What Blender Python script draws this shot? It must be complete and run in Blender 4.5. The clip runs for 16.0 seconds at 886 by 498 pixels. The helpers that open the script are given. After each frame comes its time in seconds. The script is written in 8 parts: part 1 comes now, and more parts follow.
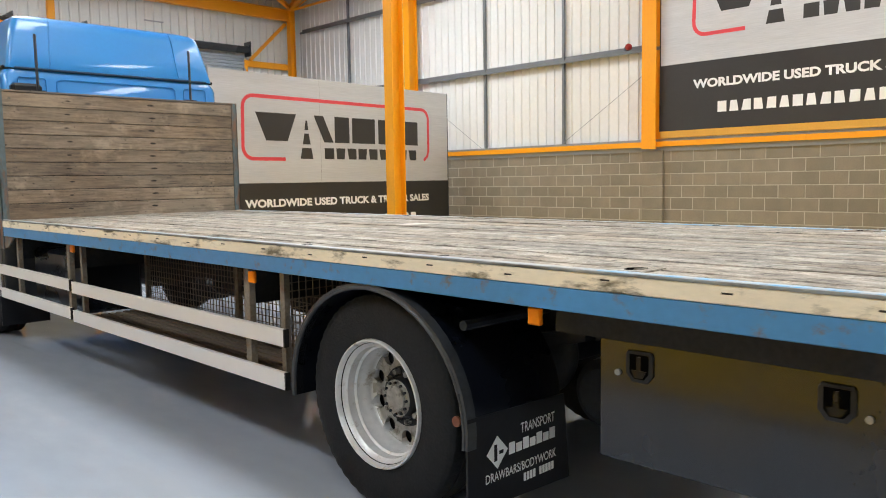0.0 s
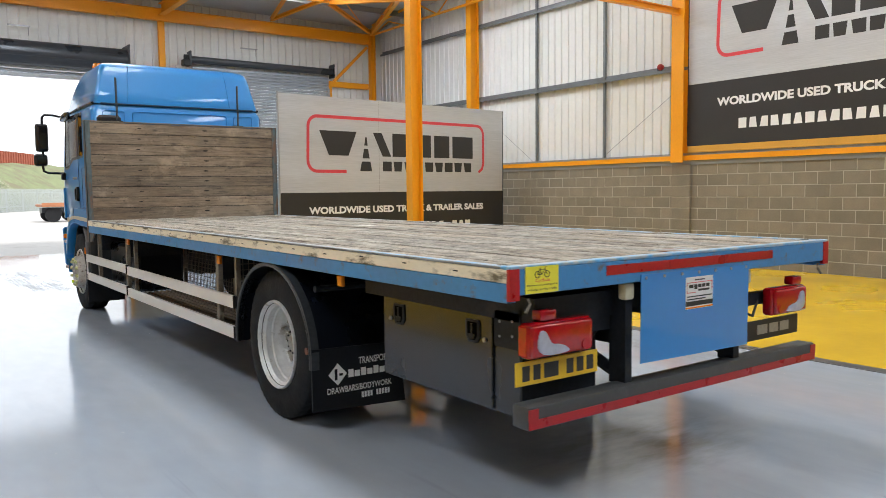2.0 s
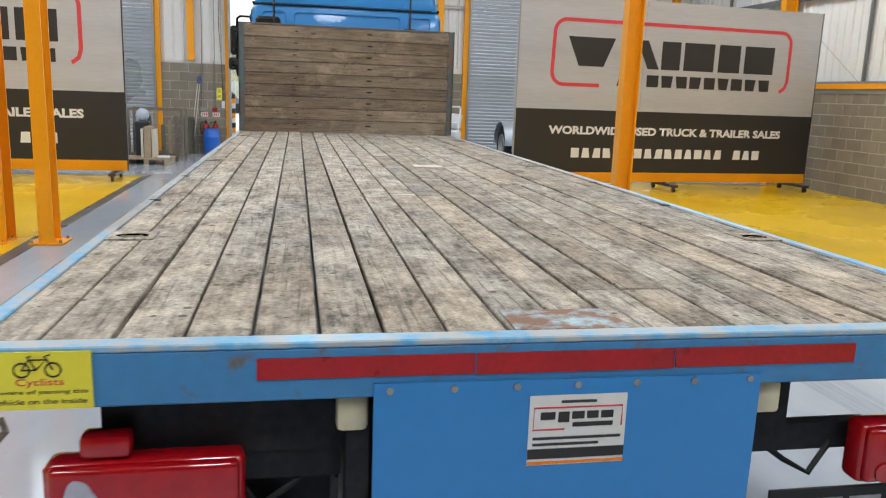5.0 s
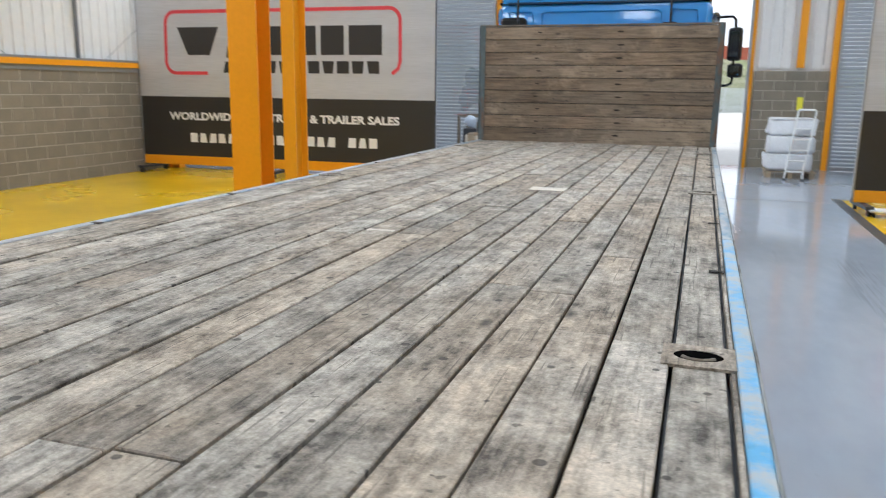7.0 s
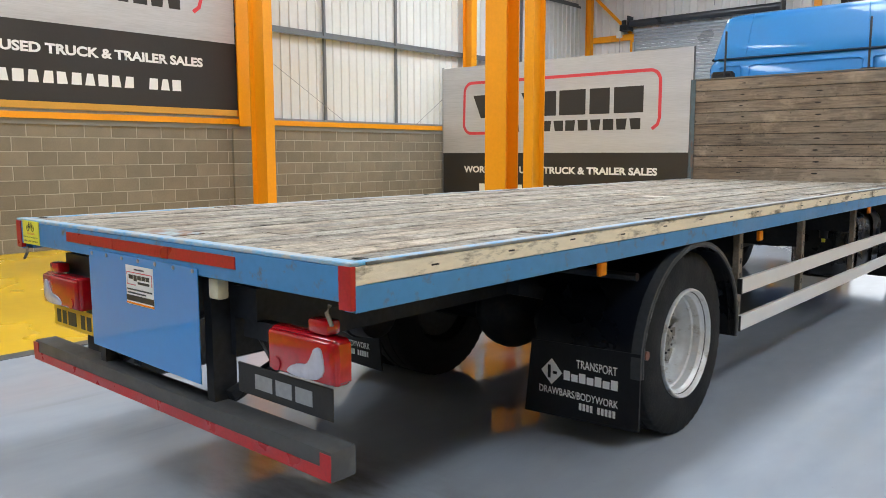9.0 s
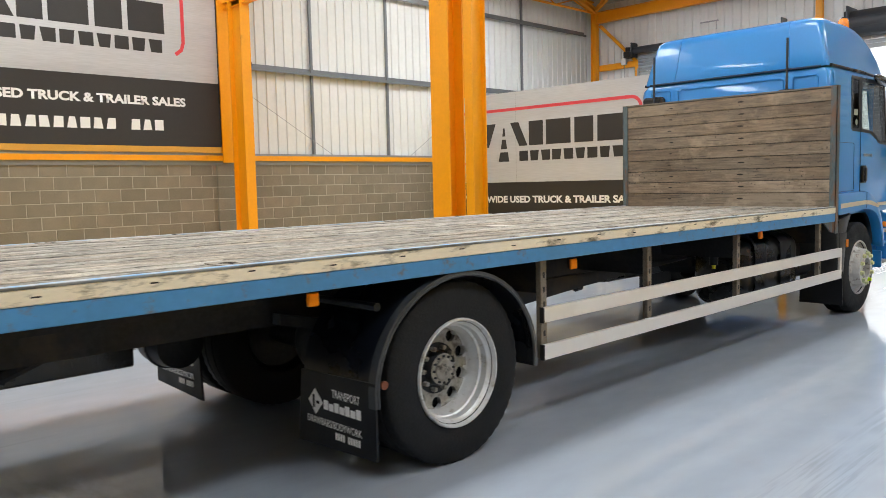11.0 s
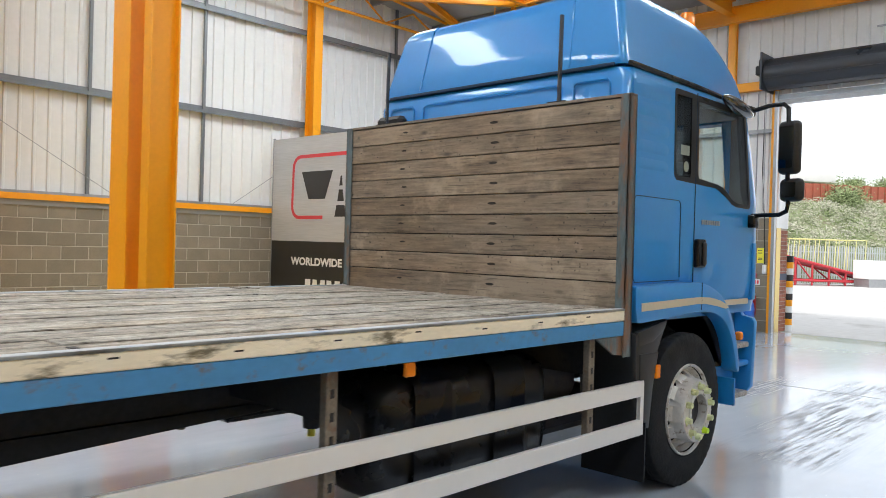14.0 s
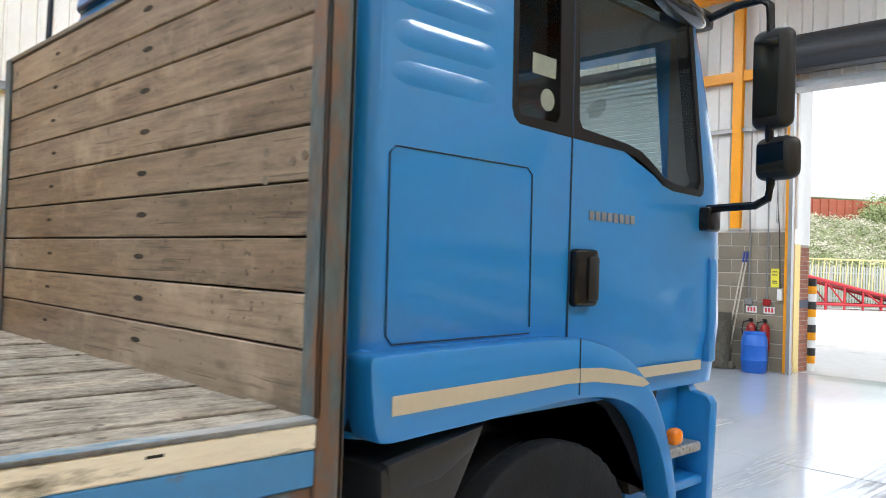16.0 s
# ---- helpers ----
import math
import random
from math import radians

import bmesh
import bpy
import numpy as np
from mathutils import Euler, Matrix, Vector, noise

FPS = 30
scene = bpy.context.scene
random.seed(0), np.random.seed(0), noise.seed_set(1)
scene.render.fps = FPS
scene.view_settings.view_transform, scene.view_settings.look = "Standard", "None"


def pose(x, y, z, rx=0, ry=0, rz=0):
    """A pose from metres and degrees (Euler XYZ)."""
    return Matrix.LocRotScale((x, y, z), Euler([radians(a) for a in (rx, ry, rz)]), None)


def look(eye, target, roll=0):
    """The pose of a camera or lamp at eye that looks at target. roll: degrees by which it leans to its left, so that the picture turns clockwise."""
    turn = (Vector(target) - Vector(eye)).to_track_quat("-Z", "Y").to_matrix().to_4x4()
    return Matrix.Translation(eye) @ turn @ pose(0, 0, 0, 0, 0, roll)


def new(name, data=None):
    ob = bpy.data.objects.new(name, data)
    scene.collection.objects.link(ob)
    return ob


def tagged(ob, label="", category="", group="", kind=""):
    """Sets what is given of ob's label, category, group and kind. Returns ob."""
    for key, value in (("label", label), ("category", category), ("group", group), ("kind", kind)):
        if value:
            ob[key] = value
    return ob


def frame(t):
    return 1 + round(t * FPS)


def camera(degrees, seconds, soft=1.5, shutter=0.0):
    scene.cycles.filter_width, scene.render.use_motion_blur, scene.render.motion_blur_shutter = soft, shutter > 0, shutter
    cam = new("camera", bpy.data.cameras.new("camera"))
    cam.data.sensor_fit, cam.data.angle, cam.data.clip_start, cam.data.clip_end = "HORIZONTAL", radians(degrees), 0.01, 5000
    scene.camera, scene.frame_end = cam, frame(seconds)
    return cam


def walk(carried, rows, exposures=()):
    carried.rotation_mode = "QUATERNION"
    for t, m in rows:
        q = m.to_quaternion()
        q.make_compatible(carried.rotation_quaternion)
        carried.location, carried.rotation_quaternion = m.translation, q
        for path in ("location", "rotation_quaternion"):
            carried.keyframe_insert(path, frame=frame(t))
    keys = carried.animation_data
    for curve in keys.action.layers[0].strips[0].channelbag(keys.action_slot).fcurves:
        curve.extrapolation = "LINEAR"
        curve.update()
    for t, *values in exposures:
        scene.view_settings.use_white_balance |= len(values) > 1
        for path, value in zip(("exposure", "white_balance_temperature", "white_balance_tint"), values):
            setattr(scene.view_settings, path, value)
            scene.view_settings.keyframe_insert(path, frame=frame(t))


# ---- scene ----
# ---- camera and walk ----
cam = camera(59.3, 16.0, soft=0.75, shutter=0.25)
PATH = [
    (0, (-3.412, -0.239, 1.525), (-2.018, 1.184, 1.348), -0.9),
    (0.5, (-3.49, -0.782, 1.527), (-2.166, 0.714, 1.43), -1.5),
    (1, (-3.532, -1.358, 1.516), (-2.268, 0.189, 1.417), -0.9),
    (1.5, (-3.547, -1.929, 1.528), (-2.323, -0.352, 1.403), -1.1),
    (2, (-3.331, -2.411, 1.534), (-2.161, -0.796, 1.384), -0.6),
    (2.5, (-2.913, -2.63, 1.55), (-1.819, -0.964, 1.386), 0.2),
    (3, (-2.381, -2.741, 1.573), (-1.429, -0.989, 1.406), 1),
    (3.5, (-1.86, -2.585, 1.571), (-1.029, -0.774, 1.401), 1.5),
    (4, (-1.357, -2.274, 1.602), (-0.683, -0.401, 1.413), 1.3),
    (4.2, (-1.183, -2.121, 1.623), (-0.581, -0.225, 1.413), 1.4),
    (4.55, (-0.932, -1.875, 1.658), (-0.431, 0.044, 1.391), 1.63),
    (4.9, (-0.669, -1.588, 1.7), (-0.271, 0.339, 1.338), 1.98),
    (5.25, (-0.396, -1.293, 1.743), (-0.109, 0.631, 1.274), 2.32),
    (5.6, (-0.114, -1.022, 1.781), (0.048, 0.893, 1.215), 2.55),
    (5.95, (0.175, -0.807, 1.807), (0.193, 1.096, 1.183), 2.55),
    (6.3, (0.469, -0.683, 1.815), (0.319, 1.212, 1.195), 2.2),
    (6.5, (0.68, -0.634, 1.813), (0.4, 1.257, 1.224), 1.8),
    (7, (1.101, -0.499, 1.768), (0.492, 1.363, 1.363), 0.7),
    (7.5, (1.575, -0.572, 1.66), (0.641, 1.17, 1.357), 0.9),
    (8, (2.013, -0.885, 1.559), (0.876, 0.737, 1.283), 0.3),
    (8.2, (2.204, -1.061, 1.555), (0.999, 0.512, 1.284), 0.1),
    (8.55, (2.505, -1.291, 1.548), (1.228, 0.23, 1.286), -0.08),
    (8.9, (2.85, -1.474, 1.54), (1.537, 0.022, 1.291), -0.11),
    (9.25, (3.203, -1.589, 1.531), (1.878, -0.101, 1.298), -0.09),
    (9.6, (3.53, -1.613, 1.522), (2.204, -0.127, 1.306), -0.12),
    (9.95, (3.796, -1.526, 1.515), (2.465, -0.045, 1.316), -0.29),
    (10.3, (3.965, -1.306, 1.511), (2.613, 0.156, 1.328), -0.7),
    (10.5, (4.043, -1.096, 1.509), (2.667, 0.345, 1.337), -1.1),
    (11, (4.144, -0.474, 1.532), (2.712, 0.912, 1.366), -1.3),
    (11.5, (4.076, 0.209, 1.523), (2.649, 1.599, 1.347), -1.1),
    (12, (3.979, 0.971, 1.508), (2.599, 2.41, 1.34), -0.3),
    (12.5, (3.889, 1.689, 1.527), (2.538, 3.158, 1.402), 0.5),
    (13, (3.816, 2.477, 1.536), (2.449, 3.936, 1.469), 1),
    (13.5, (3.658, 3.234, 1.538), (2.283, 4.686, 1.506), 1.3),
    (14, (3.523, 3.993, 1.548), (2.144, 5.441, 1.537), 1.6),
    (14.5, (3.317, 4.742, 1.539), (1.937, 6.189, 1.542), 1.9),
    (15, (3.163, 5.477, 1.553), (1.776, 6.918, 1.567), 1.9),
    (15.5, (2.923, 6.159, 1.568), (1.526, 7.59, 1.59), 1.9),
    (16, (2.686, 6.852, 1.57), (1.256, 8.249, 1.608), 1.8),
]
walk(cam, [(t, look(eye, target, roll)) for t, eye, target, roll in PATH],
     exposures=[(0.0, 0.34, 6700, 10), (0.8, 0.27, 6650, 10), (2.0, 0.07, 6620, 10), (3.5, 0.0, 6700, 10), (4.2, 0.0, 6700, 10), (6.5, 0.04, 6350, 10), (7.0, -0.05, 6200, 10),
                (7.5, -0.11, 6400, 10), (8.0, 0.06, 6300, 10), (10.5, 0.23, 6750, 10), (11.5, 0.23, 6700, 10), (13.0, 0.15, 6550, 10), (14.0, 0.10, 6450, 10), (14.7, 0.15, 6450, 10),
                (15.2, 0.22, 6500, 10), (16.0, 0.43, 6500, 10)])
# ---- world, sun and large lights ----
world = bpy.data.worlds.new("overcast_sky")
scene.world = world
world.use_nodes = True
wn = world.node_tree
sky = wn.nodes.new("ShaderNodeTexSky")
sky.sky_type, sky.sun_disc = "NISHITA", False
sky.sun_elevation, sky.sun_rotation = radians(52), radians(200)
sky.dust_density, sky.air_density = 4.0, 1.0
pale = wn.nodes.new("ShaderNodeMix")
pale.data_type = "RGBA"
pale.inputs["Factor"].default_value = 0.75
pale.inputs["B"].default_value = (11.0, 11.3, 11.8, 1)
wn.links.new(sky.outputs["Color"], pale.inputs["A"])
wn.links.new(pale.outputs["Result"], wn.nodes["Background"].inputs["Color"])
wn.nodes["Background"].inputs["Strength"].default_value = 0.15

sun = new("sun", bpy.data.lights.new("sun", "SUN"))
sun.data.energy, sun.data.angle, sun.data.color = 3.2, radians(12), (1.0, 0.97, 0.92)
sun.matrix_world = look((0, 0, 40), (-14, 30, 0))


def daylight(name, x, y, z, wide, deep, watts, rot=(0, 0, 0)):
    """Sky light that enters by an opening."""
    ob = new(name, bpy.data.lights.new(name, "AREA"))
    ob.data.shape, ob.data.size, ob.data.size_y = "RECTANGLE", wide, deep
    ob.data.energy, ob.data.color = watts, (0.835, 0.925, 1.0)
    ob.matrix_world = pose(x, y, z, *rot)
    return ob


# ---- helpers ----
ORIGIN = {}


def thing(name, x, y, z, label, category, group="", kind=""):
    ob = new(name)
    ob.empty_display_size = 0.2
    ob.location = (x, y, z)
    ORIGIN[ob.name] = Vector((x, y, z))
    return tagged(ob, label, category, group, kind)


def home(ob):
    return ORIGIN.get(ob.name, Vector((0, 0, 0)))


def mesh_of(bm, name, mats, smooth=False):
    me = bpy.data.meshes.new(name)
    bmesh.ops.recalc_face_normals(bm, faces=bm.faces)
    bm.to_mesh(me)
    bm.free()
    for m in (mats if isinstance(mats, (list, tuple)) else [mats]):
        me.materials.append(m)
    if smooth:
        for p in me.polygons:
            p.use_smooth = True
        me.set_sharp_from_angle(angle=radians(smooth if smooth is not True else 35))
    return me


MESH_SMOOTH = 35


def part(name, bm, mats, parent=None, label="", smooth=True):
    """One mesh object, built in world coordinates, under a thing or a part."""
    o = home(parent) if parent else Vector((0, 0, 0))
    if o.length:
        bmesh.ops.translate(bm, verts=bm.verts, vec=-o)
    ob = new(name, mesh_of(bm, name, mats, MESH_SMOOTH if smooth else False))
    if parent:
        ob.parent = parent
        ORIGIN[ob.name] = o
    if label:
        ob["label"] = label
    return ob


def solo(name, bm, mats, label, category, group="", kind="", smooth=True):
    return tagged(part(name, bm, mats, None, "", smooth), label, category, group, kind)


def box(bm, x0, x1, y0, y1, z0, z1, bevel=0.0, seg=1):
    r = bmesh.ops.create_cube(bm, size=1.0)
    vs = r["verts"]
    bmesh.ops.scale(bm, vec=(abs(x1 - x0), abs(y1 - y0), abs(z1 - z0)), verts=vs)
    bmesh.ops.translate(bm, vec=((x0 + x1) / 2, (y0 + y1) / 2, (z0 + z1) / 2), verts=vs)
    if bevel:
        es = {e for v in vs for e in v.link_edges}
        out = bmesh.ops.bevel(bm, geom=list(es), offset=bevel, segments=seg, affect="EDGES", profile=0.5)
        vs = list({v for f in out["faces"] for v in f.verts} | {v for v in vs if v.is_valid})
    return vs


def Box(*a, **k):
    bm = bmesh.new()
    box(bm, *a, **k)
    return bm


def cyl(bm, a, b, r, n=16, r2=None, caps=True):
    a, b = Vector(a), Vector(b)
    d = b - a
    m = Matrix.Translation((a + b) / 2) @ d.to_track_quat("Z", "Y").to_matrix().to_4x4()
    return bmesh.ops.create_cone(bm, cap_ends=caps, segments=n, radius1=r, radius2=r if r2 is None else r2, depth=d.length, matrix=m)["verts"]


def Cyl(*a, **k):
    bm = bmesh.new()
    cyl(bm, *a, **k)
    return bm


def prism(bm, pts, axis, a, b, bevel=0.0, seg=2):
    """A flat outline extruded along an axis from a to b. pts are the two other coordinates in x, y, z order."""
    def put(p, c):
        return {"x": (c, p[0], p[1]), "y": (p[0], c, p[1]), "z": (p[0], p[1], c)}[axis]
    lo = [bm.verts.new(put(p, a)) for p in pts]
    hi = [bm.verts.new(put(p, b)) for p in pts]
    n = len(pts)
    f0, f1 = bm.faces.new(lo), bm.faces.new(hi[::-1])
    es = set(f0.edges) | set(f1.edges)
    for i in range(n):
        bm.faces.new((lo[i], hi[i], hi[(i + 1) % n], lo[(i + 1) % n]))
    if bevel:
        bmesh.ops.recalc_face_normals(bm, faces=bm.faces)
        bmesh.ops.bevel(bm, geom=list(es), offset=bevel, segments=seg, affect="EDGES", profile=0.5)
    bmesh.ops.triangulate(bm, faces=[f for f in bm.faces if len(f.verts) > 4])


def Prism(*a, **k):
    bm = bmesh.new()
    prism(bm, *a, **k)
    return bm


def tube(bm, pts, r, n=8):
    """A round bar through points."""
    pts = [Vector(p) for p in pts]
    rings = []
    up = Vector((0.123, 0.31, 0.94)).normalized()
    for i, p in enumerate(pts):
        d = (pts[min(i + 1, len(pts) - 1)] - pts[max(i - 1, 0)]).normalized()
        s = d.cross(up)
        s = s.normalized() if s.length > 1e-4 else d.orthogonal().normalized()
        t = s.cross(d)
        rings.append([bm.verts.new(p + r * (math.cos(6.28318 * k / n) * s + math.sin(6.28318 * k / n) * t)) for k in range(n)])
    for A, B in zip(rings, rings[1:]):
        for k in range(n):
            bm.faces.new((A[k], A[(k + 1) % n], B[(k + 1) % n], B[k]))
    bm.faces.new(rings[0][::-1])
    bm.faces.new(rings[-1])


def Tube(*a, **k):
    bm = bmesh.new()
    tube(bm, *a, **k)
    return bm


def lathe(bm, prof, centre, axis="x", n=40, sign=1):
    """A turned body: prof is (along, radius) pairs, about an axis through centre."""
    c = Vector(centre)
    rings = []
    for a, r in prof:
        ring = []
        for k in range(n):
            w = 2 * math.pi * k / n
            u, v = r * math.cos(w), r * math.sin(w)
            p = {"x": (a * sign, u, v), "y": (u, a * sign, v), "z": (u, v, a * sign)}[axis]
            ring.append(bm.verts.new(c + Vector(p)))
        rings.append(ring)
    for A, B in zip(rings, rings[1:]):
        for k in range(n):
            bm.faces.new((A[k], A[(k + 1) % n], B[(k + 1) % n], B[k]))
    return rings


def text_mesh(words, height, width, depth=0.002, bold=0.0):
    """Lettering as a mesh in its own x-y plane, lower left corner at the origin."""
    cu = bpy.data.curves.new("lettering", "FONT")
    cu.body, cu.size, cu.extrude, cu.offset, cu.resolution_u = words, 1.0, 0.0, bold, 3
    ob = bpy.data.objects.new("lettering", cu)
    scene.collection.objects.link(ob)
    bpy.context.view_layer.update()
    me = bpy.data.meshes.new_from_object(ob.evaluated_get(bpy.context.evaluated_depsgraph_get()))
    bpy.data.objects.remove(ob)
    co = np.array([v.co[:] for v in me.vertices])
    lo, hi = co.min(0), co.max(0)
    for v in me.vertices:
        v.co = ((v.co.x - lo[0]) / (hi[0] - lo[0]) * width, (v.co.y - lo[1]) / (hi[1] - lo[1]) * height, depth)
    return me


# ---- materials ----
def nodes_of(name):
    m = bpy.data.materials.new(name)
    m.use_nodes = True
    nt = m.node_tree
    return m, nt, nt.nodes["Principled BSDF"]


def paint(name, colour, rough=0.4, metal=0.0, coat=0.0, vary=0.12, scale=1.3, fine=40.0, bump=0.05, stain=None, stain_amount=0.0,
          stain_scale=2.0, stretch=(1, 1, 1), rnd=0.0, object_space=False, rough_vary=0.12):
    """Colour with broad variation, fine grain, stains and wear."""
    m, nt, b = nodes_of(name)
    N, L = nt.nodes.new, nt.links.new
    if object_space:
        co = N("ShaderNodeTexCoord").outputs["Object"]
    else:
        co = N("ShaderNodeNewGeometry").outputs["Position"]
    mp = N("ShaderNodeMapping")
    mp.inputs["Scale"].default_value = stretch
    L(co, mp.inputs["Vector"])
    vec = mp.outputs["Vector"]
    info = N("ShaderNodeObjectInfo")
    if rnd:
        off = N("ShaderNodeVectorMath")
        off.operation = "MULTIPLY_ADD"
        off.inputs[1].default_value = (37.0, 17.0, 53.0)
        cx = N("ShaderNodeCombineXYZ")
        for k in range(3):
            L(info.outputs["Random"], cx.inputs[k])
        L(cx.outputs[0], off.inputs[0])
        L(vec, off.inputs[2])
        vec = off.outputs[0]
    n1 = N("ShaderNodeTexNoise")
    n1.inputs["Scale"].default_value, n1.inputs["Detail"].default_value = scale, 4
    n2 = N("ShaderNodeTexNoise")
    n2.inputs["Scale"].default_value, n2.inputs["Detail"].default_value = fine, 5
    L(vec, n1.inputs["Vector"])
    L(vec, n2.inputs["Vector"])
    add = N("ShaderNodeMath")
    add.operation = "ADD"
    L(n1.outputs["Fac"], add.inputs[0])
    L(n2.outputs["Fac"], add.inputs[1])
    mr = N("ShaderNodeMapRange")
    mr.inputs["From Min"].default_value, mr.inputs["From Max"].default_value = 0.65, 1.35
    mr.inputs["To Min"].default_value, mr.inputs["To Max"].default_value = 1 - vary, 1 + vary
    L(add.outputs[0], mr.inputs["Value"])
    val = mr.outputs["Result"]
    if rnd:
        r2 = N("ShaderNodeMapRange")
        r2.inputs["To Min"].default_value, r2.inputs["To Max"].default_value = 1 - rnd, 1 + rnd
        L(info.outputs["Random"], r2.inputs["Value"])
        mu = N("ShaderNodeMath")
        mu.operation = "MULTIPLY"
        L(val, mu.inputs[0])
        L(r2.outputs["Result"], mu.inputs[1])
        val = mu.outputs[0]
    sc = N("ShaderNodeVectorMath")
    sc.operation = "SCALE"
    sc.inputs[0].default_value = colour[:3]
    L(val, sc.inputs["Scale"])
    out = sc.outputs[0]
    if stain:
        n3 = N("ShaderNodeTexNoise")
        n3.inputs["Scale"].default_value, n3.inputs["Detail"].default_value, n3.inputs["Roughness"].default_value = stain_scale, 6, 0.65
        L(vec, n3.inputs["Vector"])
        m3 = N("ShaderNodeMapRange")
        m3.inputs["From Min"].default_value, m3.inputs["From Max"].default_value = 0.62 - 0.25 * stain_amount, 0.74 - 0.2 * stain_amount
        L(n3.outputs["Fac"], m3.inputs["Value"])
        mx = N("ShaderNodeMix")
        mx.data_type = "RGBA"
        L(m3.outputs["Result"], mx.inputs["Factor"])
        L(out, mx.inputs["A"])
        mx.inputs["B"].default_value = (*stain, 1)
        out = mx.outputs["Result"]
    L(out, b.inputs["Base Color"])
    b.inputs["Metallic"].default_value = metal
    if coat:
        b.inputs["Coat Weight"].default_value, b.inputs["Coat Roughness"].default_value = coat, 0.06
    rr = N("ShaderNodeMapRange")
    rr.inputs["From Min"].default_value, rr.inputs["From Max"].default_value = 0.3, 0.7
    rr.inputs["To Min"].default_value, rr.inputs["To Max"].default_value = max(0.02, rough - rough_vary), min(1, rough + rough_vary)
    L(n1.outputs["Fac"], rr.inputs["Value"])
    L(rr.outputs["Result"], b.inputs["Roughness"])
    if bump:
        bp = N("ShaderNodeBump")
        bp.inputs["Strength"].default_value, bp.inputs["Distance"].default_value = bump, 0.01
        L(n2.outputs["Fac"], bp.inputs["Height"])
        L(bp.outputs["Normal"], b.inputs["Normal"])
    return m


def timber(name, light, dark, along, rough=0.75, knots=0.5, streak=0.35, patch_scale=5.0, grain_share=1.0, lo=0.78, hi=1.2, mottle=0.0, warm=(1, 1, 1), pale=0.0, cracks=0.75, pits=0.0, boards=(0.78, 1.18), mottle_scale=62, fine=0.0):
    """Weathered board: grain along one axis, dark weathering patches, each board its own shade."""
    m, nt, b = nodes_of(name)
    N, L = nt.nodes.new, nt.links.new
    geo = N("ShaderNodeNewGeometry").outputs["Position"]
    info = N("ShaderNodeObjectInfo").outputs["Random"]
    cx = N("ShaderNodeCombineXYZ")
    for k in range(3):
        L(info, cx.inputs[k])
    off = N("ShaderNodeVectorMath")
    off.operation = "MULTIPLY_ADD"
    off.inputs[1].default_value = (31.0, 47.0, 23.0)
    L(cx.outputs[0], off.inputs[0])
    L(geo, off.inputs[2])

    def noise_at(stretch, scale, detail, rough_=0.6):
        mp = N("ShaderNodeMapping")
        mp.inputs["Scale"].default_value = stretch
        L(off.outputs[0], mp.inputs["Vector"])
        n = N("ShaderNodeTexNoise")
        n.inputs["Scale"].default_value, n.inputs["Detail"].default_value, n.inputs["Roughness"].default_value = scale, detail, rough_
        L(mp.outputs["Vector"], n.inputs["Vector"])
        return n.outputs["Fac"]
    g = {"x": (0.07, 1, 1), "y": (1, 0.07, 1)}[along]
    g2 = {"x": (streak, 1, 1), "y": (1, streak, 1)}[along]
    grain = noise_at(g, 60, 6)
    patch = noise_at(g2, patch_scale, 7, 0.75)
    speck = noise_at((1, 1, 1), 38, 3, 0.5)
    ad = N("ShaderNodeMath")
    ad.operation = "MULTIPLY_ADD"
    ad.inputs[1].default_value = grain_share
    L(grain, ad.inputs[0])
    L(patch, ad.inputs[2])
    mo = N("ShaderNodeMath")
    mo.operation = "MULTIPLY_ADD"
    mo.inputs[1].default_value = mottle
    L(noise_at({"x": (0.5, 1, 1), "y": (1, 0.5, 1)}[along], mottle_scale, 8, 0.8), mo.inputs[0])
    L(ad.outputs[0], mo.inputs[2])
    ra = N("ShaderNodeMapRange")
    ra.inputs["From Min"].default_value, ra.inputs["From Max"].default_value = lo, hi
    L(mo.outputs[0], ra.inputs["Value"])
    mx = N("ShaderNodeMix")
    mx.data_type = "RGBA"
    mx.inputs["A"].default_value, mx.inputs["B"].default_value = (*dark, 1), (*light, 1)
    L(ra.outputs["Result"], mx.inputs["Factor"])
    r2 = N("ShaderNodeMapRange")
    r2.inputs["To Min"].default_value, r2.inputs["To Max"].default_value = boards
    L(info, r2.inputs["Value"])
    sc = N("ShaderNodeVectorMath")
    sc.operation = "SCALE"
    L(mx.outputs["Result"], sc.inputs[0])
    L(r2.outputs["Result"], sc.inputs["Scale"])
    sp = N("ShaderNodeMapRange")
    sp.inputs["From Min"].default_value, sp.inputs["From Max"].default_value = 0.66, 0.72
    sp.inputs["To Max"].default_value = knots
    L(speck, sp.inputs["Value"])
    # broad warm and pale weathering
    wr = N("ShaderNodeMapRange")
    wr.inputs["From Min"].default_value, wr.inputs["From Max"].default_value = 0.42, 0.62
    L(noise_at(g2, 1.7, 4, 0.6), wr.inputs["Value"])
    wm = N("ShaderNodeMix")
    wm.data_type, wm.blend_type = "RGBA", "MULTIPLY"
    L(wr.outputs["Result"], wm.inputs["Factor"])
    L(sc.outputs[0], wm.inputs["A"])
    wm.inputs["B"].default_value = (*warm, 1)
    pr = N("ShaderNodeMapRange")
    pr.inputs["From Min"].default_value, pr.inputs["From Max"].default_value = 0.56, 0.70
    pr.inputs["To Max"].default_value = pale
    L(noise_at((1, 1, 1), 3.1, 5, 0.65), pr.inputs["Value"])
    pm = N("ShaderNodeMix")
    pm.data_type = "RGBA"
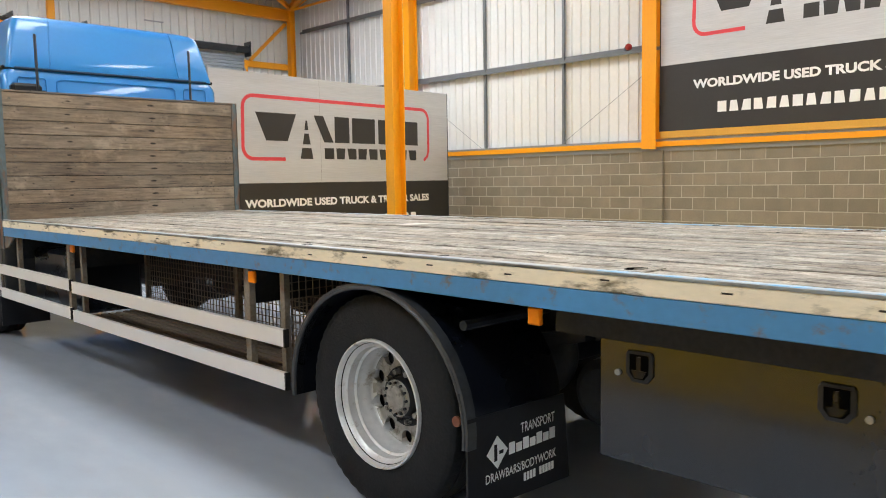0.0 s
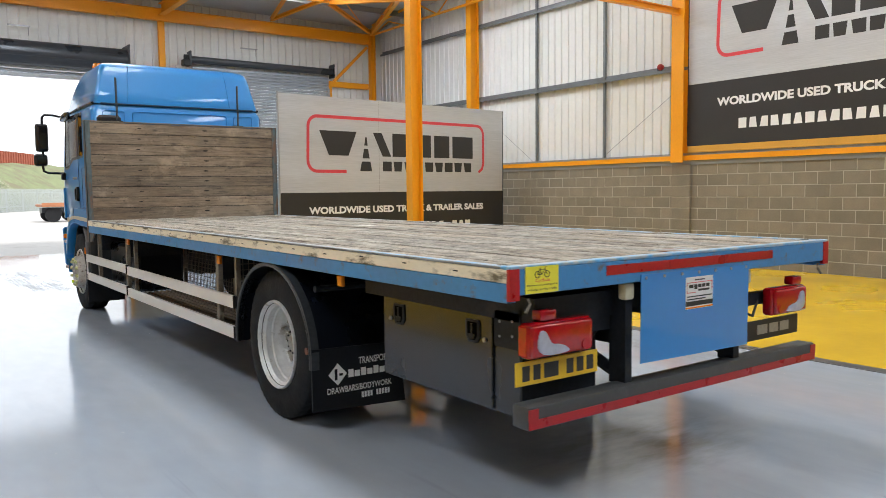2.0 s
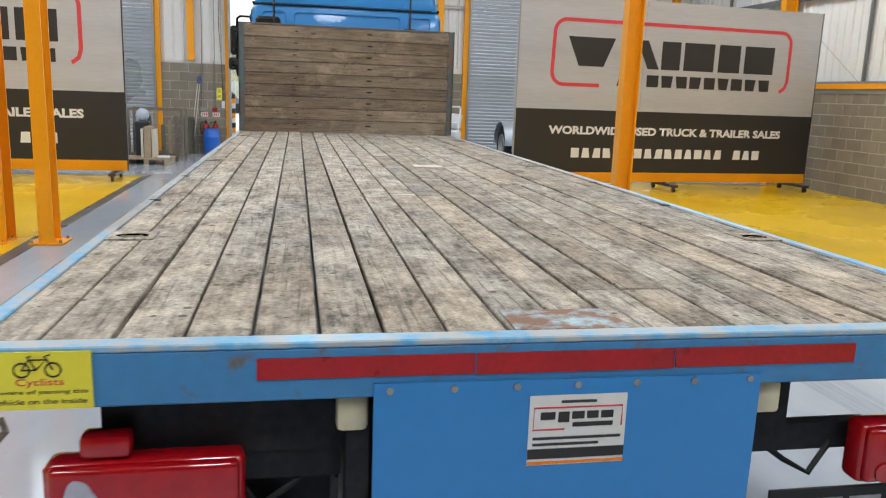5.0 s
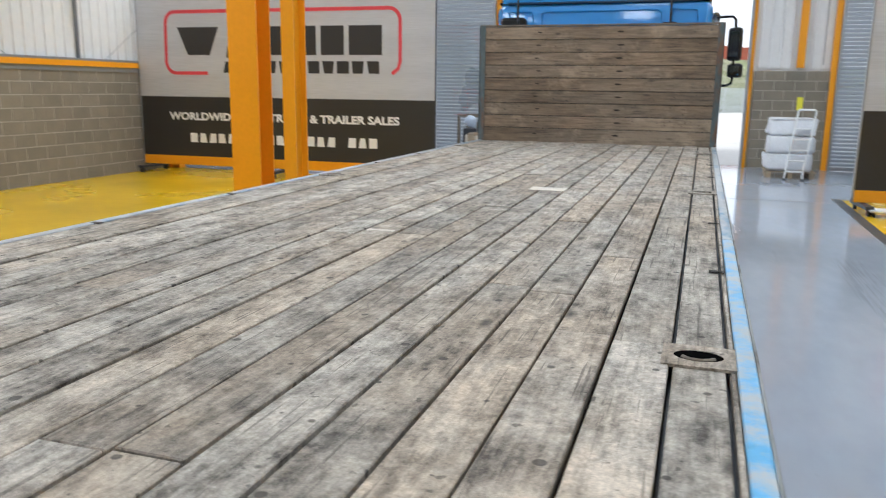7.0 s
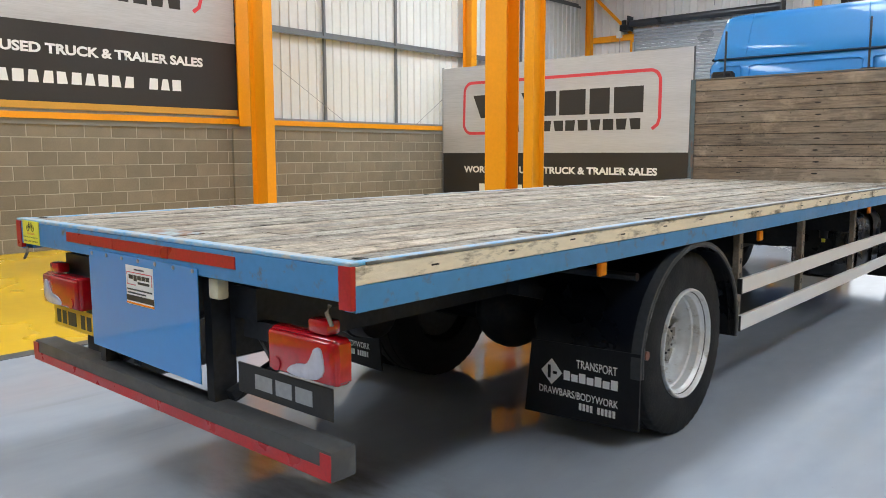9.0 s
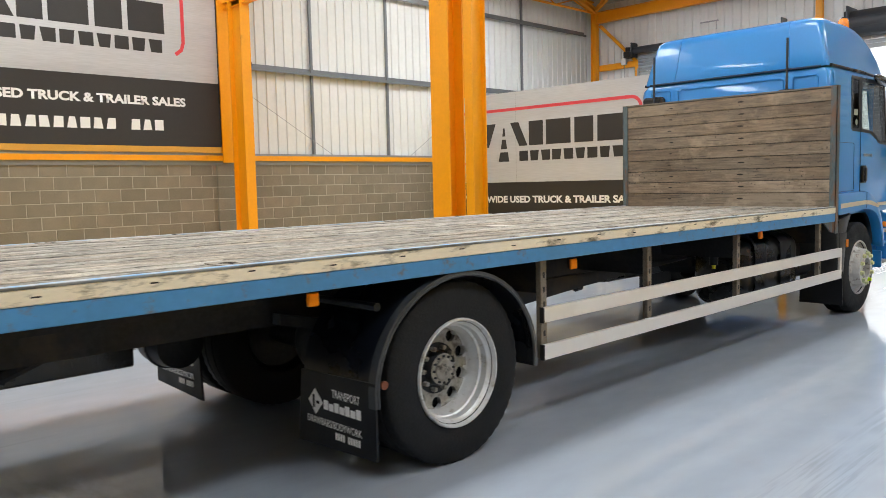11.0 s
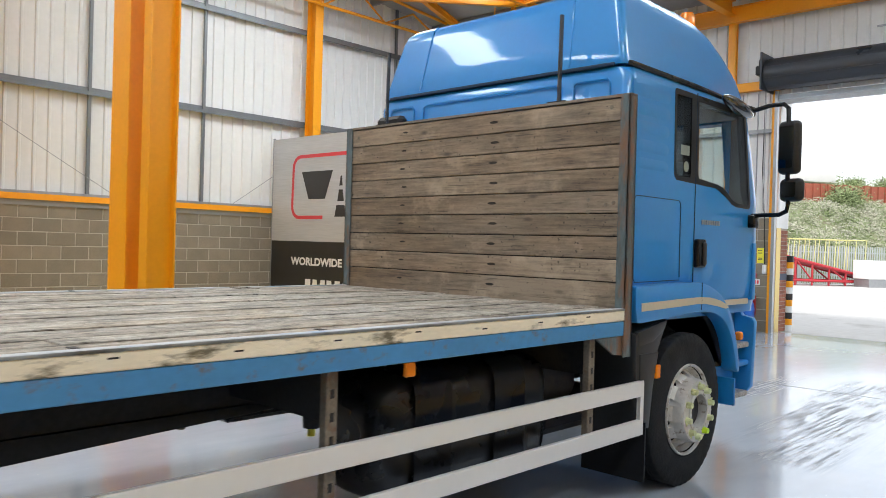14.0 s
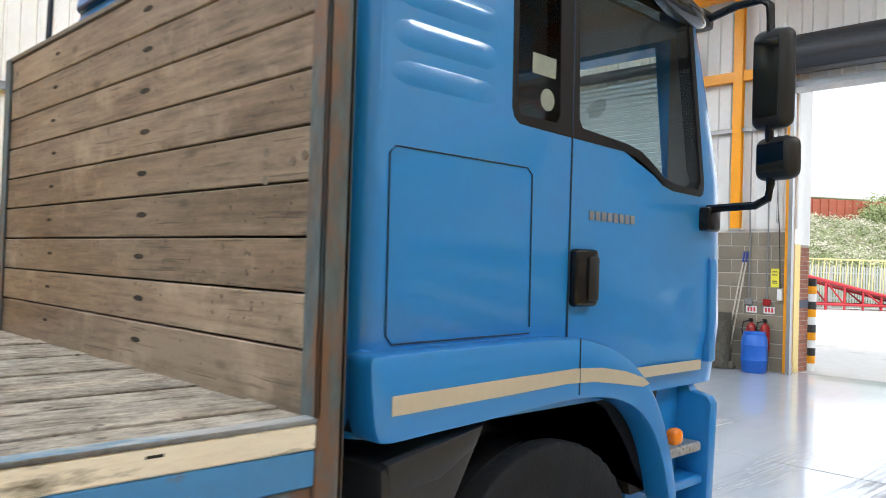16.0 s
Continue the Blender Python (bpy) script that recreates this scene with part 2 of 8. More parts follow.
    L(pr.outputs["Result"], pm.inputs["Factor"])
    L(wm.outputs["Result"], pm.inputs["A"])
    pm.inputs["B"].default_value = (light[0] * 1.6, light[1] * 1.6, light[2] * 1.6, 1)
    m2 = N("ShaderNodeMix")
    m2.data_type = "RGBA"
    L(sp.outputs["Result"], m2.inputs["Factor"])
    L(pm.outputs["Result"], m2.inputs["A"])
    m2.inputs["B"].default_value = (dark[0] * 0.4, dark[1] * 0.4, dark[2] * 0.4, 1)
    # knots and old nail stains, drawn out along the grain
    km = N("ShaderNodeMapping")
    km.inputs["Scale"].default_value = {"x": (0.4, 1, 1), "y": (1, 0.4, 1)}[along]
    L(off.outputs[0], km.inputs["Vector"])
    vo = N("ShaderNodeTexVoronoi")
    vo.inputs["Scale"].default_value = 5.5
    L(km.outputs["Vector"], vo.inputs["Vector"])
    kr = N("ShaderNodeMapRange")
    kr.inputs["From Min"].default_value, kr.inputs["From Max"].default_value = 0.115, 0.03
    kr.inputs["To Max"].default_value = 0.8
    L(vo.outputs["Distance"], kr.inputs["Value"])
    m3 = N("ShaderNodeMix")
    m3.data_type = "RGBA"
    cr = N("ShaderNodeMapRange")
    cr.inputs["From Min"].default_value, cr.inputs["From Max"].default_value = 0.63, 0.68
    cr.inputs["To Max"].default_value = cracks
    L(noise_at({"x": (0.035, 1, 1), "y": (1, 0.035, 1)}[along], 85, 3, 0.5), cr.inputs["Value"])
    mk = N("ShaderNodeMath")
    mk.operation = "MAXIMUM"
    L(kr.outputs["Result"], mk.inputs[0])
    L(cr.outputs["Result"], mk.inputs[1])
    L(mk.outputs[0], m3.inputs["Factor"])
    L(m2.outputs["Result"], m3.inputs["A"])
    m3.inputs["B"].default_value = (dark[0] * 0.35, dark[1] * 0.35, dark[2] * 0.35, 1)
    out = m3.outputs["Result"]
    if fine:
        fm = N("ShaderNodeMapRange")
        fm.inputs["From Min"].default_value, fm.inputs["From Max"].default_value = 0.36, 0.64
        fm.inputs["To Min"].default_value, fm.inputs["To Max"].default_value = 1 - fine, 1 + fine
        L(noise_at((1, 1, 1), 75, 6, 0.75), fm.inputs["Value"])
        fs = N("ShaderNodeVectorMath")
        fs.operation = "SCALE"
        L(out, fs.inputs[0])
        L(fm.outputs["Result"], fs.inputs["Scale"])
        out = fs.outputs[0]
    if pits:
        # small dents and nail holes, only some of the cells
        pv = N("ShaderNodeTexVoronoi")
        pv.inputs["Scale"].default_value = 17.0
        L(off.outputs[0], pv.inputs["Vector"])
        some = N("ShaderNodeSeparateColor")
        L(pv.outputs["Color"], some.inputs[0])
        size = N("ShaderNodeMapRange")
        size.inputs["From Min"].default_value, size.inputs["From Max"].default_value, size.inputs["To Max"].default_value = 0.3, 1.0, 0.24
        L(some.outputs[0], size.inputs["Value"])
        gap = N("ShaderNodeMath")
        gap.operation = "SUBTRACT"
        L(size.outputs["Result"], gap.inputs[0])
        L(pv.outputs["Distance"], gap.inputs[1])
        dent = N("ShaderNodeMapRange")
        dent.inputs["From Max"].default_value, dent.inputs["To Max"].default_value = 0.05, pits
        L(gap.outputs[0], dent.inputs["Value"])
        m4 = N("ShaderNodeMix")
        m4.data_type = "RGBA"
        L(dent.outputs["Result"], m4.inputs["Factor"])
        L(out, m4.inputs["A"])
        m4.inputs["B"].default_value = (dark[0] * 0.4, dark[1] * 0.4, dark[2] * 0.4, 1)
        out = m4.outputs["Result"]
    L(out, b.inputs["Base Color"])
    b.inputs["Roughness"].default_value = rough
    bp = N("ShaderNodeBump")
    bp.inputs["Strength"].default_value, bp.inputs["Distance"].default_value = 0.45, 0.004
    L(mo.outputs[0], bp.inputs["Height"])
    L(bp.outputs["Normal"], b.inputs["Normal"])
    return m


def glass(name, tint=(0.9, 0.95, 0.94), rough=0.02):
    m, nt, b = nodes_of(name)
    b.inputs["Base Color"].default_value = (*tint, 1)
    b.inputs["Transmission Weight"].default_value = 1.0
    b.inputs["Roughness"].default_value = rough
    b.inputs["IOR"].default_value = 1.2
    return m


M_ORANGE = paint("orange_steel_paint", (0.87, 0.345, 0.006), 0.42, vary=0.05, scale=0.8, fine=25, stain=(0.60, 0.21, 0.01), stain_amount=-0.15)
M_YFLOOR = paint("yellow_floor_paint", (0.74, 0.45, 0.012), 0.24, vary=0.05, scale=0.5, fine=9, bump=0.02, stain=(0.70, 0.42, 0.014), stain_amount=0.05, stain_scale=0.5)
M_FLOOR = paint("grey_floor_paint", (0.355, 0.392, 0.455), 0.09, vary=0.07, scale=0.35, fine=7, bump=0.02, stain=(0.365, 0.385, 0.42), stain_amount=0.3, stain_scale=0.6, stretch=(1, 0.4, 1), rough_vary=0.03)


def scuffed(m, strips, colour):
    """Dry-streaked tyre marks along strips (x at y = 12, half width, first y, last y, slope, share) and small dark specks."""
    nt = m.node_tree
    N, L = nt.nodes.new, nt.links.new
    b = nt.nodes["Principled BSDF"]
    base = b.inputs["Base Color"].links[0].from_socket
    pos = N("ShaderNodeNewGeometry").outputs["Position"]
    xyz = N("ShaderNodeSeparateXYZ")
    L(pos, xyz.inputs[0])

    def calc(op, a, c):
        n = N("ShaderNodeMath")
        n.operation = op
        for k, v in enumerate((a, c)):
            if isinstance(v, (int, float)):
                n.inputs[k].default_value = v
            else:
                L(v, n.inputs[k])
        return n.outputs[0]

    def ramp(v, a, c, to=1.0):
        r = N("ShaderNodeMapRange")
        r.interpolation_type = "SMOOTHSTEP"
        r.inputs["From Min"].default_value, r.inputs["From Max"].default_value, r.inputs["To Max"].default_value = a, c, to
        L(v, r.inputs["Value"])
        return r.outputs["Result"]

    def grain(scale, stretch, detail, shift):
        mp = N("ShaderNodeMapping")
        mp.inputs["Scale"].default_value, mp.inputs["Rotation"].default_value = stretch, (0, 0, shift)
        L(pos, mp.inputs["Vector"])
        n = N("ShaderNodeTexNoise")
        n.inputs["Scale"].default_value, n.inputs["Detail"].default_value, n.inputs["Roughness"].default_value = scale, detail, 0.6
        L(mp.outputs["Vector"], n.inputs["Vector"])
        return n.outputs["Fac"]
    total = None
    for x, half, y0, y1, slope, share in strips:
        u = calc("ADD", xyz.outputs["X"], calc("MULTIPLY", calc("SUBTRACT", xyz.outputs["Y"], 12.0), slope))
        d = calc("ABSOLUTE", calc("SUBTRACT", u, x), 0.0)
        side = ramp(d, half, half * 0.55)
        ends = calc("MULTIPLY", ramp(xyz.outputs["Y"], y0, y0 + 0.5), ramp(xyz.outputs["Y"], y1, y1 - 0.7))
        streaks = ramp(grain(34, (1, 0.03, 1), 4, math.atan(slope)), 0.42, 0.58)
        broken = ramp(grain(2.4, (1, 0.3, 1), 4, 0.1), 0.34, 0.55)
        one = calc("MULTIPLY", calc("MULTIPLY", side, ends), calc("MULTIPLY", calc("MULTIPLY", streaks, broken), share))
        total = one if total is None else calc("MAXIMUM", total, one)
    faint = calc("MULTIPLY", ramp(grain(9, (1, 0.03, 1), 4, 0.04), 0.58, 0.74, 0.20), ramp(grain(0.5, (1, 1, 1), 3, 0.0), 0.45, 0.62))
    specks = ramp(grain(21, (1, 1, 1), 2, 0.0), 0.735, 0.76, 0.6)
    total = calc("MAXIMUM", calc("MAXIMUM", total, faint), specks)
    # brown road dirt dropped at the tail of the truck
    du = calc("DIVIDE", calc("SUBTRACT", xyz.outputs["X"], 0.3), 1.1)
    dv = calc("DIVIDE", calc("SUBTRACT", xyz.outputs["Y"], 0.6), 0.75)
    far = calc("SQRT", calc("ADD", calc("MULTIPLY", du, du), calc("MULTIPLY", dv, dv)), 0.0)
    dirt = calc("MULTIPLY", ramp(far, 1.0, 0.25), ramp(grain(3.2, (0.35, 1, 1), 6, 0.35), 0.36, 0.66, 0.75))
    dm = N("ShaderNodeMix")
    dm.data_type = "RGBA"
    L(dirt, dm.inputs["Factor"])
    L(base, dm.inputs["A"])
    dm.inputs["B"].default_value = (0.13, 0.105, 0.085, 1)
    base = dm.outputs["Result"]
    mx = N("ShaderNodeMix")
    mx.data_type = "RGBA"
    L(total, mx.inputs["Factor"])
    L(base, mx.inputs["A"])
    mx.inputs["B"].default_value = (*colour, 1)
    L(mx.outputs["Result"], b.inputs["Base Color"])
    b.inputs["Specular IOR Level"].default_value = 0.5
    # rubber marks are duller than the paint
    dull = calc("ADD", b.inputs["Roughness"].links[0].from_socket, calc("MULTIPLY", total, 0.4))
    L(dull, b.inputs["Roughness"])


scuffed(M_FLOOR, ((1.12, 0.52, 9.7, 14.8, 0.08, 1.0), (-1.1, 0.45, 10.8, 15.4, 0.08, 0.8), (0.2, 0.25, 11.5, 14.8, 0.12, 0.5), (2.7, 0.22, 1.0, 9.0, 0.0, 0.25)), (0.13, 0.135, 0.15))
M_LINE = paint("dark_floor_border", (0.085, 0.085, 0.085), 0.35, vary=0.1)
M_BLOCK = paint("concrete_block", (0.225, 0.195, 0.15), 0.9, vary=0.2, scale=3, fine=90, bump=0.4, rnd=0.11)
M_MORTAR = paint("mortar", (0.42, 0.385, 0.325), 0.95, vary=0.1, fine=70, bump=0.3)
M_CLAD = paint("white_cladding", (0.73, 0.725, 0.71), 0.5, vary=0.04, scale=0.7, fine=12, bump=0.01)
M_GALV = paint("galvanised_steel", (0.36, 0.37, 0.38), 0.42, metal=0.75, vary=0.15, scale=6, fine=50)
M_RAIL = paint("dull_zinc_rail", (0.19, 0.20, 0.21), 0.45, metal=0.4, vary=0.15, scale=5, fine=50)
M_GREYTRIM = paint("grey_flashing", (0.22, 0.22, 0.21), 0.5, vary=0.08)
M_ROOF = paint("roof_lining", (0.42, 0.42, 0.41), 0.6, vary=0.06, scale=0.6, fine=10)
M_SHUT = paint("shutter_slats", (0.36, 0.40, 0.44), 0.38, metal=0.35, vary=0.06, scale=1.0, fine=30)
M_DARKSTEEL = paint("dark_steel", (0.045, 0.05, 0.06), 0.35, metal=0.3, vary=0.15)
M_BSILVER = paint("brushed_print", (0.53, 0.535, 0.555), 0.42, metal=0.2, vary=0.13, scale=0.8, fine=26, stretch=(0.12, 0.12, 3.0), bump=0.02)
M_BBLACK = paint("black_print", (0.028, 0.026, 0.025), 0.5, vary=0.1)
M_BRED = paint("red_print", (0.70, 0.06, 0.075), 0.5, vary=0.05)
M_BWHITE = paint("white_print", (0.82, 0.82, 0.82), 0.5, vary=0.03)
M_RED = paint("red_enamel", (0.30, 0.016, 0.016), 0.35, vary=0.1)
M_BLACK = paint("black_plastic", (0.018, 0.018, 0.019), 0.45, vary=0.2, fine=80)
M_WHITE = paint("white_plastic", (0.75, 0.75, 0.74), 0.4, vary=0.05)


def plain_glow(name, colour, strength):
    m, nt, b = nodes_of(name)
    b.inputs["Base Color"].default_value = (*colour, 1)
    b.inputs["Emission Color"].default_value = (*colour, 1)
    b.inputs["Emission Strength"].default_value = strength
    return m


M_SKYLIGHT = plain_glow("translucent_rooflight", (0.95, 0.97, 1.0), 3.0)
# ---- the hall ----
XE, XW, YN, YS, EAVES = 10.05, -9.95, 19.45, -16.0, 6.75


def roof_z(y):
    return EAVES + 0.09 * (YN - y)


solo("floor", Box(-10.4, 10.4, YS, YN + 0.35, -0.2, 0.0), M_FLOOR, "pale grey glossy painted concrete floor with tyre marks", "floor", kind="structure")
for nm, x0, x1, y1 in (("floor_yellow_east", 3.42, 10.05, 13.9), ("floor_yellow_west", -9.95, -3.45, 13.9)):
    solo(nm, Box(x0, x1, YS, y1, 0.0, 0.004), M_YFLOOR, "bright yellow painted floor area", "floor", kind="structure")
for nm, x0, x1 in (("trim_border_east", 3.27, 3.42), ("trim_border_west", -3.45, -3.3)):
    solo(nm, Box(x0, x1, YS, 13.9, 0.0, 0.005), M_LINE, "dark grey painted floor border line", "floor line", kind="structure")
for nm, x0, x1 in (("trim_head_east", 3.27, 10.05), ("trim_head_west", -9.95, -3.3)):
    solo(nm, Box(x0, x1, 13.9, 14.02, 0.0, 0.005), M_LINE, "dark grey painted floor border line", "floor line", kind="structure")
bm = bmesh.new()
for y in (13.45,):
    box(bm, -3.3, 3.27, y, y + 0.016, 0.0, 0.0015)
solo("trim_floor_joint", bm, M_GREYTRIM, "thin sawn joint in the floor", "floor joint", kind="structure")

# outer walls, with thickness, openings through the front wall
DOORS = ((-8.15, -4.05), (-2.29, 2.05), (3.9, 8.15))
DOOR_Z = 4.68
bm = bmesh.new()
xs = [-10.6] + [v for d in DOORS for v in d] + [10.7]
for a, b_ in zip(xs[::2], xs[1::2]):
    box(bm, a, b_, YN + 0.12, YN + 0.35, 0, 8.0)
for a, b_ in DOORS:
    box(bm, a, b_, YN + 0.12, YN + 0.35, DOOR_Z, 8.0)
wall_north = solo("wall_north", bm, M_CLAD, "front wall of white cladding over grey blockwork with roller doors", "wall", kind="structure", smooth=False)
wall_east = solo("wall_east", Box(XE + 0.12, XE + 0.4, YS, YN + 0.35, 0, 10.5), M_CLAD, "side wall of white ribbed cladding over grey blockwork", "wall", kind="structure", smooth=False)
wall_west = solo("wall_west", Box(XW - 0.4, XW - 0.12, YS, YN + 0.35, 0, 10.5), M_CLAD, "side wall of white ribbed cladding over grey blockwork", "wall", kind="structure", smooth=False)
# assumed rear wall, never in view; its dark colour darkens what the mirrors reflect
solo("wall_south", Box(-10.4, 10.5, YS - 0.25, YS, 0, 10.5), paint("unseen_wall_mirror_dark", (0.05, 0.052, 0.056), 0.6), "unseen rear wall, dark grey to keep the mirror reflections dark", "wall", kind="structure", smooth=False)


def ribbed(origin, along, out, length, z0, z1, pitch=0.2275):
    """Trapezoidal ribbed sheet, standing, with ribs pushed out."""
    bm = bmesh.new()
    o, a, n = Vector(origin), Vector(along), Vector(out)
    prof = []
    for k in range(int(length / pitch) + 1):
        s = k * pitch
        for ds, d in ((0, 0), (0.165, 0), (0.178, 0.028), (0.212, 0.028)):
            if s + ds <= length:
                prof.append((s + ds, d))
    lo = [bm.verts.new(o + a * s + n * d + Vector((0, 0, z0))) for s, d in prof]
    hi = [bm.verts.new(o + a * s + n * d + Vector((0, 0, z1))) for s, d in prof]
    for i in range(len(prof) - 1):
        bm.faces.new((lo[i], lo[i + 1], hi[i + 1], hi[i]))
    return bm


part("cladding", ribbed((XE + 0.10, YS, 0), (0, 1, 0), (-1, 0, 0), YN - YS, 2.0, 9.8), M_CLAD, wall_east, smooth=False)
part("cladding", ribbed((XW - 0.10, YS, 0), (0, 1, 0), (1, 0, 0), YN - YS, 2.0, 9.8), M_CLAD, wall_west, smooth=False)
part("cladding", ribbed((-4.05, YN + 0.1, 0), (1, 0, 0), (0, -1, 0), 1.85, 2.3, EAVES), M_CLAD, wall_north, smooth=False)
part("cladding", ribbed((2.05, YN + 0.1, 0), (1, 0, 0), (0, -1, 0), 1.85, 2.3, EAVES), M_CLAD, wall_north, smooth=False)
part("cladding", ribbed((8.15, YN + 0.1, 0), (1, 0, 0), (0, -1, 0), 1.9, 2.3, EAVES), M_CLAD, wall_north, smooth=False)
part("cladding", ribbed((-9.95, YN + 0.1, 0), (1, 0, 0), (0, -1, 0), 1.8, 2.3, EAVES), M_CLAD, wall_north, smooth=False)
for a, b_ in DOORS:
    part("cladding", ribbed((a, YN + 0.1, 0), (1, 0, 0), (0, -1, 0), b_ - a, DOOR_Z, EAVES), M_CLAD, wall_north, smooth=False)

# ceiling with rooflight openings
LIGHTS = [(x, y) for x in (-6.6, 6.6, 0.0) for y in (15.2, 8.6, 2.0, -5.0, -11.5)]
LW, LD = 1.0, 3.2
bm = bmesh.new()


def slab(x0, x1, y0, y1):
    if x1 - x0 < 0.01 or y1 - y0 < 0.01:
        return
    v = [bm.verts.new((x, y, roof_z(y) + dz)) for dz in (0, 0.12) for x, y in ((x0, y0), (x1, y0), (x1, y1), (x0, y1))]
    for f in ((0, 1, 2, 3), (7, 6, 5, 4), (0, 4, 5, 1), (1, 5, 6, 2), (2, 6, 7, 3), (3, 7, 4, 0)):
        bm.faces.new([v[i] for i in f])


cols = sorted({x for x, _ in LIGHTS})
edge = -10.4
for cx in cols:
    slab(edge, cx - LW / 2, YS, YN + 0.35)
    e2 = YS
    for cy in sorted({y for x, y in LIGHTS if x == cx}):
        slab(cx - LW / 2, cx + LW / 2, e2, cy - LD / 2)
        e2 = cy + LD / 2
    slab(cx - LW / 2, cx + LW / 2, e2, YN + 0.35)
    edge = cx + LW / 2
slab(edge, 10.5, YS, YN + 0.35)
solo("ceiling", bm, M_ROOF, "grey lined sloping roof underside with rooflights", "ceiling", kind="structure", smooth=False)
for i, (x, y) in enumerate(LIGHTS):
    bm = bmesh.new()
    v = [bm.verts.new((x + sx * (LW / 2 + 0.1), y + sy * (LD / 2 + 0.1), roof_z(y + sy * LD / 2) + 0.14 + dz)) for dz in (0, 0.01) for sx, sy in ((-1, -1), (1, -1), (1, 1), (-1, 1))]
    for f in ((0, 1, 2, 3), (7, 6, 5, 4), (0, 4, 5, 1), (1, 5, 6, 2), (2, 6, 7, 3), (3, 7, 4, 0)):
        bm.faces.new([v[i_] for i_ in f])
    solo("rooflight_%d" % (i + 1), bm, M_SKYLIGHT, "translucent plastic rooflight sheet glowing with daylight", "rooflight", group="rooflights", kind="structure", smooth=False)
for x in cols:
    for y in (14.0, 5.3, -4.8):
        daylight("rooflight_daylight", x, y, roof_z(y) - 0.05, 1.5, 7.0, 460)
daylight("door_daylight", -0.08, YN + 0.5, 2.3, 4.2, 4.4, 25, (-90, 0, 0))


# steelwork
def steel(bm, a, b_, depth, width, side, web=0.012, fl=0.016):
    """An I section from a to b; side is the way its depth points."""
    a, b_ = Vector(a), Vector(b_)
    d = (b_ - a).normalized()
    s = Vector(side)
    s = (s - d * s.dot(d)).normalized()
    t = d.cross(s)
    for c0, c1, w0, w1 in ((-depth / 2, -depth / 2 + fl, -width / 2, width / 2), (depth / 2 - fl, depth / 2, -width / 2, width / 2), (-depth / 2 + fl, depth / 2 - fl, -web / 2, web / 2)):
        vs = [bm.verts.new(p + s * c + t * w) for p in (a, b_) for c, w in ((c0, w0), (c1, w0), (c1, w1), (c0, w1))]
        for f in ((3, 2, 1, 0), (4, 5, 6, 7), (0, 1, 5, 4), (1, 2, 6, 5), (2, 3, 7, 6), (3, 0, 4, 7)):
            bm.faces.new([vs[i] for i in f])


def column(x, y, z0, z1, depth, width, side, label, base=True):
    c = thing("steel_column", x, y, z0, label, "column", group="orange steel columns")
    bm = bmesh.new()
    steel(bm, (x, y, z0), (x, y, z1), depth, width, side)
    part("shaft", bm, M_ORANGE, c, smooth=False)
    if base:
        part("base_plate", Box(x - 0.17, x + 0.17, y - 0.17, y + 0.17, z0, z0 + 0.02), M_ORANGE, c, smooth=False)
        for sx in (-0.14, 0.14):
            for sy in (-0.14, 0.14):
                part("bolt", Cyl((x + sx, y + sy, z0 + 0.02), (x + sx, y + sy, z0 + 0.05), 0.015, 6), M_GALV, c)
    return c


STAND = "orange painted steel I-section column standing on the yellow floor"
column(3.33, 7.5, 0.004, 6.9, 0.2, 0.16, (1, 0, 0), STAND)
column(-3.19, 7.3, 0.004, 6.9, 0.27, 0.15, (0, 1, 0), STAND)
column(-3.76, 7.33, 0.004, 6.9, 0.30, 0.36, (0, 1, 0), "broad orange painted steel column standing on the yellow floor")
column(-9.33, 7.3, 0.004, 7.4, 0.46, 0.2, (1, 0, 0), "orange painted steel I-section column beside the side wall")
WALLC = "orange painted steel wall column above a block pier"
column(9.95, 7.67, 2.05, 7.6, 0.2, 0.3, (1, 0, 0), WALLC, False)
column(9.86, 14.35, 0.0, 7.1, 0.28, 0.2, (1, 0, 0), WALLC, False)
column(9.95, 0.9, 2.05, 8.2, 0.2, 0.3, (1, 0, 0), WALLC, False)
column(-9.88, 7.25, 2.05, 7.6, 0.14, 0.26, (1, 0, 0), WALLC, False)
column(-9.72, 13.85, 0.0, 7.1, 0.28, 0.2, (1, 0, 0), WALLC, False)
column(-9.88, 0.5, 2.05, 8.2, 0.14, 0.3, (1, 0, 0), WALLC, False)
column(9.68, 19.3, 0.0, 6.5, 0.17, 0.17, (1, 0, 0), "orange painted steel corner column of the hall", False)
column(-9.58, 19.3, 0.0, 6.5, 0.17, 0.17, (1, 0, 0), "orange painted steel corner column of the hall", False)
column(3.13, 19.42, 2.32, 6.4, 0.1, 0.16, (0, 1, 0), "orange painted steel post between the roller doors", False)
column(-3.2, 19.42, 2.32, 6.4, 0.1, 0.16, (0, 1, 0), "orange painted steel post between the roller doors", False)


def beam(name, a, b_, depth, width, side, label):
    bm = bmesh.new()
    steel(bm, a, b_, depth, width, side)
    return solo(name, bm, M_ORANGE, label, "beam", group="orange steel beams", smooth=False)


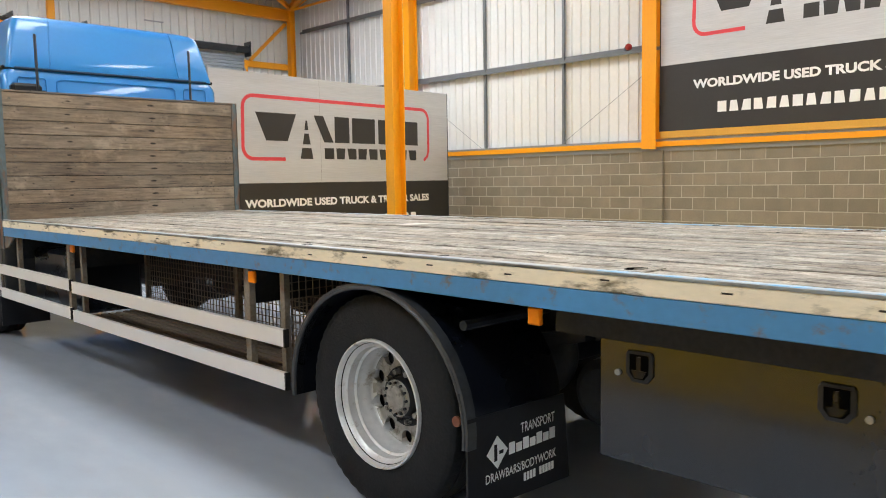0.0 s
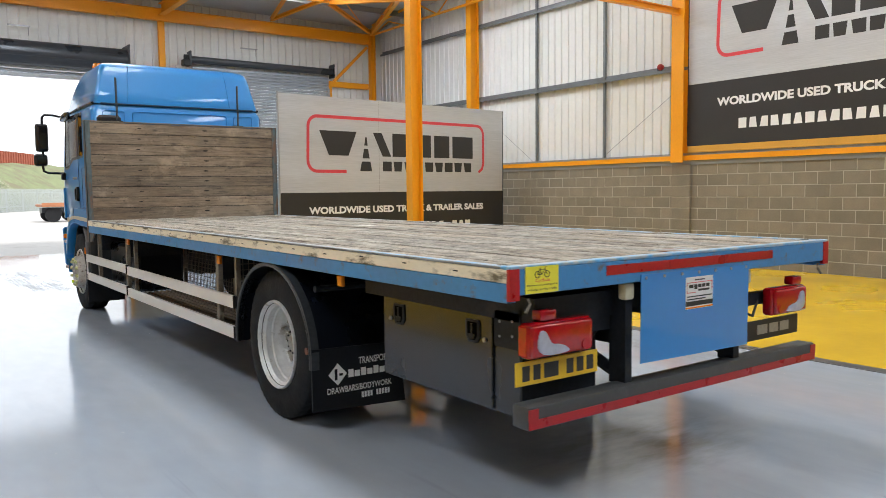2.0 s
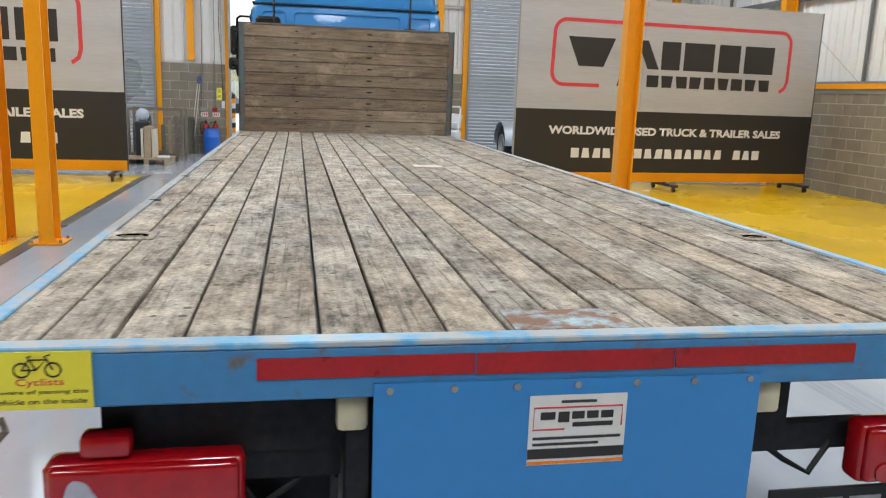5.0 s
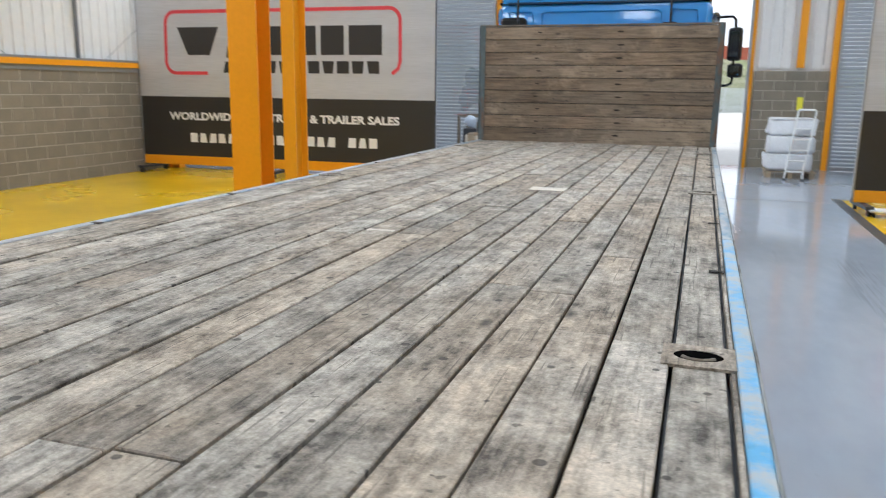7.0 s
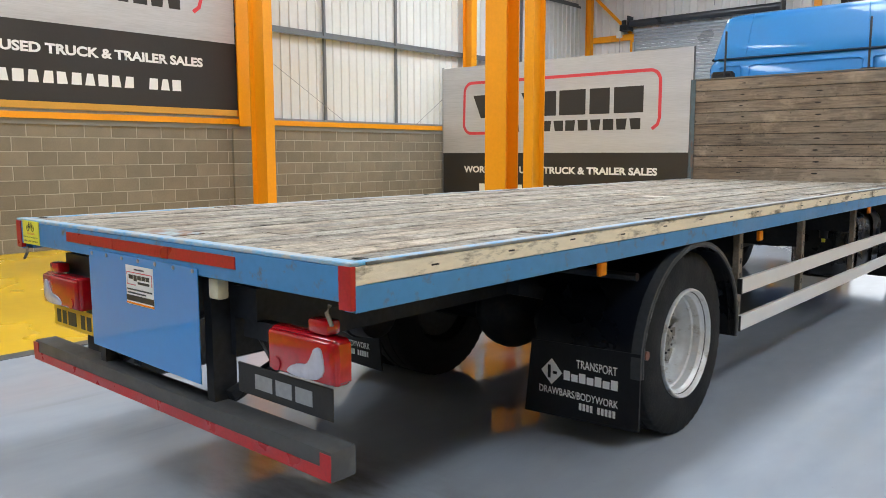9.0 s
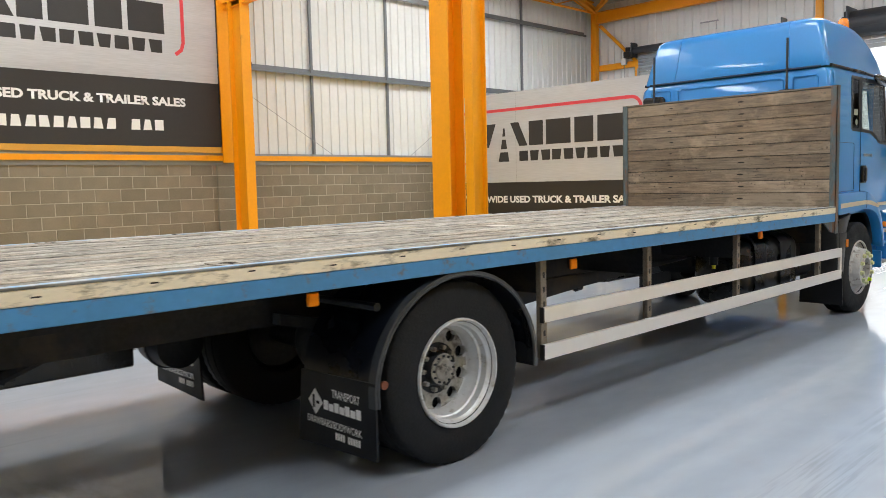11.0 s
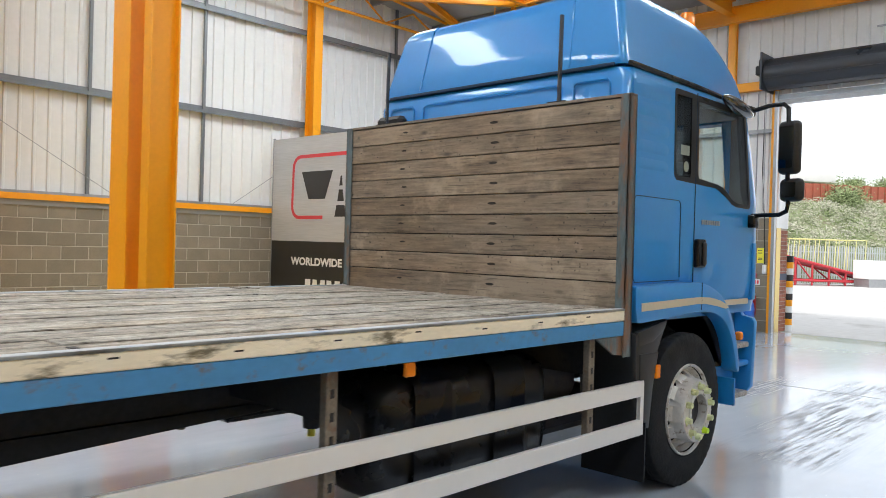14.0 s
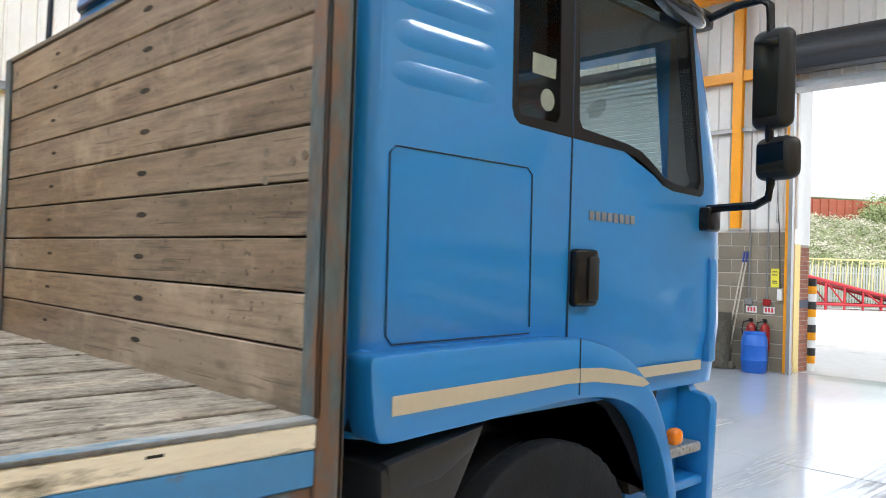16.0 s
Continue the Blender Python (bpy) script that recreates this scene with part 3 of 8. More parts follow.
beam("eaves_beam", (-9.6, 19.33, 6.33), (9.7, 19.33, 6.33), 0.32, 0.16, (0, 0, 1), "orange steel eaves beam above the roller doors")
for x in (3.13, -3.2):
    beam("rafter", (x, 19.3, 6.47), (x, 7.4, 6.50), 0.30, 0.17, (0, 0, 1), "orange steel rafter under the roof")
    beam("rafter", (x, 7.4, 6.50), (x, YS, 6.55), 0.30, 0.17, (0, 0, 1), "orange steel rafter under the roof")
for x0, x1, y in ((3.4, 9.9, 7.67), (-9.8, -3.3, 7.3)):
    beam("tie_beam", (x0, y, 5.05), (x1, y, 5.05), 0.12, 0.12, (0, 0, 1), "slim orange steel tie beam between columns")
beam("wind_brace", (9.8, 14.35, 6.72), (7.05, 17.1, 6.74), 0.14, 0.1, (0, 0, 1), "orange steel roof brace")
beam("wind_brace", (-9.7, 13.85, 6.72), (-6.95, 17.0, 6.74), 0.14, 0.1, (0, 0, 1), "orange steel roof brace")
for sx, ex, yw in ((1, 9.6, 14.35), (-1, -9.5, 13.85)):
    mid = 6.23 * sx
    beam("hip_brace", (ex, 19.2, 6.52), (7.05 * sx, 17.15, 6.72), 0.11, 0.09, (0, 0, 1), "orange steel brace from the corner column")
    beam("hip_rafter", (ex, 19.2, 6.52), (8.3 * sx, 15.1, 6.92), 0.16, 0.11, (0, 0, 1), "orange steel hip rafter at the hall's corner")
    beam("roof_brace", (mid, 19.2, 6.55), (5.0 * sx, 13.6, roof_z(13.6) - 0.2), 0.09, 0.08, (0, 0, 1), "slim orange steel roof brace")
    beam("roof_brace", (mid, 19.2, 6.55), (7.6 * sx, 14.0, roof_z(14.0) - 0.2), 0.10, 0.09, (0, 0, 1), "slim orange steel roof brace")
    beam("roof_tie", (3.2 * sx, 17.1, 6.74), (7.0 * sx, 17.1, 6.74), 0.07, 0.07, (0, 0, 1), "slim orange steel tie under the roof")
    solo("tie_rod", Tube([(7.5 * sx, 17.0, 6.74), (ex * 0.99, 19.15, 6.46)], 0.018, 6), M_ORANGE, "thin orange steel tie rod", "tie rod", group="roof tie rods")

# lattice girders along the side walls
for x in (9.6, -9.5):
    g = thing("lattice_girder", x, 14, 6.4, "orange steel lattice girder along the side wall under the roof", "girder", group="lattice girders")
    part("chord", Tube([(x, 19.1, 6.45), (x, 1.0, 6.45)], 0.035, 6), M_ORANGE, g)
    part("chord", Tube([(x, 19.1, 6.75), (x, 1.0, roof_z(1.0) - 0.15)], 0.035, 6), M_ORANGE, g)
    k = 0
    y = 19.0
    while y > 1.5:
        a, c = (x, y, 6.45), (x, y - 0.85, roof_z(y - 0.85) - 0.17)
        e = (x, y - 1.7, 6.45)
        part("lacing_bar", Tube([a, c], 0.022, 5), M_ORANGE, g)
        part("lacing_bar", Tube([c, e], 0.022, 5), M_ORANGE, g)
        y -= 1.7

# purlins under the roof
for y in (17.6, 15.6, 13.6, 11.6, 9.6):
    z = roof_z(y) - 0.02
    solo("roof_purlin", Box(-10.0, 10.1, y - 0.03, y + 0.03, z - 0.16, z), M_GALV, "galvanised steel roof purlin", "purlin", group="roof purlins", smooth=False)

# side wall rails, sill flashing and yellow dado rails
for nm, x, s in (("east", XE, 1), ("west", XW, -1)):
    def bx(d0, d1, y0, y1, z0, z1):
        return Box(min(x + s * d0, x + s * d1), max(x + s * d0, x + s * d1), y0, y1, z0, z1)
    solo("trim_flashing_" + nm, bx(-0.02, 0.1, YS, YN, 2.0, 2.09), M_GREYTRIM, "grey flashing on top of the blockwork", "flashing", kind="structure", smooth=False)
    bm = bx(-0.05, 0.1, YS, YN, 2.09, 2.19)
    solo("trim_rail_" + nm, bm, M_ORANGE, "orange steel rail along the top of the blockwork", "rail", kind="structure", smooth=False)
    solo("trim_sill_" + nm, bx(-0.02, 0.09, YS, YN, 2.19, 2.235), M_GALV, "galvanised cladding sill", "sill", kind="structure", smooth=False)
    for z in (3.96, 5.9):
        bm = bx(-0.02, 0.08, YS, YN - 0.1, z, z + 0.012)
        m2 = [box(bm, min(x - s * 0.02, x - s * 0.03), max(x - s * 0.02, x - s * 0.03), YS, YN - 0.1, z - 0.05, z + 0.012),
              box(bm, min(x + s * 0.05, x + s * 0.06), max(x + s * 0.05, x + s * 0.06), YS, YN - 0.1, z, z + 0.09)]
        solo("sheeting_rail_" + nm, bm, M_RAIL, "galvanised horizontal sheeting rail", "sheeting rail", kind="structure", smooth=False)
    for y in ((17.13, 12.06, 9.83, 5.3, 3.1, -1.4) if s > 0 else (16.4, 11.5, 9.38, 5.0, 2.8, -1.7)):
        solo("sheeting_post_" + nm, bx(0.01, 0.07, y - 0.025, y + 0.025, 2.235, 7.4), M_RAIL, "thin galvanised vertical sheeting post", "sheeting post", kind="structure", smooth=False)
    solo("wall_wire", Tube([(x - s * 0.01, 7.7 if s > 0 else 7.5, 3.6), (x - s * 0.01, 9.9, 2.2)], 0.006, 5), M_GALV, "thin diagonal bracing wire on the side wall", "wire", group="bracing wires")
    solo("wall_wire", Tube([(x - s * 0.01, 14.2, 3.6), (x - s * 0.01, 12.1, 2.2)], 0.006, 5), M_GALV, "thin diagonal bracing wire on the side wall", "wire", group="bracing wires")
    f = thing("alarm_sounder", x - s * 0.06, 8.2 if s > 0 else 7.8, 4.02, "small red alarm sounder fixed on the sheeting rail", "alarm sounder", group="alarm sounders")
    yy = 8.2 if s > 0 else 7.8
    bm = bmesh.new()
    lathe(bm, [(0, 0.001), (0, 0.06), (0.05, 0.065), (0.08, 0.05), (0.1, 0.001)], (x - s * 0.03, yy, 4.04), "x", 16, -s)
    part("body", bm, M_RED, f)
    part("bracket", Box(x - 0.05, x + 0.05, yy + 0.05, yy + 0.1, 3.98, 4.05), M_DARKSTEEL, f)

# front wall frames, roller doors
for i, (a, b_) in enumerate(DOORS):
    w = 0.08 if i == 1 else 0.12
    for j, x in enumerate((a - w, b_)):
        solo("trim_jamb_%d_%d" % (i, j), Box(x, x + w, YN - 0.06, YN + 0.1, 0, 4.95), M_ORANGE, "orange steel door jamb", "door frame", kind="structure", smooth=False)
for x0, x1 in ((-4.05, -2.37), (2.13, 3.78), (8.27, 9.6), (-9.5, -8.27)):
    solo("trim_frame_rail", Box(x0, x1, YN - 0.05, YN + 0.07, 4.78, 4.95), M_ORANGE, "orange steel frame rail between doors", "door frame", kind="structure", smooth=False)
    solo("trim_girt", Box(x0, x1, YN - 0.01, YN + 0.06, 3.93, 4.0), M_GALV, "galvanised sheeting rail", "sheeting rail", kind="structure", smooth=False)
beam("corner_brace", (8.35, 19.4, 4.95), (9.55, 19.4, 6.1), 0.08, 0.08, (0, 1, 0), "orange steel corner brace")
beam("corner_brace", (-8.25, 19.4, 4.95), (-9.45, 19.4, 6.1), 0.08, 0.08, (0, 1, 0), "orange steel corner brace")


def roller_door(a, b_, shut):
    d = thing("roller_door", (a + b_) / 2, YN, 0, "grey steel roller shutter door, " + ("closed" if shut else "rolled up open to the yard"), "roller door", group="roller doors")
    bm = bmesh.new()
    r = 0.10 if shut else 0.3
    lathe(bm, [(a - 0.05, 0.001), (a - 0.05, r), (b_ + 0.05, r), (b_ + 0.05, 0.001)], (0, YN - (0.2 if shut else 0.36), 5.2 if shut else 4.98), "x", 28)
    if shut:
        part("barrel", bm, M_DARKSTEEL, d, "dark steel roller barrel")
    else:
        part("rolled_curtain", bm, M_DARKSTEEL, d, "dark rolled-up shutter curtain")
        for k in range(9):
            w = 2 * math.pi * k / 9
            part("curtain_rib", Tube([(a - 0.04, YN - 0.36 + 0.3 * math.cos(w), 4.98 + 0.3 * math.sin(w)), (b_ + 0.04, YN - 0.36 + 0.3 * math.cos(w), 4.98 + 0.3 * math.sin(w))], 0.007, 5), M_DARKSTEEL, d)
    for x in (a - 0.09, b_ + 0.05):
        part("end_plate", Box(x, x + 0.03, YN - (0.34 if shut else 0.7), YN - 0.02, 5.02 if shut else 4.66, 5.42 if shut else 5.36), M_DARKSTEEL, d, smooth=False)
    for x in (a, b_ - 0.06):
        part("guide", Box(x, x + 0.06, YN - 0.15, YN - 0.062, 0, 4.7), M_GALV, d, smooth=False)
    bm = bmesh.new()
    tube(bm, [(a - 0.2, YN - 0.3, 5.0), (a - 0.2, YN - 0.3, 5.3)], 0.07, 12)
    box(bm, a - 0.3, a - 0.1, YN - 0.4, YN - 0.15, 5.0, 5.18, 0.02)
    part("motor", bm, M_BLACK, d, "black motor unit")
    z0 = 0.02 if shut else 4.45
    n = int(((5.14 if shut else 4.72) - z0) / 0.09)
    if shut:
        for k in range(n):
            z = z0 + k * 0.09
            bm = bmesh.new()
            prism(bm, [(YN - 0.10, z), (YN - 0.118, z + 0.012), (YN - 0.118, z + 0.06), (YN - 0.10, z + 0.085), (YN - 0.09, z + 0.085), (YN - 0.09, z)], "x", a + 0.02, b_ - 0.02)
            part("slat", bm, M_SHUT, d, smooth=False)
    else:
        for k in range(n):
            z = z0 + k * 0.09
            part("slat", Box(a + 0.02, b_ - 0.02, YN - 0.115, YN - 0.09, z, z + 0.085), M_SHUT, d, smooth=False)
    part("bottom_bar", Box(a + 0.02, b_ - 0.02, YN - 0.13, YN - 0.08, z0 - 0.015, z0 + 0.07), M_GALV, d, smooth=False)
    return d


for i, (a, b_) in enumerate(DOORS):
    roller_door(a, b_, i != 1)


# blockwork, laid block by block over a mortar bed
def block_mesh(w, h, d):
    bm = bmesh.new()
    c = 0.006
    prof = [(0, 0, 0), (w, 0, 0), (w, 0, h), (0, 0, h)]
    f = [bm.verts.new(p) for p in ((c, 0, c), (w - c, 0, c), (w - c, 0, h - c), (c, 0, h - c))]
    m_ = [bm.verts.new((p[0], c, p[2])) for p in prof]
    r = [bm.verts.new((p[0], d, p[2])) for p in prof]
    bm.faces.new(f)
    for A, B in ((f, m_), (m_, r)):
        for k in range(4):
            bm.faces.new((A[k], A[(k + 1) % 4], B[(k + 1) % 4], B[k]))
    return mesh_of(bm, "block", M_BLOCK)


BLK, BLK_HALF = block_mesh(0.44, 0.215, 0.09), block_mesh(0.215, 0.215, 0.09)


def blockwork(wall, origin, rz, length, rows, keep):
    """Courses of blocks; keep(s) tells which stretch is laid as single blocks, the rest joined."""
    base = pose(*origin, 0, 0, rz)
    verts, faces = [], []
    cube = [(0, 0, 0), (1, 0, 0), (1, 0, 1), (0, 0, 1), (0, 1, 0), (1, 1, 0), (1, 1, 1), (0, 1, 1)]
    for r in range(rows):
        s = -0.225 if r % 2 else 0.0
        while s < length - 0.02:
            a, b_ = max(s, 0), min(s + 0.44, length)
            z = r * 0.225 + 0.005
            if b_ - a > 0.05:
                if keep(a) and b_ - a > 0.2 and (abs(b_ - a - 0.44) < 0.01 or abs(b_ - a - 0.215) < 0.02):
                    ob = new("block", BLK if b_ - a > 0.4 else BLK_HALF)
                    ob.parent = wall
                    ob.matrix_basis = base @ pose(a, 0.0015 * ((r * 7 + int(a * 9)) % 3), z)
                else:
                    n = len(verts)
                    verts += [tuple(base @ Vector((a + cx_ * (b_ - a), 0.002 + cy_ * 0.09, z + cz_ * 0.215))) for cx_, cy_, cz_ in cube]
                    faces += [tuple(n + i for i in f) for f in ((0, 1, 2, 3), (1, 5, 6, 2), (5, 4, 7, 6), (4, 0, 3, 7), (3, 2, 6, 7), (0, 4, 5, 1))]
            s += 0.45
    if verts:
        me = bpy.data.meshes.new("blockwork")
        me.from_pydata(verts, [], faces)
        me.materials.append(M_BLOCK)
        ob = new("blockwork", me)
        ob.parent = wall
        ob["kind"] = "stuff"
    bm = Box(0, length, 0.0055, 0.11, 0, rows * 0.225)
    bmesh.ops.transform(bm, matrix=base, verts=bm.verts)
    part("mortar_bed", bm, M_MORTAR, wall, smooth=False)


PIER_BLK = block_mesh(0.44, 0.215, 0.06)


def pier(wall, x, y, rz):
    """A stack of single blocks, a little proud of the wall."""
    base = pose(x, y, 0, 0, 0, rz)
    for r in range(9):
        ob = new("block", PIER_BLK)
        ob.parent = wall
        ob.matrix_basis = base @ pose(0, 0.001 * (r % 3), r * 0.225 + 0.005)
    bm = Box(0.004, 0.436, 0.006, 0.055, 0, 2.0)
    bmesh.ops.transform(bm, matrix=base, verts=bm.verts)
    part("mortar_bed", bm, M_MORTAR, wall, smooth=False)


# ---- truck materials ----
BLUE = (0.011, 0.222, 0.60)
M_BLUE = paint("blue_cab_paint", BLUE, 0.40, coat=0.75, vary=0.04, scale=0.9, fine=30, bump=0.0, rough_vary=0.04)
M_RAVE = paint("worn_blue_steel", (0.050, 0.225, 0.48), 0.42, vary=0.1, scale=3, fine=30, stain=(0.13, 0.115, 0.10), stain_amount=0.2, stain_scale=12, stretch=(1, 0.8, 1))
M_EDGE = paint("rubbed_pale_blue_steel", (0.13, 0.42, 0.70), 0.4, vary=0.15, scale=9, fine=40, stain=(0.42, 0.45, 0.47), stain_amount=0.85, stain_scale=9)
M_CAP = paint("rubbed_edge_cap", (0.44, 0.46, 0.47), 0.42, metal=0.35, vary=0.2, scale=6, fine=45, stain=(0.17, 0.30, 0.42), stain_amount=0.4, stain_scale=7, stretch=(1, 0.4, 1), bump=0.2)
M_BEAD = paint("dirty_edge_bead", (0.24, 0.25, 0.25), 0.6, metal=0.2, vary=0.3, scale=8, stain=(0.09, 0.085, 0.075), stain_amount=0.6, stain_scale=10, stretch=(1, 0.4, 1))
M_PATCH = paint("pale_new_timber", (0.62, 0.57, 0.50), 0.8, vary=0.2, scale=8, fine=60)
M_CREAM = paint("chipped_cream_paint", (0.78, 0.71, 0.565), 0.6, vary=0.08, scale=4, fine=45, stain=(0.135, 0.115, 0.075), stain_amount=0.36, stain_scale=9, stretch=(1, 0.5, 1.8), bump=0.25)
M_DECK = timber("weathered_deck_board", (0.50, 0.455, 0.395), (0.062, 0.052, 0.042), "y", 0.78, 0.6, 0.6, 8.0, 0.40, 0.86, 1.27, 0.78, (0.945, 0.862, 0.778), 0.25,
                cracks=0.5, pits=0.75, boards=(0.80, 1.15), mottle_scale=32, fine=0.22)
M_HBOARD = timber("weathered_headboard_board", (0.31, 0.242, 0.178), (0.082, 0.061, 0.045), "x", 0.46, 0.9, 0.3, 3.0, 0.6, 0.72, 1.10, 0.28, (0.90, 0.82, 0.74), 0.5, cracks=0.6)
M_RUST = paint("rusty_steel_post", (0.17, 0.145, 0.115), 0.65, vary=0.35, scale=8, fine=60, stain=(0.15, 0.085, 0.05), stain_amount=0.3, stain_scale=14, bump=0.3)
M_POST = paint("blue_post_rust", (0.088, 0.118, 0.128), 0.6, vary=0.35, scale=6, fine=50, stain=(0.16, 0.085, 0.05), stain_amount=0.62, stain_scale=11, stretch=(1, 1, 0.35), bump=0.3)
M_TYRE = paint("tyre_rubber", (0.0125, 0.0135, 0.0155), 0.72, vary=0.25, scale=6, fine=70, bump=0.25)
M_SILVER = paint("silver_wheel_paint", (0.62, 0.63, 0.64), 0.36, metal=0.3, bump=0.0, rough_vary=0.06, vary=0.1, scale=9, fine=40, stain=(0.33, 0.29, 0.24), stain_amount=0.22, stain_scale=12)
M_DISC = paint("dirty_wheel_disc", (0.33, 0.32, 0.295), 0.5, metal=0.3, vary=0.25, scale=9, stain=(0.10, 0.085, 0.07), stain_amount=0.45, stain_scale=13)
M_DIRTYHUB = paint("flaking_hub_paint", (0.56, 0.555, 0.54), 0.42, metal=0.25, vary=0.12, scale=14, stain=(0.17, 0.13, 0.10), stain_amount=0.16, stain_scale=22)
M_GREASE = paint("greasy_hub", (0.26, 0.25, 0.225), 0.5, metal=0.2, vary=0.3, scale=16, stain=(0.035, 0.032, 0.03), stain_amount=0.4, stain_scale=22)
M_CHASSIS = paint("black_chassis_paint", (0.018, 0.0205, 0.026), 0.45, vary=0.4, scale=4, stain=(0.05, 0.042, 0.035), stain_amount=0.3)
M_GUARD = paint("navy_black_plastic", (0.004, 0.0055, 0.010), 0.3, vary=0.25, scale=3, fine=30, stain=(0.014, 0.015, 0.017), stain_amount=0.2)
M_TANK = paint("dusty_black_tank", (0.010, 0.0115, 0.0145), 0.28, vary=0.3, scale=5, stain=(0.035, 0.032, 0.03), stain_amount=0.2)
M_ARCH = paint("dusty_grey_mudguard", (0.034, 0.038, 0.044), 0.5, vary=0.3, scale=5, stain=(0.09, 0.085, 0.08), stain_amount=0.3)
M_FLAP = paint("black_rubber_flap", (0.010, 0.011, 0.014), 0.5, vary=0.2, scale=5)
M_BOX = paint("dark_grey_toolbox", (0.013, 0.016, 0.022), 0.2, vary=0.15, scale=2, fine=40, coat=0.3)
M_ALU = paint("off_white_side_rail", (0.71, 0.71, 0.695), 0.36, metal=0.2, vary=0.02, scale=2, fine=20, bump=0.0, rough_vary=0.02)
M_TAPE = paint("red_reflective_tape", (0.40, 0.010, 0.015), 0.35, vary=0.2, scale=8, fine=90)
M_LENSRED = paint("red_lens", (0.40, 0.004, 0.010), 0.12, coat=0.6, vary=0.15, scale=20)
M_LENSCLR = paint("clear_lens", (0.42, 0.43, 0.52), 0.12, coat=0.6, vary=0.12, scale=18)
M_LENSORG = paint("orange_lens", (0.85, 0.22, 0.01), 0.2, coat=0.5, vary=0.1)
M_PLATE = paint("yellow_plate", (0.80, 0.50, 0.02), 0.4, vary=0.05)
M_YSIGN = paint("yellow_sign", (0.82, 0.74, 0.06), 0.45, vary=0.04)
M_BUMPER = paint("dark_grey_bumper", (0.06, 0.062, 0.065), 0.5, vary=0.15, scale=6, stain=(0.11, 0.11, 0.11), stain_amount=0.25)
M_TRIM = paint("satin_black_trim", (0.009, 0.009, 0.010), 0.28, vary=0.15)
M_POD = paint("glossy_black_shell", (0.03, 0.032, 0.035), 0.15, coat=1.0, vary=0.1, bump=0.0, rough_vary=0.02)
# sticker colour darkened for the light lost through the tinted pane
M_STICK = paint("glass_dimmed_green_sticker", (0.24, 0.28, 0.24), 0.5, vary=0.15, scale=30)
M_GROOVE = paint("panel_gap", (0.008, 0.03, 0.07), 0.6, vary=0.1)
M_BEIGE = paint("reflective_band", (0.50, 0.45, 0.34), 0.45, vary=0.05)
M_NUT = paint("pale_yellow_nut_pointer", (0.62, 0.66, 0.36), 0.45, vary=0.2, scale=20)
M_NUTB = paint("bright_yellow_nut_pointer", (0.62, 0.85, 0.02), 0.4, vary=0.1)
M_GLASS = glass("cab_glass", (0.80, 0.88, 0.86))
M_MIRROR = paint("mirror_glass", (0.7, 0.7, 0.72), 0.02, metal=1.0, vary=0.01, bump=0.0, rough_vary=0.0)
M_INNER = paint("cab_lining", (0.16, 0.16, 0.165), 0.8, vary=0.1)
M_STEP = paint("worn_alloy_step_tread", (0.45, 0.44, 0.42), 0.5, metal=0.5, vary=0.4, scale=30, stain=(0.16, 0.14, 0.12), stain_amount=0.4, stain_scale=30)
# near-black without gloss: the shade inside a hollow, put into the colour
M_RECESS_SHADE = paint("recess_shade_black", (0.004, 0.004, 0.004), 1.0, vary=0.2, rough_vary=0.0)
M_RECESS_SHADE.node_tree.nodes["Principled BSDF"].inputs["Specular IOR Level"].default_value = 0.0
M_STAIN = paint("dark_bolt_stain", (0.02, 0.016, 0.012), 0.8, vary=0.3, scale=30)
M_FGUARD = paint("dark_plastic_guard", (0.022, 0.024, 0.027), 0.42, vary=0.2, scale=5, stain=(0.05, 0.048, 0.045), stain_amount=0.25)
for m_, v_ in ((M_CHASSIS, 0.2), (M_FLAP, 0.25), (M_GUARD, 0.3), (M_TRIM, 0.3), (M_BLACK, 0.3)):
    m_.node_tree.nodes["Principled BSDF"].inputs["Specular IOR Level"].default_value = v_
M_TYRE.node_tree.nodes["Principled BSDF"].inputs["Specular IOR Level"].default_value = 0.22
M_BROWNSLAT = paint("brown_cage_slat", (0.12, 0.085, 0.06), 0.75, vary=0.25, scale=5)


def solved(bm, setup):
    """The mesh after modifiers, as a new bmesh."""
    me = bpy.data.meshes.new("work")
    bmesh.ops.recalc_face_normals(bm, faces=bm.faces)
    bm.to_mesh(me)
    bm.free()
    ob = bpy.data.objects.new("work", me)
    scene.collection.objects.link(ob)
    extra = setup(ob) or []
    bpy.context.view_layer.update()
    got = bpy.data.meshes.new_from_object(ob.evaluated_get(bpy.context.evaluated_depsgraph_get()))
    out = bmesh.new()
    out.from_mesh(got)
    for o in [ob] + extra:
        bpy.data.objects.remove(o)
    return out


def soften(pts, n=2):
    """Corner cutting on a closed outline."""
    for _ in range(n):
        pts = [q for (a, c) in zip(pts, pts[1:] + pts[:1]) for q in ((a[0] * 0.75 + c[0] * 0.25, a[1] * 0.75 + c[1] * 0.25), (a[0] * 0.25 + c[0] * 0.75, a[1] * 0.25 + c[1] * 0.75))]
    return pts


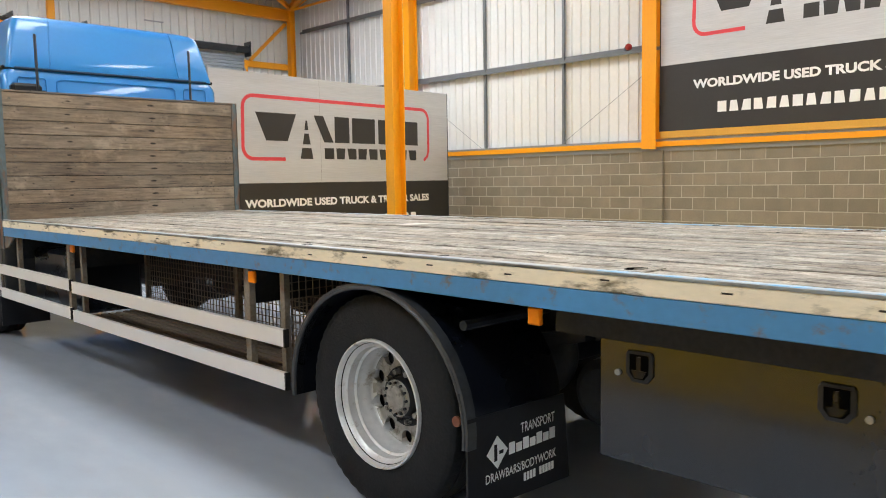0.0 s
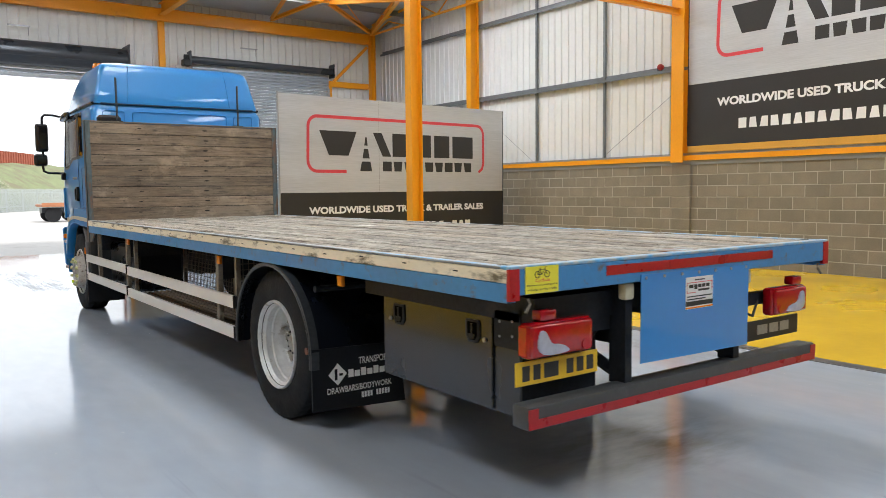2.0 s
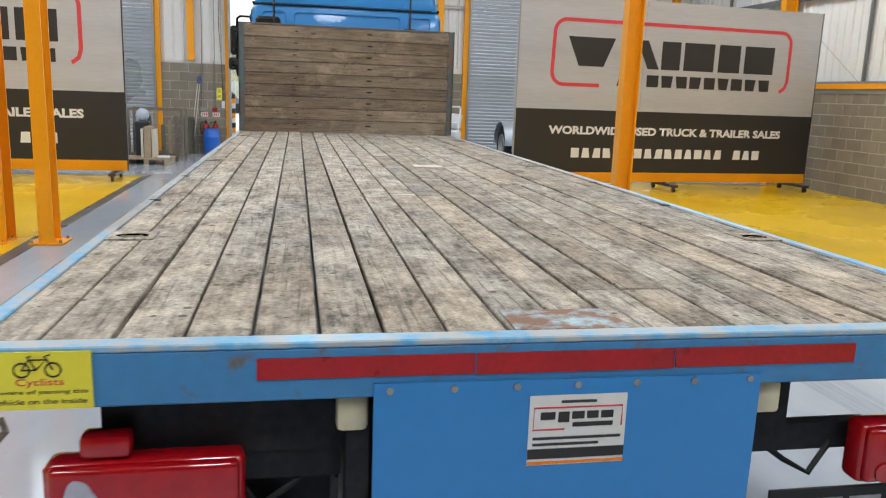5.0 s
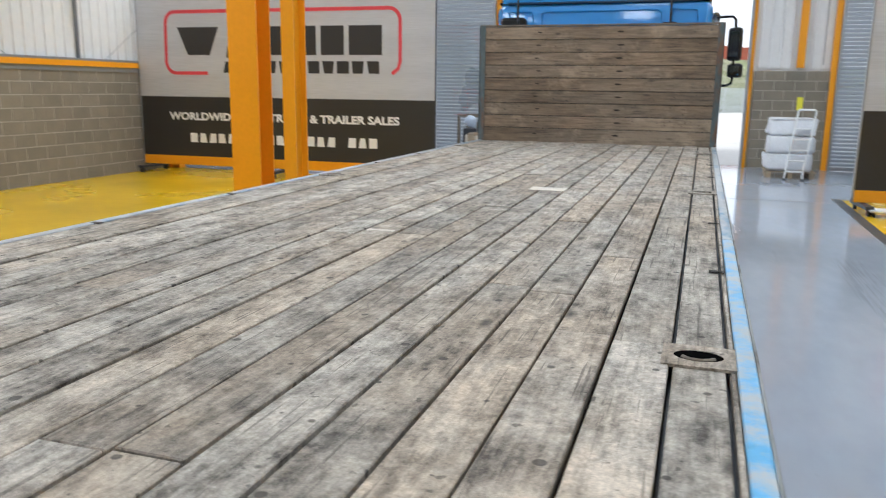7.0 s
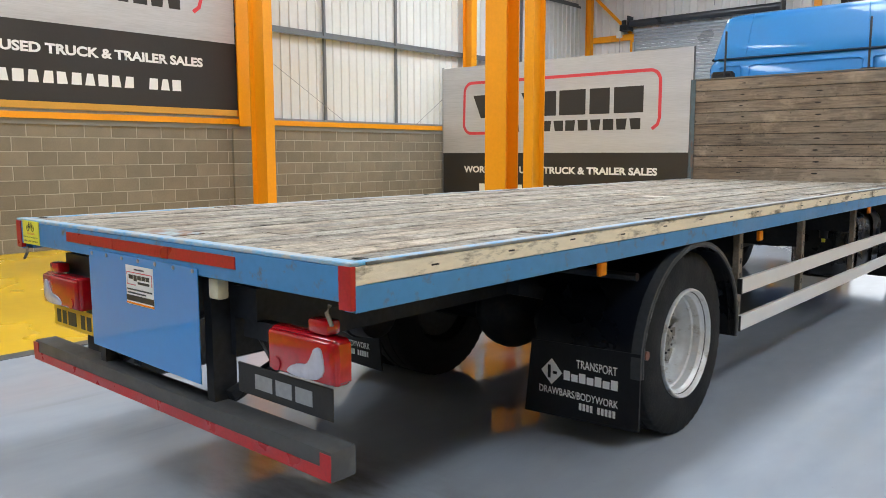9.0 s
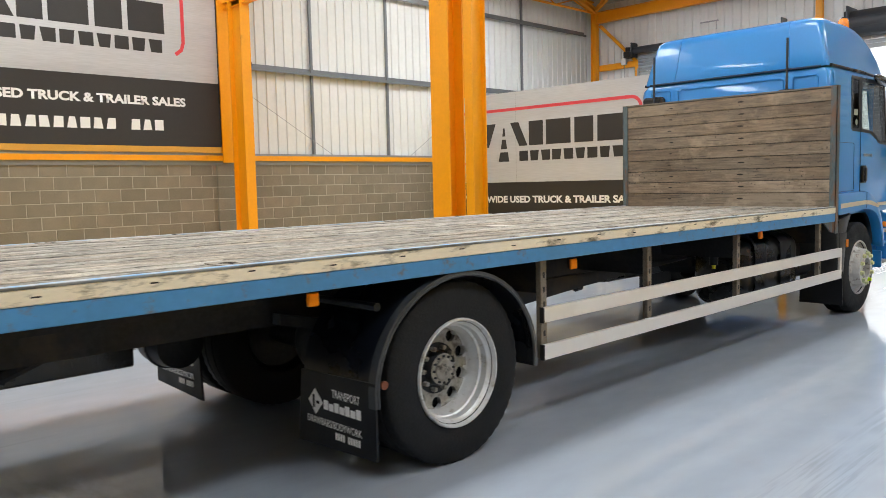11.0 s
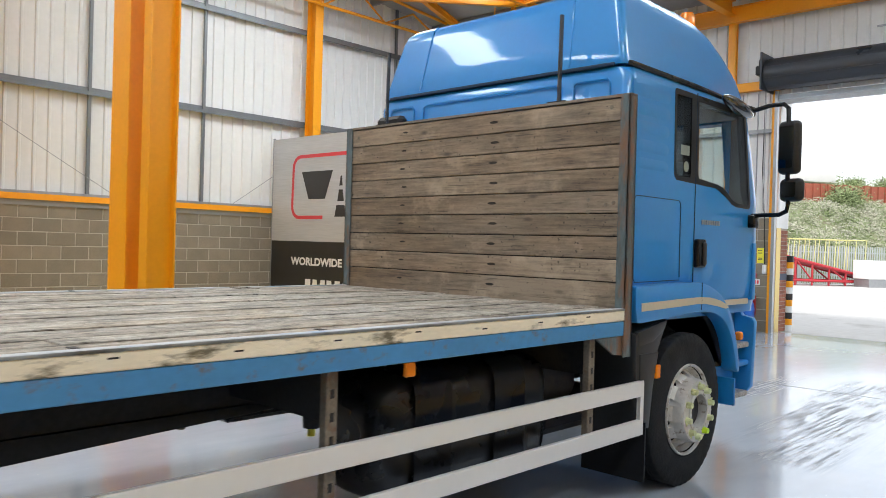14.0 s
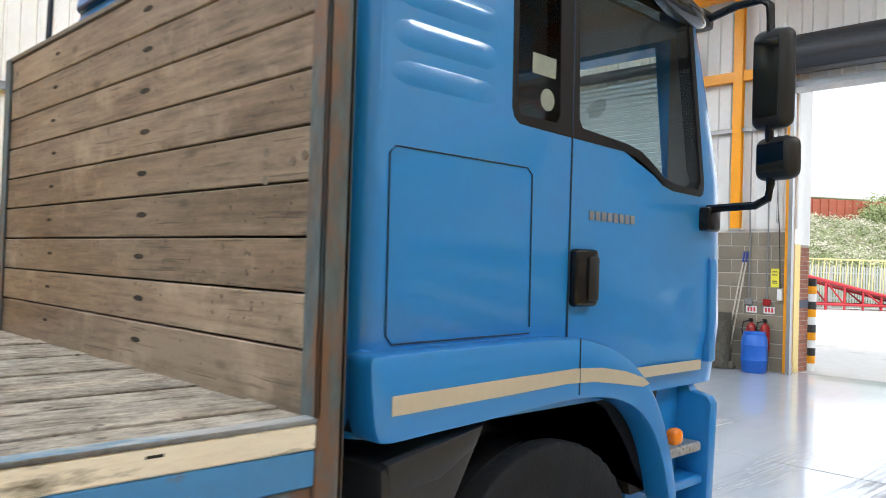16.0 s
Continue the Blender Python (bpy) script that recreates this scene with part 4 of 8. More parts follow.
def carved(bm, cutters, thick=0.0):
    def setup(ob):
        if thick:
            so = ob.modifiers.new("shell", "SOLIDIFY")
            so.thickness, so.offset = thick, -1
        extra = []
        for c in cutters:
            me = bpy.data.meshes.new("cut")
            bmesh.ops.recalc_face_normals(c, faces=c.faces)
            c.to_mesh(me)
            c.free()
            co = bpy.data.objects.new("cut", me)
            scene.collection.objects.link(co)
            md = ob.modifiers.new("cut", "BOOLEAN")
            md.operation, md.solver, md.object = "DIFFERENCE", "EXACT", co
            extra.append(co)
        return extra
    return solved(bm, setup)


# ---- the flatbed truck ----
truck = thing("flatbed_truck", 0, 4, 0, "blue two-axle flatbed lorry with weathered timber deck and headboard", "truck")
H = 1.215

# deck: steel edge channels, cream side boards, cross bearers, boards
for s in (-1, 1):
    part("side_channel", Box(min(s * 1.20, s * 1.246), max(s * 1.20, s * 1.246), 0.05, 7.88, 1.063, 1.146, 0.004), M_RAVE, truck, "blue painted steel side channel")
    part("side_board", Box(min(s * 1.212, s * 1.25), max(s * 1.212, s * 1.25), 0.05, 7.88, 1.147, 1.204, 0.004), M_CREAM, truck, "chipped cream painted timber side board")
    ye = 1.3 if s < 0 else 2.6
    part("edge_strip", Box(min(s * 1.205, s * 1.244), max(s * 1.205, s * 1.244), 0.0, ye, 1.205, H + 0.002, 0.003), M_EDGE, truck, "bright blue painted steel edge strip")
    part("edge_strip", Box(min(s * 1.205, s * 1.244), max(s * 1.205, s * 1.244), ye + 0.003, 7.88, 1.205, H + 0.002, 0.003), M_CAP, truck, "edge strip rubbed to bare steel")
    part("edge_bead", Box(min(s * 1.2445, s * 1.2515), max(s * 1.2445, s * 1.2515), 0.06, 7.88, 1.2045, H + 0.0005, 0.0025, 2), M_BEAD, truck, "dirty outer bead of the edge strip")
    for k, y in enumerate(np.arange(0.35, 7.8, 0.42)):
        part("bolt_slot", Box(min(s * 1.249, s * 1.2515), max(s * 1.249, s * 1.2515), y, y + 0.035, 1.172 + 0.006 * (k % 3), 1.178 + 0.006 * (k % 3)), M_BLACK, truck, smooth=False)
part("rear_channel", Box(-1.25, 1.25, -0.004, 0.05, 1.095, 1.205, 0.004), M_RAVE, truck, "blue painted steel rear channel")
part("rear_lip", Box(-1.25, 1.25, -0.006, 0.045, 1.205, H + 0.004, 0.003), M_EDGE, truck, "pale blue steel rear edge strip")
for s in (-1, 1):
    part("corner_tape", Box(min(s * 1.20, s * 1.254), max(s * 1.20, s * 1.254), -0.008, 0.012, 1.075, 1.207), M_TAPE, truck, "red reflective corner tape", smooth=False)
    part("corner_plate", Box(min(s * 1.205, s * 1.2525), max(s * 1.205, s * 1.2525), 0.013, 0.056, 1.066, 1.1465), M_RAVE, truck, smooth=False)
    part("board_end", Box(min(s * 1.212, s * 1.2535), max(s * 1.212, s * 1.2535), 0.0125, 0.0535, 1.1475, 1.2042, 0.002), M_CREAM, truck, smooth=False)
for k in range(3):
    x0 = -0.675 + k * 0.447
    part("rear_tape", Box(x0, x0 + 0.443, -0.0075, -0.004, 1.142 - 0.002 * (k % 2), 1.186), M_TAPE, truck, "long red reflective tape", smooth=False)
for y in np.arange(0.5, 7.7, 0.6):
    part("cross_bearer", Box(-1.2, 1.2, y, y + 0.06, 1.06, 1.18), M_CHASSIS, truck, smooth=False)

rng = random.Random(4)
lines = [-1.208] + [1.0765 - 0.1356 * k for k in range(16, -1, -1)] + [1.188, 1.208]
JOINTS = {17: (1.235,), 16: (1.225, 4.9), 15: (1.255, 2.13, 5.6), 14: (1.60, 2.80), 13: (1.65, 2.815, 6.1), 12: (3.4,), 11: (0.41, 5.1), 10: (0.40, 3.1), 9: (2.30, 4.6), 5: (1.19, 5.3), 3: (1.68, 4.4)}
deck_bed = part("deck", Box(-1.2, 1.2, 0.06, 7.88, 1.16, 1.18), M_CHASSIS, truck, "weathered grey timber deck of long boards", smooth=False)
for i, (a, b_) in enumerate(zip(lines, lines[1:])):
    cuts = [0.046] + list(JOINTS.get(i, (rng.uniform(1.6, 3.6), rng.uniform(4.4, 6.8)))) + [7.889]
    for y0, y1 in zip(cuts, cuts[1:]):
        dz = rng.uniform(-0.0055, 0.0015)
        part("board", Box(a + 0.0046, b_ - 0.0046, y0 + 0.0015, y1 - 0.0015, 1.185, H + dz, 0.0025), M_DECK, deck_bed, smooth=False)
part("repair_patch", Box(0.20, 0.40, 3.78, 3.92, H - 0.01, H + 0.002), M_PATCH, deck_bed, "pale new timber patch", smooth=False)
part("repair_patch", Box(-0.13, -0.02, 2.285, 2.318, H - 0.01, H + 0.0015), M_PATCH, deck_bed, "pale new timber patch", smooth=False)
part("repair_plate", Box(-0.13, 0.135, 0.05, 0.205, H - 0.01, H + 0.0025), paint("flaking_blue_plate", (0.36, 0.50, 0.57), 0.6, stain=(0.20, 0.10, 0.06), stain_amount=1.0, stain_scale=14, vary=0.2), deck_bed, "flaking blue and rust coloured steel plate", smooth=False)
# lashing ring pockets let into the deck edge
for s in (-1, 1):
    for y in (1.165, 4.05, 6.92):
        x = s * 1.13
        bm = Box(x - 0.075, x + 0.075, y - 0.07, y + 0.07, H - 0.004, H + 0.003)
        cut = bmesh.new()
        v = cyl(cut, (x, y, H - 0.02), (x, y, H + 0.02), 0.045, 24)
        bmesh.ops.scale(cut, vec=(1.15, 0.8, 1), space=Matrix.Translation((-x, -y, 0)), verts=cut.verts)
        plate = part("ring_plate", carved(bm, [cut]), M_DECK, truck, "lashing ring pocket in the deck", smooth=False)
        # no real hollow: a solid plug, black for the shade in the pocket
        bm = bmesh.new()
        v = cyl(bm, (x, y, H - 0.03), (x, y, H + 0.0015), 0.046, 24)
        bmesh.ops.scale(bm, vec=(1.15, 0.8, 1), space=Matrix.Translation((-x, -y, 0)), verts=bm.verts)
        part("pocket", bm, M_RECESS_SHADE, plate, "solid black plug standing in for the pocket's shade")
        part("ring", Tube([(x + 0.032 * math.cos(w), y + 0.02 * math.sin(w) - 0.008, H + 0.002) for w in np.linspace(3.3, 6.1, 9)], 0.005, 6), M_RUST, plate)
    for y in (0.10, 2.02, 2.98, 4.9, 5.8):
        x = s * 1.19
        part("edge_notch", Box(x - 0.035, x + 0.012, y - 0.014, y + 0.014, H, H + 0.0025), M_STAIN, truck, smooth=False)

# headboard
YH = 7.89
hb = part("headboard", Box(-1.2, 1.2, YH + 0.035, YH + 0.05, H + 0.01, 2.40), M_CHASSIS, truck, "weathered brown timber headboard in a rusty steel frame", smooth=False)
hh = (2.415 - H - 0.012) / 9
for k in range(9):
    z0 = H + 0.012 + k * hh
    part("board", Box(-1.195, 1.195, YH, YH + 0.035, z0 + (0.003 if k else -0.03), z0 + hh - 0.003, 0.003), M_HBOARD, hb, smooth=False)
    for x in (-0.62 + 0.012 * (k % 3), 0.24 + 0.01 * (k % 2)):
        r = 0.011 if x > 0 else 0.008
        bm = Cyl((x, YH + 0.001, z0 + hh * 0.55), (x, YH - 0.0015, z0 + hh * 0.55), r, 12)
        bmesh.ops.scale(bm, vec=(3.2, 1, 0.8), space=Matrix.Translation((-x, 0, -z0 - hh * 0.55)), verts=bm.verts)
        part("bolt_mark", bm, M_STAIN, hb)
for x, z in ((0.98, 0.62), (0.98, 0.55), (1.10, 0.59), (1.15, 0.60), (-1.1, 0.60), (-1.05, 0.56), (1.12, 1.15), (-1.12, 1.14)):
    part("bolt_mark", Cyl((x, YH + 0.001, H + z), (x, YH - 0.0015, H + z), 0.013, 8), M_RUST, hb)
for s in (-1, 1):
    bm = Box(min(s * 1.185, s * 1.25), max(s * 1.185, s * 1.25), YH - 0.012, YH - 0.004, H, 2.43)
    box(bm, min(s * 1.238, s * 1.25), max(s * 1.238, s * 1.25), YH - 0.012, YH + 0.062, 0.94, 2.43, 0.002)
    box(bm, min(s * 1.185, s * 1.25), max(s * 1.185, s * 1.25), YH + 0.052, YH + 0.063, 0.94, 2.43)
    part("corner_post", bm, M_POST, hb, "blue steel post with rust showing through", smooth=False)
    part("gusset", Prism([(7.62, 1.06), (7.90, 1.06), (7.90, 0.95), (7.80, 0.96)], "x", s * 1.22, s * 1.235), M_POST, hb, smooth=False)
part("top_rail", Box(-1.25, 1.25, YH - 0.008, YH + 0.062, 2.418, 2.434), M_RUST, hb, smooth=False)
for x in (-0.85, 0.72):
    part("antenna_rod", Tube([(x, 7.93, 2.43), (x, 7.94, 2.98)], 0.013, 6), M_DARKSTEEL, hb)
for x in (-0.85, 0.72):
    part("rod_bracket", Box(x - 0.07, x + 0.06, 7.90, 7.96, 2.433, 2.445), M_BLACK, hb)

# rear: panel, signs, lamps, plates, underrun bar
panel = part("rear_panel", Prism([(-0.443, 1.128), (0.428, 1.123), (0.425, 0.69), (-0.443, 0.705)], "y", -0.012, -0.008, 0.0), M_BLUE, truck, "flat blue sheet steel panel", smooth=False)
for x in np.linspace(-0.41, 0.40, 7):
    part("screw", Cyl((x, -0.010, 1.112), (x, -0.016, 1.112), 0.008, 8), M_GALV, panel)
st = part("dealer_sticker", Box(-0.11, 0.11, -0.014, -0.0125, 0.93, 1.09), M_WHITE, panel, "white sticker with black and orange foot", smooth=False)
part("print_band", Box(-0.11, 0.11, -0.0152, -0.0142, 0.945, 0.968), M_BBLACK, st, smooth=False)
part("print_band", Box(-0.11, 0.11, -0.0152, -0.0142, 0.932, 0.939), M_LENSORG, st, smooth=False)
for x0, x1, z in ((-0.04, 0.04, 1.075), (-0.10, 0.10, 0.992), (-0.10, 0.05, 0.978)):
    part("print_bar", Box(x0, x1, -0.0152, -0.0142, z - 0.003, z + 0.003), M_ARCH, st, smooth=False)
for k, (x0, x1, z0, z1) in enumerate(((-0.085, -0.052, 1.035, 1.052), (-0.045, -0.02, 1.028, 1.052), (-0.014, 0.014, 1.035, 1.052), (0.02, 0.046, 1.035, 1.052), (0.052, 0.08, 1.035, 1.052), (-0.012, 0.08, 1.017, 1.027))):
    part("print_shape", Box(x0, x1, -0.0152, -0.0142, z0, z1), M_BBLACK, st, smooth=False)
part("print_outline", Tube([(-0.03, -0.0145, 1.012), (-0.10, -0.0145, 1.012), (-0.10, -0.0145, 1.062), (0.10, -0.0145, 1.062), (0.10, -0.0145, 1.016)], 0.0018, 4), M_BRED, st)

sign = part("cyclist_sign", Box(-1.168, -0.98, -0.0095, -0.005, 1.098, 1.212), M_YSIGN, truck, "yellow cyclist warning sign with black bicycle and lettering", smooth=False)


def lettering(words, x, z, w, h, y, m, parent, bold=0.0):
    me = text_mesh(words, h, w, 0.0, bold)
    bm = bmesh.new()
    bm.from_mesh(me)
    bmesh.ops.transform(bm, matrix=Matrix(((1, 0, 0, x), (0, 0, -1, y), (0, 1, 0, z), (0, 0, 0, 1))), verts=bm.verts)
    return part("lettering", bm, m, parent, smooth=False)


lettering("Cyclists", -1.115, 1.142, 0.085, 0.018, -0.0102, M_BRED, sign, 0.01)
lettering("Beware of passing this", -1.160, 1.127, 0.172, 0.0105, -0.0102, M_BBLACK, sign, 0.01)
lettering("vehicle on the inside", -1.157, 1.109, 0.166, 0.0105, -0.0102, M_BBLACK, sign, 0.01)
for cx in (-1.103, -1.048):
    part("bicycle_wheel", Tube([(cx + 0.014 * math.cos(w), -0.0102, 1.177 + 0.014 * math.sin(w)) for w in np.linspace(0, 6.2832, 17)], 0.0017, 4), M_BBLACK, sign)
part("bicycle_frame", Tube([(-1.103, -0.0102, 1.177), (-1.09, -0.0102, 1.197), (-1.06, -0.0102, 1.197), (-1.078, -0.0102, 1.177), (-1.103, -0.0102, 1.177)], 0.0017, 4), M_BBLACK, sign)
part("bicycle_fork", Tube([(-1.048, -0.0102, 1.177), (-1.062, -0.0102, 1.204), (-1.052, -0.0102, 1.207)], 0.0017, 4), M_BBLACK, sign)
part("bicycle_saddle", Tube([(-1.078, -0.0102, 1.177), (-1.092, -0.0102, 1.204), (-1.085, -0.0102, 1.204)], 0.0017, 4), M_BBLACK, sign)

for s in (-1, 1):
    x0, x1 = (-1.10, -0.705) if s < 0 else (0.765, 1.115)
    y0 = 0.03
    lamp = part("rear_lamp", Box(x0, x1, y0 + 0.02, y0 + 0.09, 0.797, 0.957, 0.02, 3), M_LENSRED, truck, "red rear lamp cluster with clear reversing lens")
    part("lens", Box(x0 + 0.01, x1 - 0.01, y0 + 0.005, y0 + 0.04, 0.805, 0.949, 0.014, 3), M_LENSRED, lamp)
    o = x0 + 0.035 if s < 0 else x1 - 0.035
    pts = [(o, 0.811), (o + -s * 0.20, 0.811), (o - s * 0.185, 0.838), (o - s * 0.14, 0.856), (o - s * 0.09, 0.86), (o - s * 0.07, 0.885), (o - s * 0.05, 0.925), (o - s * 0.01, 0.925)]
    part("clear_lens", Prism(soften([(p, q) for p, q in pts]), "y", y0 - 0.002, y0 + 0.02, 0.004), M_LENSCLR, lamp, "pale clear lens area")
    part("round_lens", Cyl(((x1 - 0.06) if s < 0 else (x0 + 0.06), y0 + 0.01, 0.835), ((x1 - 0.06) if s < 0 else (x0 + 0.06), y0 + 0.0, 0.835), 0.025, 20), M_LENSRED, lamp)
    part("side_lens", Box((x0 - 0.003) if s < 0 else (x1 - 0.01), (x0 + 0.01) if s < 0 else (x1 + 0.003), y0 + 0.03, y0 + 0.085, 0.81, 0.942, 0.004), M_LENSRED, lamp)
    mx = (x0 + 0.12) if s < 0 else (x1 - 0.09)
    part("marker_lamp", Box(mx - 0.05, mx + 0.05, y0 + 0.02, y0 + 0.08, 0.96, 1.01, 0.012, 2), M_LENSRED, truck, "small red marker lamp")
    part("lamp_bracket", Box(min(s * 0.5, s * 0.85), max(s * 0.5, s * 0.85), y0 + 0.1, y0 + 0.14, 0.86, 0.93), M_CHASSIS, truck, smooth=False)
    part("lamp_cable", Tube([(s * 0.74, y0 + 0.1, 0.88), (s * 0.68, y0 + 0.09, 0.80), (s * 0.62, y0 + 0.11, 0.83), (s * 0.55, y0 + 0.12, 0.88)], 0.008, 6), M_BLACK, truck)
    part("hanging_hook", Tube([(s * 1.15, 0.0, 1.08), (s * 1.14, -0.005, 1.055), (s * 1.17, -0.01, 1.02)], 0.007, 6), M_RUST, truck)

plate = part("number_plate", Box(-1.13, -0.617, 0.10, 0.108, 0.674, 0.782, 0.003), M_PLATE, truck, "yellow rear plate with plain black bars")
for x in (-1.07, -1.005, -0.94, -0.895, -0.80, -0.735, -0.67):
    part("plate_bar", Box(x - 0.022, x + 0.022, 0.0985, 0.1005, 0.694, 0.762), M_BBLACK, plate, smooth=False)
badge = part("maker_plate", Box(0.545, 1.07, 0.07, 0.078, 0.672, 0.784, 0.002), M_BLACK, truck, "black maker plate with plain grey bars")
for x0, x1 in ((0.65, 0.75), (0.77, 0.86), (0.88, 0.97)):
    part("plate_bar", Box(x0, x1, 0.0685, 0.0705, 0.702, 0.756), M_GALV, badge, smooth=False)

bar = part("underrun_bar", Box(-1.145, 1.14, 0.0, 0.11, 0.505, 0.61, 0.012, 2), M_BUMPER, truck, "dark grey rear underrun bar with red tape")
part("bar_tape", Box(-1.145, 1.14, -0.003, -0.0005, 0.512, 0.553), M_TAPE, bar, smooth=False)
for x0, x1 in ((-1.147, -1.09), (1.09, 1.142)):
    part("bar_tape", Box(x0, x1, -0.0035, -0.0005, 0.553, 0.60), M_TAPE, bar, smooth=False)
for s in (-1, 1):
    hx = -0.47 if s < 0 else 0.405
    part("bar_hanger", Box(hx - 0.024, hx + 0.024, 0.04, 0.14, 0.6, 1.09), M_CHASSIS, truck, smooth=False)
    part("bar_brace", Tube([(s * 0.44, 0.1, 0.62), (s * 0.42, 0.75, 0.85)], 0.03, 6), M_CHASSIS, truck)
for x in (-0.483, 0.475):
    part("plate_light", Box(x - 0.033, x + 0.033, 0.02, 0.07, 1.01, 1.09, 0.012, 2), paint("yellowed_lamp", (0.6, 0.55, 0.4), 0.4), truck, "yellowed white lamp")

# chassis and running gear
for s in (-1, 1):
    part("chassis_rail", Box(s * 0.42 - 0.04, s * 0.42 + 0.04, 0.12, 9.9, 0.78, 1.06), M_CHASSIS, truck, smooth=False)
    part("leaf_spring", Prism([(1.75, 0.80), (2.5, 0.62), (3.25, 0.80), (3.25, 0.86), (2.5, 0.70), (1.75, 0.86)], "x", s * 0.55 - 0.04, s * 0.55 + 0.04), M_CHASSIS, truck, smooth=False)
    part("rear_outrigger", Box(min(s * 0.42, s * (1.0 if s < 0 else 0.6)), max(s * 0.42, s * (1.0 if s < 0 else 0.6)), 0.12, 1.6, 0.93, 1.05), M_CHASSIS, truck, smooth=False)
for y in (0.6, 1.6, 3.6, 5.0, 6.5, 7.8):
    part("cross_member", Box(-0.4, 0.4, y, y + 0.1, 0.84, 1.02), M_CHASSIS, truck, smooth=False)
part("pipe_run", Prism([(3.2, 0.80), (6.3, 0.80), (6.3, 0.772), (5.5, 0.735), (4.65, 0.69), (3.66, 0.615), (3.2, 0.575)], "x", 0.405, 0.475, 0.008), M_CHASSIS, truck, "black pipes and brackets along the chassis rail")
for y, r in ((4.43, 0.02), (4.60, 0.034)):
    part("pipe_clamp", Cyl((0.44, y - 0.03, 0.685), (0.44, y + 0.035, 0.69), r, 10), M_CHASSIS, truck)
part("prop_shaft", Tube([(0, 2.5, 0.58), (0, 5.2, 0.74), (0, 8.0, 0.84)], 0.055, 12), M_CHASSIS, truck)
bm = bmesh.new()
cyl(bm, (-1.0, 2.5, 0.51), (1.0, 2.5, 0.51), 0.08, 16)
bmesh.ops.create_uvsphere(bm, u_segments=20, v_segments=12, radius=0.24, matrix=Matrix.Translation((0, 2.5, 0.53)))
part("rear_axle", bm, M_CHASSIS, truck)
part("front_axle", Cyl((-1.0, 8.85, 0.5), (1.0, 8.85, 0.5), 0.07, 12), M_CHASSIS, truck)
part("engine", Box(-0.45, 0.45, 8.2, 9.8, 0.62, 1.3, 0.06), M_CHASSIS, truck)
part("gearbox", Box(-0.28, 0.28, 6.9, 8.2, 0.55, 0.95, 0.08), M_CHASSIS, truck)
valve = part("valve", Cyl((0.9, 5.98, 0.77), (0.9, 5.98, 0.99), 0.035, 12, 0.05), M_CHASSIS, truck, "black air valve under the deck")
part("valve_tip", Cyl((0.9, 5.98, 0.735), (0.9, 5.98, 0.77), 0.016, 10), M_YSIGN, valve, "yellow valve tip")
tank = part("fuel_tank", Box(0.52, 1.06, 6.25, 7.5, 0.37, 0.98, 0.15, 4), M_TANK, truck, "black fuel tank behind the side rails")
for y in (6.5, 7.05):
    part("tank_strap", Box(0.50, 1.08, y, y + 0.06, 0.35, 1.0, 0.15, 4), M_GUARD, tank)
part("battery_box", Box(-1.05, -0.55, 6.45, 7.7, 0.45, 0.95, 0.03), M_GUARD, truck, "black battery box behind the side rails")
part("air_tank", Tube([(0.75, 7.45, 0.75), (0.75, 7.95, 0.75)], 0.13, 16), M_CHASSIS, truck)
part("exhaust_box", Box(0.55, 1.0, 7.45, 7.98, 0.5, 0.66, 0.05), M_GUARD, truck)
part("air_tank", Tube([(-0.15, 3.4, 0.68), (-0.15, 4.6, 0.68)], 0.12, 16), M_CHASSIS, truck)
part("hose", Tube([(0.3, 3.2, 0.84), (0.35, 3.9, 0.76), (0.3, 4.4, 0.80), (0.35, 4.7, 0.74), (0.3, 5.0, 0.82)], 0.02, 6), M_BLACK, truck)

